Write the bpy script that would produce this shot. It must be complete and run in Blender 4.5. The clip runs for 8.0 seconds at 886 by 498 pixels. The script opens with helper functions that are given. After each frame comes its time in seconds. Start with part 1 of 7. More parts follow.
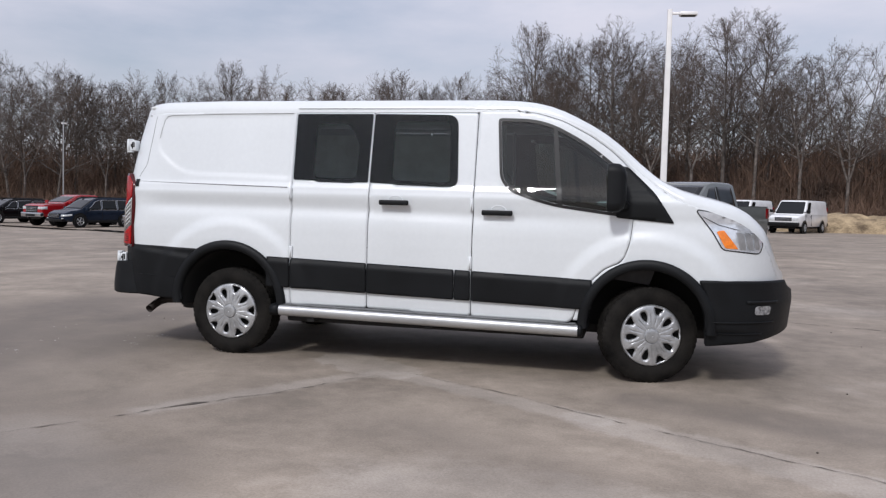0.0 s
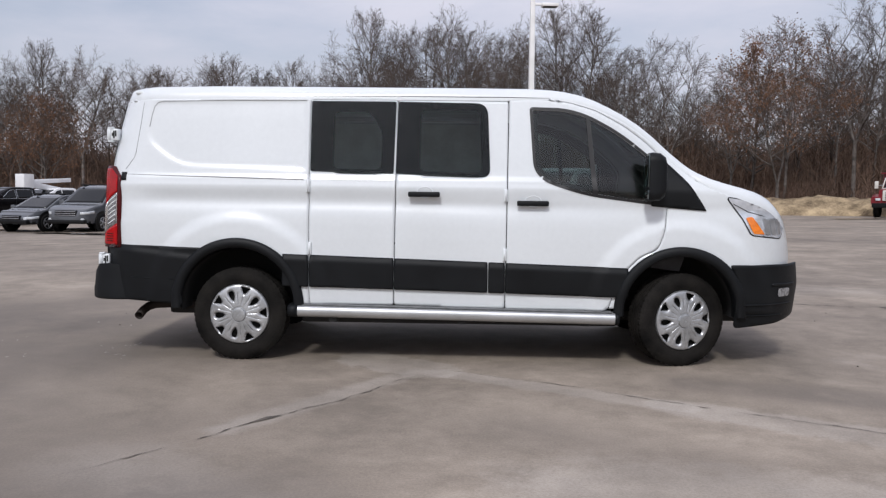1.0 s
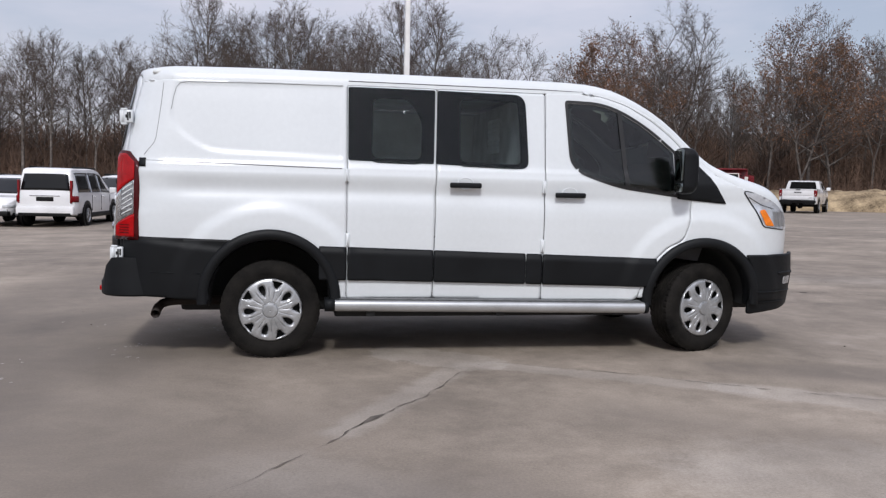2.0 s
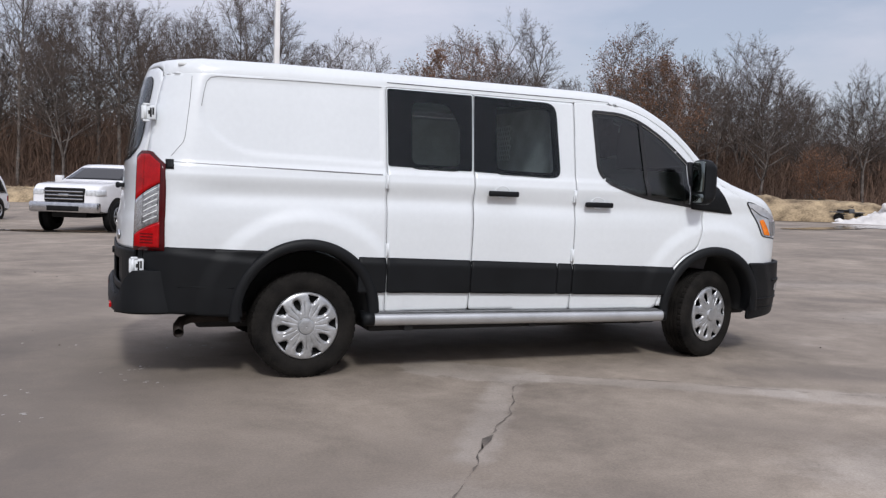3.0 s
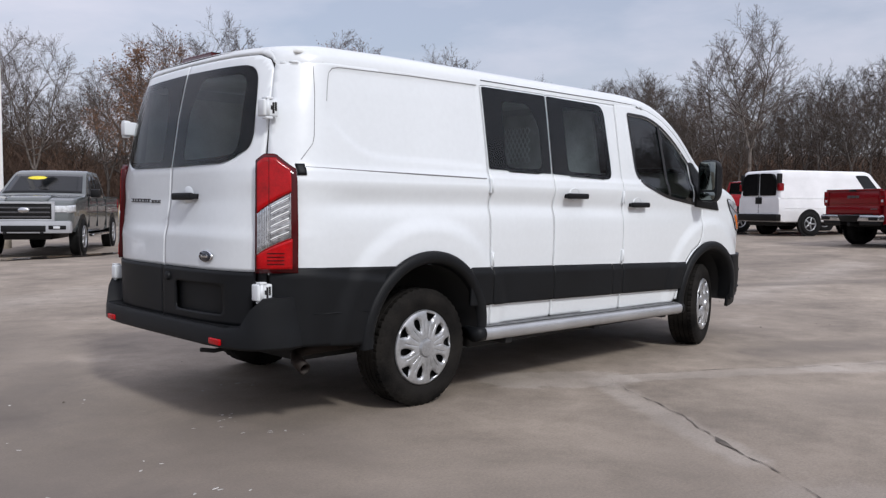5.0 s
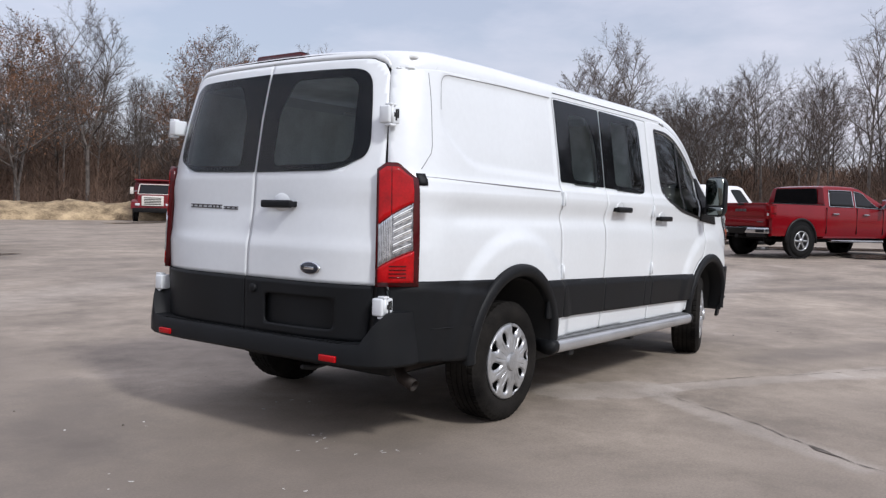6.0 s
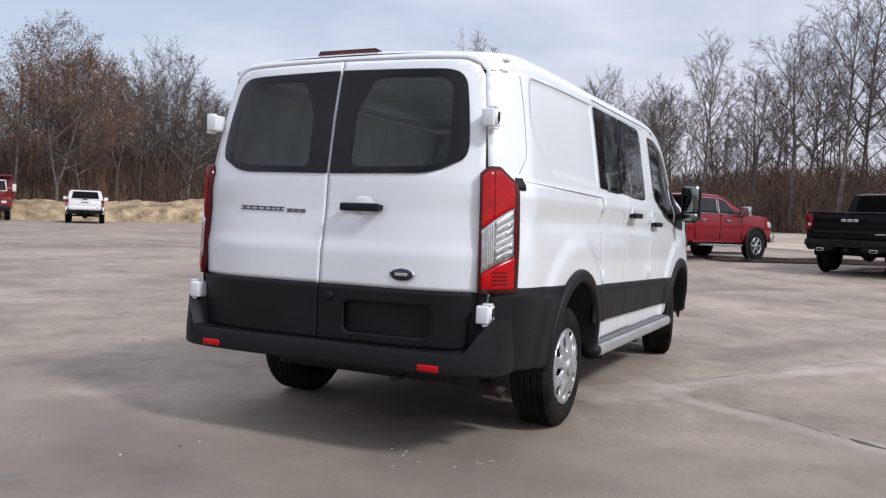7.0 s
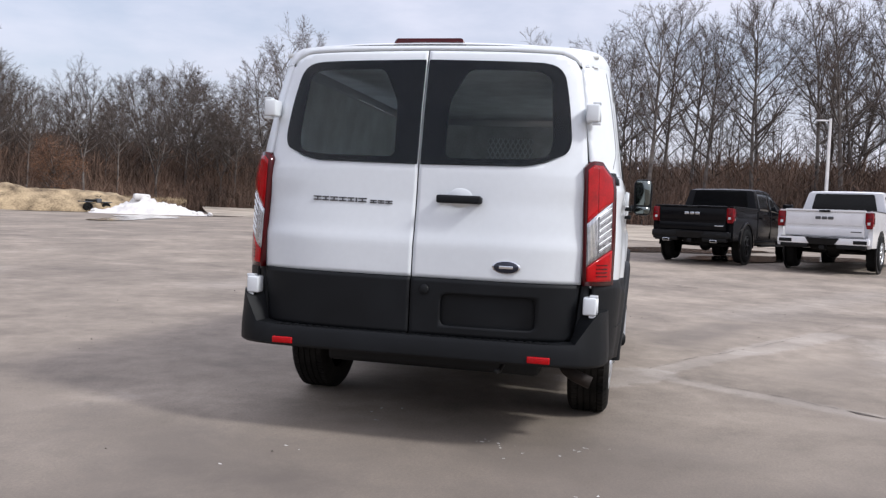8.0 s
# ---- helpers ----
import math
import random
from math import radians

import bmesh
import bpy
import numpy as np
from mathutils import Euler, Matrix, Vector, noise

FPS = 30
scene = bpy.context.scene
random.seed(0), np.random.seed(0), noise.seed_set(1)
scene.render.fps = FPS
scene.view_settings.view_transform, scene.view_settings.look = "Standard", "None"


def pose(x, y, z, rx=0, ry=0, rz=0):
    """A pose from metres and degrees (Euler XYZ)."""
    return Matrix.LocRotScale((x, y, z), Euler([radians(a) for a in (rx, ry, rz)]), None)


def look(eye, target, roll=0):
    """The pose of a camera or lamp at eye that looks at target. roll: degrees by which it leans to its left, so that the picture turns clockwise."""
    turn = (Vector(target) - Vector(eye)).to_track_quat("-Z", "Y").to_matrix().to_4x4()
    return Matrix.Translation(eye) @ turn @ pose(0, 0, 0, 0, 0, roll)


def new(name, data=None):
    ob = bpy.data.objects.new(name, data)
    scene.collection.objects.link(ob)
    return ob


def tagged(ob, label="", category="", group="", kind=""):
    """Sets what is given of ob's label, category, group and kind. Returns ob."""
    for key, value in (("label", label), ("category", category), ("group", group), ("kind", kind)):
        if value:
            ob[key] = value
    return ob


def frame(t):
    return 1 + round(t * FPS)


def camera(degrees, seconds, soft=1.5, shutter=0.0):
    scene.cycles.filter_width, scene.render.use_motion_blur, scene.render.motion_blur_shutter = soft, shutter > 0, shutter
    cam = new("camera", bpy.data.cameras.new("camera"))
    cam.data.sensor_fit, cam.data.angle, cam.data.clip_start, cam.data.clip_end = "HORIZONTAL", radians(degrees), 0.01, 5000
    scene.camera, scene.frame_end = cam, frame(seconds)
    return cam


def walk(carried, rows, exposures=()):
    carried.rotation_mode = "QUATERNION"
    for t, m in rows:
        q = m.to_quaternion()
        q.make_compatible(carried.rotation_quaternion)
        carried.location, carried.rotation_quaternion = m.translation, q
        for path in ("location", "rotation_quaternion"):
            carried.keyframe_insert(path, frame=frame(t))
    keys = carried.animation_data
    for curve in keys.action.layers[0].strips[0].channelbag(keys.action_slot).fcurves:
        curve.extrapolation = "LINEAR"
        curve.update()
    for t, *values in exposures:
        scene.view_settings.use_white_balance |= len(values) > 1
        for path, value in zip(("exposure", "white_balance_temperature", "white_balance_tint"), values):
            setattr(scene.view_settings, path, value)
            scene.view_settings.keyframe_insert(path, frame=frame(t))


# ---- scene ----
cam = camera(56.3, 8.0, 1.3)
PATH = [
    (0, (1.505, -7.009, 1.25), (1.049, -5.065, 1.14), 1.5),
    (0.5, (0.737, -7.052, 1.241), (0.481, -5.072, 1.12), 0.9),
    (1, (-0.013, -7.017, 1.255), (-0.057, -5.022, 1.121), 0.7),
    (1.5, (-0.766, -6.952, 1.245), (-0.616, -4.963, 1.097), 0.8),
    (1.7, (-1.074, -6.92, 1.238), (-0.839, -4.94, 1.086), 1.0),
    (2.8, (-2.6, -6.386, 1.231), (-1.918, -4.51, 1.101), 1.9),
    (3, (-2.863, -6.229, 1.23), (-2.106, -4.383, 1.098), 2.0),
    (3.5, (-3.434, -5.828, 1.22), (-2.493, -4.068, 1.086), 1.2),
    (4, (-3.979, -5.406, 1.193), (-2.859, -3.754, 1.063), 0.9),
    (4.5, (-4.474, -4.935, 1.185), (-3.207, -3.392, 1.069), 1.2),
    (4.7, (-4.644, -4.769, 1.176), (-3.333, -3.262, 1.065), 0.6),
    (5.8, (-5.584, -3.689, 1.163), (-4.009, -2.459, 1.079), 1.5),
    (6, (-5.719, -3.469, 1.195), (-4.111, -2.282, 1.107), 1.5),
    (6.5, (-6.021, -2.954, 1.182), (-4.335, -1.881, 1.1), 1.8),
    (7, (-6.277, -2.371, 1.175), (-4.476, -1.503, 1.102), 2.1),
    (7.5, (-6.544, -1.728, 1.154), (-4.655, -1.076, 1.086), 2.2),
    (8, (-6.73, -1.044, 1.139), (-4.781, -0.605, 1.057), 2.6),
]
walk(cam, [(t, look(eye, target, roll)) for t, eye, target, roll in PATH], [(0.0, -0.29, 6280, 10.5), (1.5, -0.29, 6280, 10.5), (3.5, -0.26, 6280, 10.5), (4.5, -0.25, 6280, 10.5), (6.0, -0.06, 6280, 10.5), (7.0, 0.04, 6280, 10.5), (8.0, 0.12, 6280, 10.5)])

# ---- sky, sun ----
world = bpy.data.worlds.new("sky")
scene.world = world
world.use_nodes = True
wn, wl = world.node_tree.nodes, world.node_tree.links
wn.clear()
SUN_EL, SUN_AZ = 42.0, -101.0          # degrees; azimuth from +x towards +y
sky = wn.new("ShaderNodeTexSky")
sky.sky_type = "NISHITA"
sky.sun_disc = False
sky.sun_elevation = radians(SUN_EL)
sky.sun_rotation = radians(90 - SUN_AZ)
sky.dust_density = 2.0
wtc = wn.new("ShaderNodeTexCoord")
wmap = wn.new("ShaderNodeMapping")
wmap.inputs["Scale"].default_value = (1.6, 1.6, 5.0)
wnoise = wn.new("ShaderNodeTexNoise")
wnoise.inputs["Scale"].default_value = 1.5
wnoise.inputs["Detail"].default_value = 7.0
wnoise.inputs["Roughness"].default_value = 0.55
wramp = wn.new("ShaderNodeValToRGB")
wramp.color_ramp.elements[0].position = 0.34
wramp.color_ramp.elements[0].color = (0.40, 0.40, 0.40, 1)
wramp.color_ramp.elements[1].position = 0.66
wramp.color_ramp.elements[1].color = (0.92, 0.92, 0.92, 1)
wmix = wn.new("ShaderNodeMix")
wmix.data_type = "RGBA"
# thin cloud, brighter towards the zenith as under any overcast
wsep = wn.new("ShaderNodeSeparateXYZ")
wlift = wn.new("ShaderNodeMapRange")
wlift.inputs["From Min"].default_value, wlift.inputs["From Max"].default_value = 0.0, 0.9
wlift.inputs["To Min"].default_value, wlift.inputs["To Max"].default_value = 0.95, 2.0
wcloud = wn.new("ShaderNodeMix")
wcloud.data_type, wcloud.blend_type = "RGBA", "MULTIPLY"
wcloud.inputs["Factor"].default_value = 1.0
wcloud.inputs["A"].default_value = (6.65, 6.5, 7.2, 1)
wbg = wn.new("ShaderNodeBackground")
wbg.inputs["Strength"].default_value = 0.116
wout = wn.new("ShaderNodeOutputWorld")
wl.new(wtc.outputs["Generated"], wmap.inputs["Vector"])
wl.new(wmap.outputs["Vector"], wnoise.inputs["Vector"])
wl.new(wnoise.outputs["Fac"], wramp.inputs["Fac"])
wl.new(wramp.outputs["Color"], wmix.inputs["Factor"])
wl.new(wtc.outputs["Generated"], wsep.inputs["Vector"])
wl.new(wsep.outputs["Z"], wlift.inputs["Value"])
wl.new(wlift.outputs["Result"], wcloud.inputs["B"])
wl.new(wcloud.outputs["Result"], wmix.inputs["B"])
wl.new(sky.outputs["Color"], wmix.inputs["A"])
wl.new(wmix.outputs["Result"], wbg.inputs["Color"])
wl.new(wbg.outputs["Background"], wout.inputs["Surface"])

sun_data = bpy.data.lights.new("sun", "SUN")
sun_data.energy = 2.4
sun_data.angle = radians(8.0)
sun_data.color = (1.0, 0.985, 0.955)
sun = new("sun", sun_data)
az, el = radians(SUN_AZ), radians(SUN_EL)
sun.matrix_world = look((30 * math.cos(az), 30 * math.sin(az), 30 * math.tan(el)), (0, 0, 0))
scene.view_settings.exposure = 0.0

# ---- materials ----
def material(name, color, rough=0.5, metal=0.0, vary=0.12, scale=8.0, fine=90.0, bump=0.0, coat=0.0, spec=0.5, each=0.0, color2=None):
    """A surface with variation at two scales, and relief."""
    m = bpy.data.materials.new(name)
    m.use_nodes = True
    n, l = m.node_tree.nodes, m.node_tree.links
    b = n["Principled BSDF"]
    b.inputs["Roughness"].default_value = rough
    b.inputs["Metallic"].default_value = metal
    b.inputs["Coat Weight"].default_value = coat
    b.inputs["Coat Roughness"].default_value = 0.04
    b.inputs["Specular IOR Level"].default_value = spec
    tc = n.new("ShaderNodeTexCoord")
    big, small = n.new("ShaderNodeTexNoise"), n.new("ShaderNodeTexNoise")
    for node, s in ((big, scale), (small, fine)):
        node.inputs["Scale"].default_value = s
        node.inputs["Detail"].default_value = 5.0
        l.new(tc.outputs["Object"], node.inputs["Vector"])
    add = n.new("ShaderNodeMath")
    add.operation = "MULTIPLY_ADD"
    add.inputs[1].default_value = 0.45
    l.new(small.outputs["Fac"], add.inputs[0])
    l.new(big.outputs["Fac"], add.inputs[2])
    ramp = n.new("ShaderNodeValToRGB")
    lo = [max(c * (1 - 1.6 * vary), 0.0) for c in color]
    hi = list(color2) if color2 else [min(c * (1 + 1.6 * vary), 1.0) for c in color]
    ramp.color_ramp.elements[0].position, ramp.color_ramp.elements[1].position = 0.5, 0.95
    ramp.color_ramp.elements[0].color, ramp.color_ramp.elements[1].color = (*lo, 1), (*hi, 1)
    l.new(add.outputs[0], ramp.inputs["Fac"])
    out = ramp.outputs["Color"]
    if each:
        info = n.new("ShaderNodeObjectInfo")
        hsv = n.new("ShaderNodeHueSaturation")
        rng = n.new("ShaderNodeMapRange")
        rng.inputs["To Min"].default_value, rng.inputs["To Max"].default_value = 1 - each, 1 + each
        l.new(info.outputs["Random"], rng.inputs["Value"])
        l.new(rng.outputs["Result"], hsv.inputs["Value"])
        l.new(out, hsv.inputs["Color"])
        out = hsv.outputs["Color"]
    l.new(out, b.inputs["Base Color"])
    rr = n.new("ShaderNodeMapRange")
    rr.inputs["To Min"].default_value, rr.inputs["To Max"].default_value = max(rough - 0.5 * vary, 0.02), min(rough + 0.5 * vary, 1)
    l.new(big.outputs["Fac"], rr.inputs["Value"])
    l.new(rr.outputs["Result"], b.inputs["Roughness"])
    if bump:
        bp = n.new("ShaderNodeBump")
        bp.inputs["Strength"].default_value = min(bump, 1.0)
        bp.inputs["Distance"].default_value = 0.004
        l.new(small.outputs["Fac"], bp.inputs["Height"])
        l.new(bp.outputs["Normal"], b.inputs["Normal"])
    return m


def glass(name, tint, ior=1.5, rough=0.0):
    """A thin tinted pane: clear through, glossy at its face."""
    m = bpy.data.materials.new(name)
    m.use_nodes = True
    n, l = m.node_tree.nodes, m.node_tree.links
    n.remove(n["Principled BSDF"])
    tr, gl, mix, fr = (n.new("ShaderNodeBsdfTransparent"), n.new("ShaderNodeBsdfGlossy"), n.new("ShaderNodeMixShader"), n.new("ShaderNodeFresnel"))
    tr.inputs["Color"].default_value = (*tint, 1)
    gl.inputs["Roughness"].default_value = rough
    gl.inputs["Color"].default_value = (0.95, 0.95, 0.95, 1)
    fr.inputs["IOR"].default_value = ior
    l.new(fr.outputs["Fac"], mix.inputs["Fac"])
    l.new(tr.outputs["BSDF"], mix.inputs[1])
    l.new(gl.outputs["BSDF"], mix.inputs[2])
    l.new(mix.outputs["Shader"], n["Material Output"].inputs["Surface"])
    return m


M_WHITE = material("white_paint", (0.675, 0.705, 0.722), 0.28, 0, 0.025, 1.2, 30, 0, 0.6)
M_CLAD = material("black_plastic", (0.0060, 0.0068, 0.0079), 0.5, 0, 0.25, 3, 400, 0.25, spec=0.20)
M_RUBBER = material("tyre_rubber", (0.006, 0.0058, 0.0058), 0.8, 0, 0.3, 7, 120, 0.3, spec=0.12, color2=(0.020, 0.018, 0.016))
M_GASKET = material("gasket", (0.010, 0.010, 0.011), 0.45, 0, 0.15)
M_FRIT = material("black_frit", (0.004, 0.004, 0.005), 0.3, 0, 0.1, spec=0.06)
M_TINT = glass("tinted_glass", (0.84, 0.93, 0.95), 1.36)
M_PANE = glass("pale_glass", (0.42, 0.51, 0.485), 1.58)
M_SILVER = material("silver_plastic", (0.44, 0.45, 0.46), 0.33, 0.65, 0.16, 9, 60)
M_ALU = material("brushed_aluminium", (0.52, 0.53, 0.54), 0.38, 0.75, 0.08, 5, 150, 0.1)
M_STEPTOP = material("step_tread", (0.16, 0.165, 0.17), 0.6, 0.2, 0.2, 20, 200, 0.5)
M_DARK = material("underbody_dark", (0.007, 0.007, 0.007), 0.75, 0, 0.3, 5)
M_RUST = material("rusty_pipe", (0.018, 0.012, 0.009), 0.7, 0.3, 0.35, 14)
M_REDLENS = material("red_lens", (0.36, 0.0008, 0.003), 0.08, 0, 0.22, 9, 90, 0, 0.0, 0.35)
M_DARKRED = material("dark_red_lens", (0.055, 0.0015, 0.003), 0.10, 0, 0.12, 20, 90, 0, 0.0, 0.35)
M_REFLECT = material("red_reflector", (0.42, 0.002, 0.005), 0.15, 0, 0.1, 60, 300, 0.3, 0.0, 0.3)
M_CLEARLENS = material("clear_lens", (0.20, 0.205, 0.215), 0.12, 0.35, 0.4, 34, 90, 0.3, 0.5, color2=(0.50, 0.51, 0.53))
M_AMBER = material("amber_lens", (0.86, 0.22, 0.02), 0.15, 0, 0.12, 30, 90, 0.2, 0.8)
M_CHROME = material("chrome", (0.70, 0.71, 0.73), 0.12, 1.0, 0.05, 10)
M_MIRROR = material("mirror_glass", (0.15, 0.17, 0.165), 0.02, 1.0, 0.0)
M_BADGE = material("badge_blue", (0.008, 0.012, 0.026), 0.2, 0.2, 0.1, 10, 60, 0, 0.5)
M_LETTER = material("dark_chrome", (0.10, 0.10, 0.105), 0.3, 0.6, 0.1)
M_TRIM = material("grey_trim", (0.09, 0.09, 0.095), 0.75, 0, 0.15, 8)
M_SEAT = material("seat_cloth", (0.045, 0.045, 0.048), 0.9, 0, 0.2, 12, 300, 0.3)
M_LINING = material("pale_lining", (0.80, 0.82, 0.81), 0.7, 0, 0.08, 6)
M_HEADLENS = material("headlamp_lens", (0.74, 0.78, 0.84), 0.08, 0.5, 0.12, 9, 40, 0, 0.9)
# grey for the pillar joint and for the shade in slot and fold
M_SEAMSHADE = material("pressed_line_grey", (0.24, 0.24, 0.25), 0.6, 0, 0.1)


M_FLOORING = material("load_floor", (0.52, 0.53, 0.52), 0.7, 0, 0.15, 5)

# ---- building kit ----
def mesh_of(name, bm, mat, smooth=True):
    me = bpy.data.meshes.new(name)
    bm.normal_update()
    bm.to_mesh(me)
    bm.free()
    if mat:
        me.materials.append(mat)
    if smooth:
        me.shade_smooth()
    return me


def part(name, bm, mat, parent, label="", smooth=True, m=None):
    ob = new(name, mesh_of(name, bm, mat, smooth))
    ob.parent = parent
    if m is not None:
        ob.matrix_basis = m
    if label:
        tagged(ob, label)
    return ob


def sharpen(ob, angle=35):
    """Keeps hard edges hard on a smooth mesh."""
    ob.data.set_sharp_from_angle(angle=radians(angle))
    return ob


def box(bm, x0, x1, y0, y1, z0, z1, bevel=0.0, m=None, seg=2):
    """A box with rounded edges, added to bm."""
    geo = bmesh.ops.create_cube(bm, size=1.0)
    bmesh.ops.scale(bm, verts=geo["verts"], vec=(x1 - x0, y1 - y0, z1 - z0))
    bmesh.ops.translate(bm, verts=geo["verts"], vec=((x0 + x1) / 2, (y0 + y1) / 2, (z0 + z1) / 2))
    verts = geo["verts"]
    if bevel:
        edges = list({e for v in verts for e in v.link_edges})
        out = bmesh.ops.bevel(bm, geom=edges, offset=bevel, segments=seg, affect="EDGES", profile=0.6)
        verts = list({v for f in out["faces"] for v in f.verts} | {v for v in verts if v.is_valid})
    if m is not None:
        bmesh.ops.transform(bm, matrix=m, verts=verts)
    return bm


def boxed(x0, x1, y0, y1, z0, z1, bevel=0.0, m=None, seg=2):
    return box(bmesh.new(), x0, x1, y0, y1, z0, z1, bevel, m, seg)


def ring_loft(bm, rings, closed=True, caps=True):
    """Skins a list of rings of equal length."""
    made = [[bm.verts.new(p) for p in r] for r in rings]
    n = len(made[0])
    for a, b in zip(made, made[1:]):
        for i in range(n if closed else n - 1):
            j = (i + 1) % n
            bm.faces.new((a[i], a[j], b[j], b[i]))
    if caps:
        bm.faces.new(made[0][::-1])
        bm.faces.new(made[-1])
    return bm


def tube(bm, pts, radius, sides=10, caps=True):
    """A round bar along points; radius is one number or one for each point."""
    pts = [Vector(p) for p in pts]
    rad = radius if isinstance(radius, (list, tuple)) else [radius] * len(pts)
    rings = []
    for i, p in enumerate(pts):
        d = (pts[min(i + 1, len(pts) - 1)] - pts[max(i - 1, 0)]).normalized()
        up = Vector((0, 0, 1)) if abs(d.z) < 0.9 else Vector((1, 0, 0))
        a = d.cross(up).normalized()
        b = d.cross(a)
        rings.append([p + rad[i] * (math.cos(t) * a + math.sin(t) * b) for t in (2 * math.pi * k / sides for k in range(sides))])
    return ring_loft(bm, rings, True, caps)


def lathe(bm, profile, sides=48, axis="y"):
    """Turns (radius, offset) pairs about the y axis."""
    rings = []
    for r, o in profile:
        rings.append([(r * math.cos(t), o, r * math.sin(t)) for t in (2 * math.pi * k / sides for k in range(sides))])
    return ring_loft(bm, rings, True, False)


def prism(bm, outline, d0, d1, plane="xz", bevel=0.0):
    """Extrudes an outline in a plane from d0 to d1 along the third axis."""
    def place(a, b, d):
        return {"xz": (a, d, b), "yz": (d, a, b), "xy": (a, b, d)}[plane]
    n = len(outline)
    v0 = [bm.verts.new(place(a, b, d0)) for a, b in outline]
    v1 = [bm.verts.new(place(a, b, d1)) for a, b in outline]
    faces = [bm.faces.new(v0[::-1]), bm.faces.new(v1)]
    for i in range(n):
        j = (i + 1) % n
        faces.append(bm.faces.new((v0[i], v0[j], v1[j], v1[i])))
    bmesh.ops.recalc_face_normals(bm, faces=faces)
    if bevel:
        edges = list({e for f in faces for e in f.edges})
        bmesh.ops.bevel(bm, geom=edges, offset=bevel, segments=2, affect="EDGES", profile=0.6)
    return bm


def rounded(points, radius, seg=5):
    """The outline with its corners rounded; radius is one number or one for each corner."""
    out, n = [], len(points)
    for i, p in enumerate(points):
        r = radius[i] if isinstance(radius, (list, tuple)) else radius
        p = Vector(p)
        a, b = Vector(points[i - 1]) - p, Vector(points[(i + 1) % n]) - p
        r = min(r, a.length * 0.49, b.length * 0.49)
        if r <= 0:
            out.append(tuple(p))
            continue
        q0, q1 = p + a.normalized() * r, p + b.normalized() * r
        for k in range(seg + 1):
            t = k / seg
            out.append(tuple((1 - t) ** 2 * q0 + 2 * t * (1 - t) * p + t * t * q1))
    return out


def circle(cx, cz, r, n=64, a0=0.0, a1=360.0):
    return [(cx + r * math.cos(radians(a0 + (a1 - a0) * k / n)), cz + r * math.sin(radians(a0 + (a1 - a0) * k / n))) for k in range(n if a1 - a0 >= 360 else n + 1)]


def inside(px, pz, poly):
    """Which of the points lie in the outline."""
    res = np.zeros(np.shape(px), bool)
    q = np.asarray(poly)
    for (x0, z0), (x1, z1) in zip(q, np.roll(q, -1, 0)):
        if z0 == z1:
            continue
        res ^= ((z0 > pz) != (z1 > pz)) & (px < (x1 - x0) * (pz - z0) / (z1 - z0) + x0)
    return res


def nearest(p, poly):
    """The distance from p to the outline, and the place on it."""
    q = np.asarray(poly)
    a, d = q, np.roll(q, -1, 0) - q
    t = np.clip(((p - a) * d).sum(1) / np.maximum((d * d).sum(1), 1e-12), 0, 1)
    c = a + t[:, None] * d
    k = ((c - p) ** 2).sum(1)
    i = int(k.argmin())
    return math.sqrt(k[i]), c[i]


def sheet(bm, surface, outer, holes=(), cell=0.02, flip=False):
    """A skin on a curved surface: the cells of a fine grid that lie in the outline and in none of the holes, with their rims drawn onto both."""
    q = np.asarray(outer)
    lo, hi = q.min(0), q.max(0)
    nx, nz = max(int(math.ceil((hi[0] - lo[0]) / cell)), 2), max(int(math.ceil((hi[1] - lo[1]) / cell)), 2)
    gx, gz = np.linspace(lo[0], hi[0], nx + 1), np.linspace(lo[1], hi[1], nz + 1)
    cx, cz = np.meshgrid((gx[1:] + gx[:-1]) / 2, (gz[1:] + gz[:-1]) / 2, indexing="ij")
    keep = inside(cx, cz, outer)
    for h in holes:
        keep &= ~inside(cx, cz, h)
    pad = np.zeros((nx + 2, nz + 2), int)
    pad[1:-1, 1:-1] = keep
    count = pad[:-1, :-1] + pad[1:, :-1] + pad[:-1, 1:] + pad[1:, 1:]
    lines = [outer, *holes]
    verts = {}
    for i in range(nx + 1):
        for j in range(nz + 1):
            if count[i, j] == 0:
                continue
            p = np.array((gx[i], gz[j]))
            if count[i, j] < 4:
                best = min((nearest(p, line) for line in lines), key=lambda e: e[0])
                if best[0] < 1.6 * cell:
                    p = best[1]
            verts[i, j] = bm.verts.new(surface(float(p[0]), float(p[1])))
    for i in range(nx):
        for j in range(nz):
            if keep[i, j]:
                f = (verts[i, j], verts[i + 1, j], verts[i + 1, j + 1], verts[i, j + 1])
                bm.faces.new(f[::-1] if flip else f)
    bmesh.ops.remove_doubles(bm, verts=bm.verts, dist=0.0004)
    return bm


def thicken(ob, t, offset=-1.0):
    md = ob.modifiers.new("thickness", "SOLIDIFY")
    md.thickness, md.offset = t, offset
    return ob


def smooth(a, b, x):
    t = min(max((x - a) / (b - a), 0.0), 1.0)
    return t * t * (3 - 2 * t)


def lerp_table(table):
    xs, ys = [t[0] for t in table], [t[1] for t in table]
    return lambda x: float(np.interp(x, xs, ys))


def thing(name, label, category, m=None, group="", kind=""):
    ob = new(name)
    if m is not None:
        ob.matrix_basis = m
    return tagged(ob, label, category, group, kind)

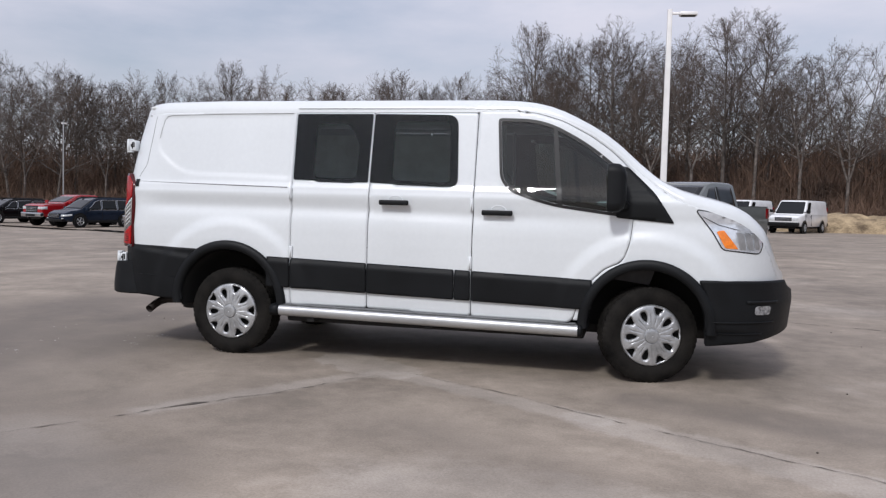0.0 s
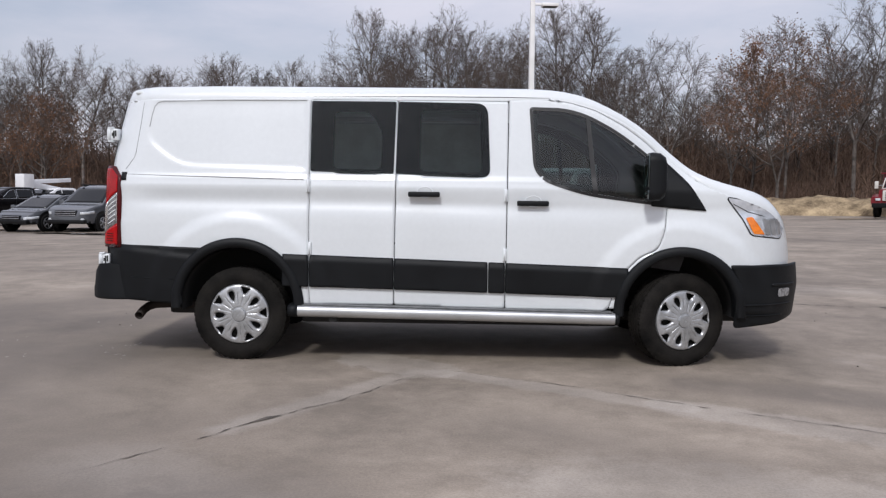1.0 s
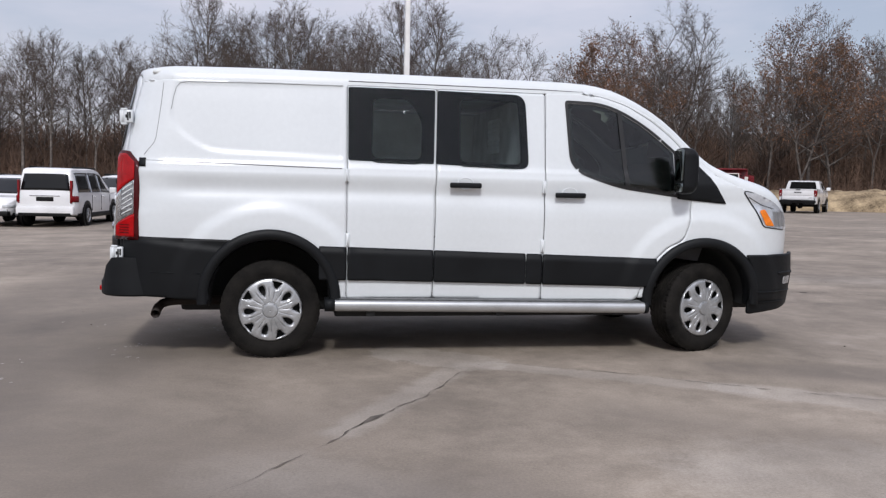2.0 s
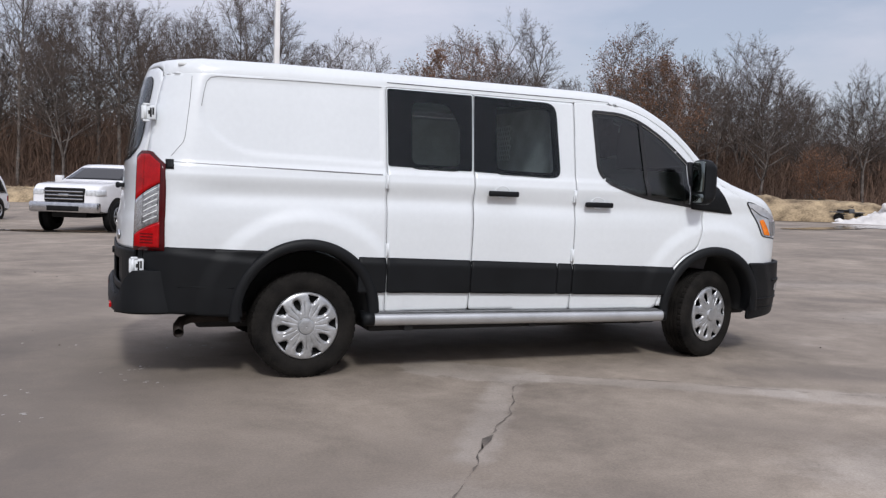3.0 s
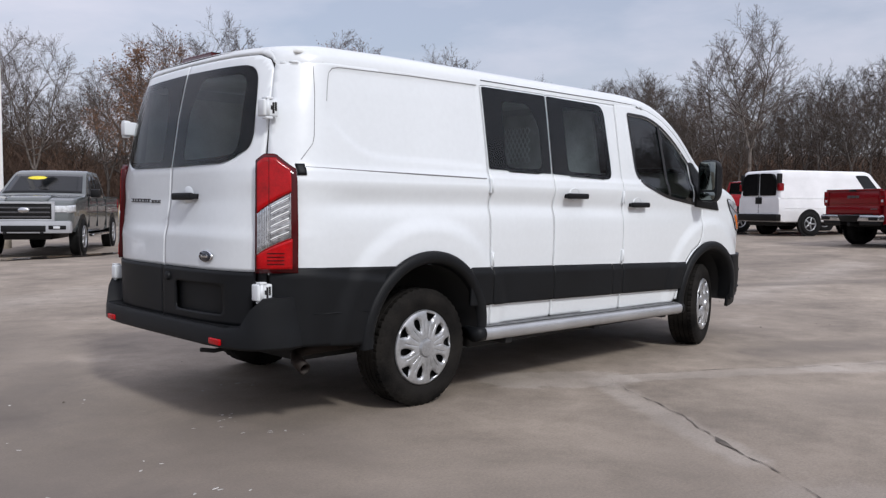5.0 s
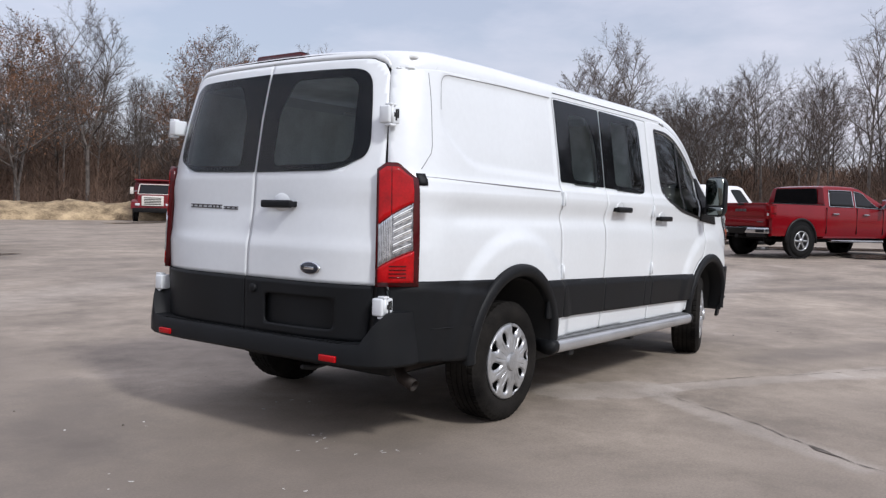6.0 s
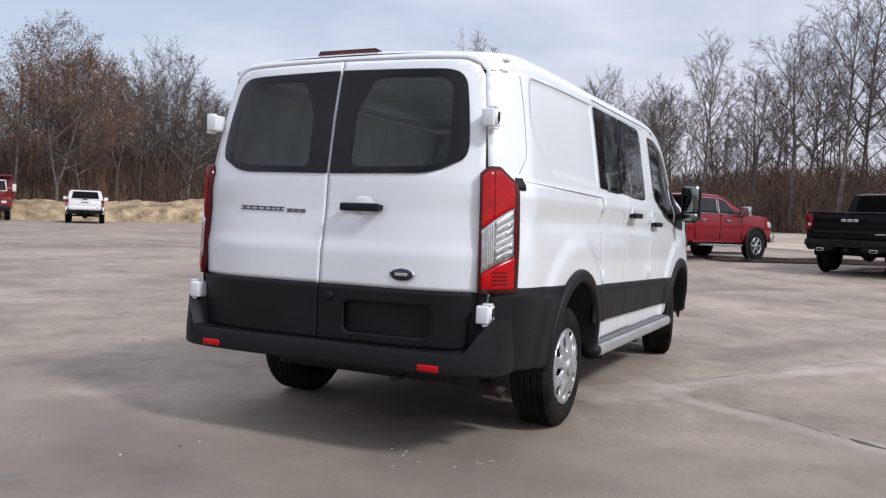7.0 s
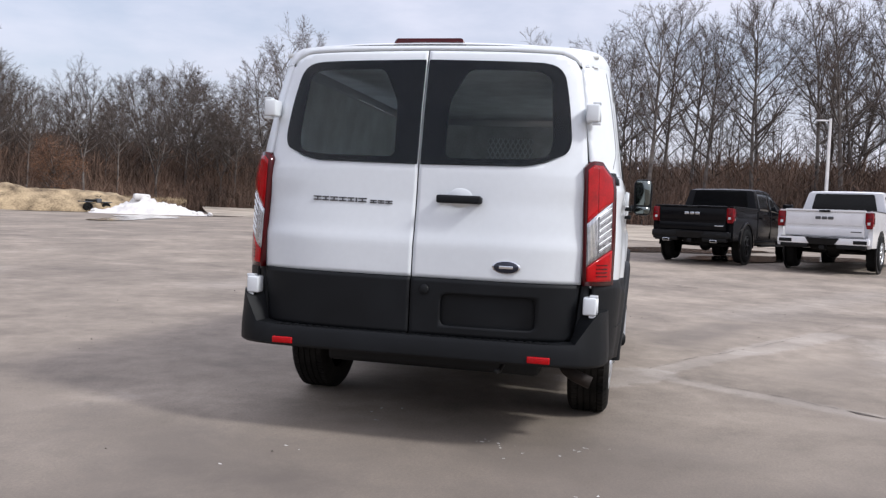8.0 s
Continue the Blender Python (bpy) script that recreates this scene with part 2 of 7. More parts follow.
# ---- the white van ----
VAN_TOP = lerp_table([(-2.70, 1.985), (-2.60, 1.992), (-2.55, 2.0), (-2.48, 2.01), (-2.3, 2.024), (-1.8, 2.035), (0.1, 2.037), (0.40, 2.035), (0.53, 2.031), (0.64, 2.024), (0.74, 2.011),
                      (0.85, 1.985), (0.95, 1.948), (1.05, 1.90), (1.16, 1.842), (1.27, 1.772), (1.375, 1.69), (1.5, 1.575), (1.62, 1.475), (1.70, 1.425), (1.81, 1.378), (1.92, 1.347), (2.05, 1.315),
                      (2.14, 1.29), (2.2, 1.265), (2.26, 1.232), (2.32, 1.185), (2.38, 1.13), (2.43, 1.05), (2.48, 0.94), (2.54, 0.83), (2.62, 0.78), (2.7, 0.77)])
VAN_SIDE = lerp_table([(0.30, 0.95), (0.42, 0.967), (0.55, 0.982), (0.8, 0.997), (0.92, 1.003), (1.02, 1.004), (1.10, 1.001), (1.17, 0.998), (1.24, 0.999), (1.285, 1.004), (1.305, 1.0035), (1.325, 0.996), (1.352, 0.995), (1.368, 0.981),
                       (1.41, 0.973), (1.5, 0.961), (1.65, 0.939), (1.8, 0.917), (1.92, 0.897), (2.0, 0.882), (2.1, 0.86)])
VAN_BACK = lerp_table([(0.3, -2.78), (0.55, -2.785), (0.85, -2.785), (1.0, -2.78), (1.06, -2.765), (1.2, -2.745), (1.36, -2.735), (1.42, -2.725), (1.67, -2.685), (1.85, -2.645), (1.95, -2.618), (2.02, -2.59), (2.1, -2.55)])
PRESS = rounded([(-1.16, 1.42), (-2.09, 1.445), (-2.335, 1.63), (-2.29, 1.905), (-1.16, 1.925)], [0.01, 0.12, 0.10, 0.06, 0.01], 8)


def edge_at(z):
    """How far the tail's corner lies ahead of its middle."""
    return 0.10 + 0.042 * (1 - smooth(0.80, 1.42, z))


def van_corner(z):
    return VAN_BACK(z) + edge_at(z)


ARCH_R, ARCH_F = (-1.655, 0.42), (1.585, 0.405)


def van_radius(x):
    return float(np.interp(x, (0.3, 1.1, 1.6, 2.1, 2.6), (0.10, 0.06, 0.06, 0.10, 0.12)))


def van_half(x, z):
    """Half the van's width at x and height z."""
    w = VAN_SIDE(z)
    for cx, cz in (ARCH_R, ARCH_F):
        r = math.hypot(x - cx, z - cz)
        if z > 0.4:
            w += 0.020 * (1 - smooth(0.60, 0.71, r)) * (1 - smooth(1.06, 1.16, z))
    # hollow below the shoulder ridge, fading out towards the bonnet
    w -= 0.017 * math.exp(-((z - 1.185 + 0.03 * smooth(-1.0, 1.0, x)) / 0.055) ** 2) * smooth(-2.55, -2.15, x) * (1 - 0.65 * smooth(-0.2, 1.2, x))
    if -2.4 < x < -1.1 and 1.38 < z < 1.98:
        p = np.array((x, z))
        d, _ = nearest(p, PRESS)
        d = d if inside(np.array(x), np.array(z), PRESS) else -d
        w -= 0.008 * smooth(-0.012, 0.012, d)
    if z > 1.2:
        w -= 0.07 * smooth(0.9, 1.9, x) * smooth(1.2, 1.6, z)
    if x > 1.85:
        w *= math.sqrt(max(1 - (min((x - 1.85) / 0.775, 1.0)) ** 2.7, 0.0))
    u = x - (van_corner(z))
    if u < 0.30:
        w -= 0.135 * (1 - max(u, 0) / 0.30) ** 2.4
    return w


def van_skin(side, off=0.0):
    """The right (-1) or left (1) flank as a surface over x and z."""
    def f(x, z):
        x = max(x, van_corner(z))
        top = VAN_TOP(x) - van_radius(x)
        zz = min(z, top)
        return (x, side * (van_half(x, zz) + off), zz)
    return f


def van_end(z):
    return van_half(van_corner(z), z)


def van_rear(off=0.0, keep=1.0):
    """The tail as a surface over y and z."""
    def f(y, z):
        e = van_end(z)
        y = max(-e, min(e, y))
        return (VAN_BACK(z) + edge_at(z) * (abs(y) / e) ** 4.5 - off, y, z)
    return f


def grown(poly, d):
    """The outline moved outwards by about d."""
    q = np.asarray(poly)
    n = np.roll(q, -1, 0) - np.roll(q, 1, 0)
    n = np.stack((n[:, 1], -n[:, 0]), 1)
    n /= np.maximum(np.linalg.norm(n, axis=1, keepdims=True), 1e-9)
    area = (q[:, 0] * np.roll(q[:, 1], -1) - q[:, 1] * np.roll(q[:, 0], -1)).sum()
    return [tuple(p) for p in q + (d if area > 0 else -d) * n]


DOOR_A = rounded([(-1.124, 0.43), (-0.508, 0.43), (-0.498, 1.30), (-0.490, 1.93), (-1.126, 1.93), (-1.126, 1.30)], 0.02)
DOOR_B = rounded([(-0.502, 0.43), (0.308, 0.415), (0.313, 1.27), (0.319, 1.93), (-0.484, 1.93), (-0.492, 1.30)], 0.02)
DOOR_C = rounded([(0.314, 0.415), (1.06, 0.41), (1.10, 0.55), (1.17, 0.70), (1.29, 0.82), (1.405, 0.865), (1.452, 1.0), (1.468, 1.145), (1.478, 1.47), (1.40, 1.565), (1.30, 1.655), (1.16, 1.755), (0.95, 1.868),
                  (0.75, 1.928), (0.55, 1.945), (0.325, 1.945), (0.319, 1.27)], [0.02] + [0.05] * 14 + [0.02, 0.02])
WIN_A = rounded([(-1.122, 1.405), (-0.512, 1.393), (-0.500, 1.922), (-1.122, 1.922)], 0.012)
WIN_B = rounded([(-0.498, 1.393), (0.192, 1.372), (0.168, 1.915), (-0.484, 1.922)], [0.012, 0.07, 0.09, 0.012], 8)
HOLE_A = rounded([(-0.955, 1.425), (-0.605, 1.42), (-0.60, 1.70), (-0.69, 1.845), (-0.945, 1.845)], 0.05)
HOLE_B = rounded([(-0.32, 1.415), (0.13, 1.405), (0.11, 1.86), (-0.315, 1.86)], 0.04)
WIN_C = rounded([(0.503, 1.44), (0.575, 1.352), (0.70, 1.305), (0.90, 1.247), (1.36, 1.19), (1.36, 1.535), (1.135, 1.712), (0.89, 1.842), (0.73, 1.886), (0.47, 1.892)], [0.10, 0.10, 0.15, 0.15, 0.01, 0.02, 0.15, 0.15, 0.15, 0.03], 8)
HOLE_C = grown(WIN_C, -0.022)
SAIL = rounded([(1.352, 1.18), (1.755, 1.15), (1.615, 1.362), (1.505, 1.468), (1.42, 1.545), (1.352, 1.55)], [0.01, 0.01, 0.05, 0.05, 0.02, 0.01])


def van_body(van):
    bm = bmesh.new()
    arch = [circle(*ARCH_R, 0.476), circle(*ARCH_F, 0.468)]
    holes = [grown(d, 0.004) for d in (DOOR_A, DOOR_B, DOOR_C)]
    outline = [(van_corner(0.81) + 0.001, 0.81), (-2.04, 0.80), (-2.04, 0.43), (2.615, 0.43)]
    outline += [(2.615, 2.1), (-2.30, 2.1)]
    outline += [(float(x), VAN_TOP(x) - van_radius(x) + 0.03) for x in np.linspace(-2.32, -2.51, 8)]
    outline += [(van_corner(z) + 0.001, float(z)) for z in np.linspace(1.90, 0.84, 30)]
    for side in (-1, 1):
        bm = sheet(bmesh.new(), van_skin(side), outline, holes + arch, 0.017, side > 0)
        thicken(part("side_panel", bm, M_WHITE, van), 0.012)
    # roof, bonnet and their rounded shoulders
    bm = bmesh.new()
    xs = np.concatenate((np.linspace(-2.605, -2.3, 12), np.linspace(-2.2, 0.4, 22), np.linspace(0.5, 2.615, 66)))
    rings = []
    for x in xs:
        x = float(x)
        t, r = VAN_TOP(x), van_radius(x)
        w = van_skin(1)(x, t - r)[1]
        xx = van_skin(1)(x, t - r)[0]
        crown = 0.03 * smooth(0.2, 0.7, w) * smooth(-2.70, -2.50, x)
        ring = []
        for k in range(7):
            a = math.pi / 2 * k / 6
            ring.append((xx, w - min(r, w) * (1 - math.cos(a)), t - r + r * math.sin(a)))
        y0 = w - min(r, w)
        for k in range(1, 9):
            y = y0 * (1 - k / 8)
            ring.append((xx, y, t + crown * (1 - (y / max(y0, 1e-3)) ** 2)))
        if x < -2.2:
            ring = [(max(x, VAN_BACK(p[2]) + edge_at(p[2]) * min(abs(p[1]) / van_end(p[2]), 1.0) ** 4.5), p[1], p[2]) for p in ring]
        ring = ring + [(p[0], -p[1], p[2]) for p in ring[-2::-1]]
        rings.append(ring)
    screen = [r for r, x in zip(rings, xs) if 0.93 <= x <= 1.66]
    ring_loft(bm, [r for r, x in zip(rings, xs) if x <= 0.96], False, False)
    part("roof", bm, M_WHITE, van)
    bm = bmesh.new()
    ring_loft(bm, [r for r, x in zip(rings, xs) if x >= 1.62], False, False)
    part("bonnet", bm, M_WHITE, van)
    bm = bmesh.new()
    ring_loft(bm, [r[7:-7] for r in screen], False, False)
    part("windscreen", bm, M_PANE, van)
    for cut in (slice(0, 8), slice(-8, None)):
        bm = bmesh.new()
        ring_loft(bm, [r[cut] for r in screen], False, False)
        part("pillar", bm, M_WHITE, van)
    bm = bmesh.new()
    tube(bm, [(-1.12, -0.893, 1.962), (-0.2, -0.893, 1.962), (0.3, -0.892, 1.962), (0.62, -0.889, 1.957)], 0.0025, 6)
    part("roof_seam", bm, M_TRIM, van)


def van_lines(van):
    """Pressed lines of the flanks: the rail slot, the pillar joint and the upper edge of the pressing, their shade
    drawn as grey bars.
    """
    for side in (-1, 1):
        for pts, r in (([(-2.476, 1.368), (-2.15, 1.361), (-1.6, 1.352), (-1.165, 1.344)], 0.0035), ([(-2.372, 1.90), (-2.385, 1.75), (-2.413, 1.53), (-2.425, 1.49), (-2.492, 1.406)], 0.002), ([(-1.16, 1.926), (-1.7, 1.922), (-2.22, 1.909), (-2.262, 1.90), (-2.288, 1.87), (-2.305, 1.80), (-2.318, 1.72)], 0.002)):
            fine = []
            for (x0, z0), (x1, z1) in zip(pts, pts[1:]):
                fine += [(x0 + (x1 - x0) * k / 6, z0 + (z1 - z0) * k / 6) for k in range(6)]
            fine.append(pts[-1])
            part("pressed_line", tube(bmesh.new(), [van_skin(side, 0.0005)(x, z) for x, z in fine], r, 6), M_SEAMSHADE, van)


def van_doors(van):
    for side in (-1, 1):
        for outline, win, hole, label in ((DOOR_A, WIN_A, HOLE_A, "white side-hinged load door with dark window"), (DOOR_B, WIN_B, HOLE_B, "white load door with dark window and black handle"), (DOOR_C, WIN_C, HOLE_C, "white front door with clear window")):
            blank = side > 0 and hole is not HOLE_C
            bm = sheet(bmesh.new(), van_skin(side), outline, [] if blank else [hole if hole is HOLE_C else grown(hole, 0.035)], 0.017, side > 0)
            door = thicken(part("side_door", bm, M_WHITE, van, "white blank load door" if blank else label), 0.012)
            if blank:
                continue
            if hole is HOLE_C:
                bm = sheet(bmesh.new(), van_skin(side, -0.024), grown(outline, -0.02), [grown(hole, -0.03)], 0.03, side > 0)
                part("door_trim", bm, M_SEAT, door)
            bm = sheet(bmesh.new(), van_skin(side, 0.0035), win, [hole], 0.016, side > 0)
            part("window_surround", bm, M_GASKET if hole is HOLE_C else M_FRIT, door)
            if hole is HOLE_C:
                bm = sheet(bmesh.new(), van_skin(side, -0.006), grown(win, -0.012), [], 0.03, side > 0)
                part("window_pane", bm, M_PANE, door)
                bm = sheet(bmesh.new(), van_skin(side, 0.002), [(0.878, 1.838), (0.933, 1.252), (0.971, 1.245), (0.912, 1.825)], [], 0.02, side < 0)
                part("window_bar", bm, M_GASKET, door)
                bm = sheet(bmesh.new(), van_skin(side, 0.010), SAIL, [], 0.02, side > 0)
                thicken(part("mirror_sail", bm, M_CLAD, door), 0.012)
            else:
                bm = sheet(bmesh.new(), van_skin(side, 0.007), win, [], 0.04, side > 0)
                part("window_pane", bm, M_TINT, door)
        for x, z in ((-0.287, 1.246), (0.50, 1.19)):
            y = van_half(x, z)
            bm = bmesh.new()
            box(bm, x - 0.115, x + 0.115, side * (y + 0.025), side * (y + 0.052), z - 0.019, z + 0.019, 0.0125, None, 3)
            box(bm, x - 0.10, x - 0.06, side * (y - 0.005), side * (y + 0.035), z - 0.014, z + 0.014, 0.004)
            box(bm, x + 0.06, x + 0.10, side * (y - 0.005), side * (y + 0.035), z - 0.014, z + 0.014, 0.004)
            part("door_handle", bm, M_CLAD, van)
            bm = bmesh.new()
            lathe(bm, [(0.0, -0.003), (0.030, -0.002), (0.044, 0.002), (0.050, 0.007), (0.054, 0.007), (0.058, 0.0)], 28)
            part("handle_cup", bm, M_WHITE, van, m=pose(x + 0.005, side * (y + 0.0035), z + 0.012) @ Matrix.Diagonal((1.1, side, 0.8, 1)))
        for x, z in ((-1.132, 1.298), (-1.12, 0.845), (0.305, 1.245), (0.303, 0.815)):
            y = van_half(x, z)
            bm = boxed(x - 0.013, x + 0.013, side * (y - 0.004), side * (y + 0.014), z - 0.045, z + 0.045, 0.004)
            tube(bm, [(x, side * (y + 0.014), z - 0.04), (x, side * (y + 0.014), z + 0.04)], 0.006, 8)
            part("hinge", bm, M_WHITE, van)


def van_cladding(van):
    def strip(side, poly, off, name="cladding_strip"):
        top = lerp_table(sorted(p for p in poly if p[1] > 0.72))
        def face(x, z):
            """Bevelled along its upper edge, full below."""
            return van_skin(side, 0.003 + (off - 0.003) * smooth(-0.004, 0.045, top(x) - z))(x, z)
        bm = sheet(bmesh.new(), face, poly, [], 0.015, side > 0)
        return thicken(part(name, bm, M_CLAD, van), off + 0.004)
    for side in (-1, 1):
        for a, b in ((-1.32, -1.129), (-1.121, -0.507), (-0.501, 0.180), (0.186, 0.306), (0.314, 1.20)):
            za, zb = 0.797 - 0.0285 * (a + 1.15), 0.797 - 0.0285 * (b + 1.15)
            la, lb = 0.562 - 0.021 * (a + 1.15), 0.562 - 0.021 * (b + 1.15)
            strip(side, rounded([(a, la), (b, lb), (b, zb), (a, za)], 0.008), 0.020)
        # flared lips of the wheel arches
        for (cx, cz), r in ((ARCH_R, 0.49), (ARCH_F, 0.482)):
            bm = bmesh.new()
            rings = []
            for k in range(49):
                a = radians(-4 + 188 * k / 48)
                ring = []
                for rr, off in ((r, -0.012), (r, 0.014), (r - 0.012, 0.028), (r - 0.045, 0.034), (r - 0.066, 0.028), (r - 0.074, 0.006), (r - 0.074, -0.10)):
                    x, z = cx + rr * math.cos(a), cz + 0.004 + rr * math.sin(a)
                    w = van_half(x, max(z, 0.44)) + off
                    ring.append((x, side * w, z))
                rings.append(ring)
            ring_loft(bm, rings, False, False)
            if side < 0:
                bmesh.ops.reverse_faces(bm, faces=bm.faces)
            part("wheel_arch_lip", bm, M_CLAD, van)
            bm = bmesh.new()
            rings = [[(cx + 0.412 * math.cos(radians(a)), side * w, cz + 0.412 * math.sin(radians(a))) for a in range(-6, 187, 8)] for w in (1.0, 0.62)]
            ring_loft(bm, rings, False, False)
            bm.faces.new([v for v in bm.verts][25:])
            part("wheel_well", bm, M_DARK, van)
        # flank of the rear bumper, with its moulded line
        q = [(-2.80, 0.455), (-2.40, 0.44), (-2.06, 0.415), (-2.085, 0.62), (-1.965, 0.79), (-1.86, 0.836), (-2.50, 0.853), (-2.80, 0.853)]
        strip(side, q, 0.018, "bumper_flank")
        bm = bmesh.new()
        pts = [van_skin(side, 0.018)(x, z) for x, z in ((-2.45, 0.612), (-2.3, 0.609), (-2.12, 0.604))]
        tube(bm, pts, 0.004, 6)
        part("moulded_line", bm, M_CLAD, van)
        # front bumper flank
        def bumper_skin(off):
            """The bumper stands forward of the body, most at its middle height."""
            def f(x, z):
                p = van_skin(side, off)(x, z)
                g = smooth(2.05, 2.6, x) * (0.06 - 0.10 * abs(z - 0.60))
                return (p[0] + max(g, 0.0), p[1] * (1 + 0.03 * smooth(2.1, 2.5, x)), p[2])
            return f
        q = rounded([(1.985, 0.50), (1.99, 0.295), (2.30, 0.325), (2.61, 0.40), (2.61, 0.765), (1.93, 0.762), (1.985, 0.66)], 0.02)
        bm = sheet(bmesh.new(), bumper_skin(0.02), q, [], 0.02, side > 0)
        thicken(part("front_bumper", bm, M_CLAD, van), 0.02)
        for za, zb, x0, x1 in ((0.605, 0.625, 2.25, 2.45), (0.465, 0.475, 2.02, 2.44), (0.385, 0.392, 2.02, 2.36)):
            bm = sheet(bmesh.new(), bumper_skin(0.030), [(x0, za), (x1, za), (x1, zb), (x0, zb)], [], 0.02, side > 0)
            thicken(part("moulded_line", bm, M_CLAD, van), 0.016)
        bm = sheet(bmesh.new(), bumper_skin(0.026), rounded([(2.30, 0.525), (2.40, 0.525), (2.40, 0.588), (2.30, 0.588)], 0.02), [], 0.014, side > 0)
        part("fog_lamp", bm, M_CLEARLENS, van, "small clear fog lamp")
        # headlamp: clear lens, amber marker, dark rim
        lamp = rounded([(1.895, 1.25), (2.015, 1.10), (2.085, 0.982), (2.345, 0.955), (2.365, 1.03), (2.33, 1.10), (2.25, 1.165), (2.12, 1.215)], 0.025)
        bm = sheet(bmesh.new(), van_skin(side, 0.003), grown(lamp, 0.008), [], 0.02, side > 0)
        head = part("headlamp", bm, M_GASKET, van, "clear headlamp with orange side marker")
        bm = sheet(bmesh.new(), van_skin(side, 0.008), lamp, [], 0.02, side > 0)
        part("lens", bm, M_HEADLENS, head)
        bm = sheet(bmesh.new(), van_skin(side, 0.013), rounded([(2.035, 1.105), (2.10, 0.99), (2.19, 0.985), (2.13, 1.06), (2.085, 1.115)], 0.01), [], 0.012, side > 0)
        part("marker", bm, M_AMBER, head)
        for a, b in ((2.20, 2.245), (2.255, 2.30), (2.31, 2.345)):
            bm = sheet(bmesh.new(), van_skin(side, 0.0115), rounded([(a, 0.985), (b, 0.98), (b - 0.02, 1.09), (a - 0.03, 1.105)], 0.01), [], 0.012, side > 0)
            part("reflector", bm, M_SILVER, head)
        part("lamp_rim", tube(bmesh.new(), [van_skin(side, 0.011)(x, z) for x, z in ((1.94, 1.205), (2.05, 1.15), (2.15, 1.125), (2.30, 1.10))], 0.003, 6), M_TRIM, head)



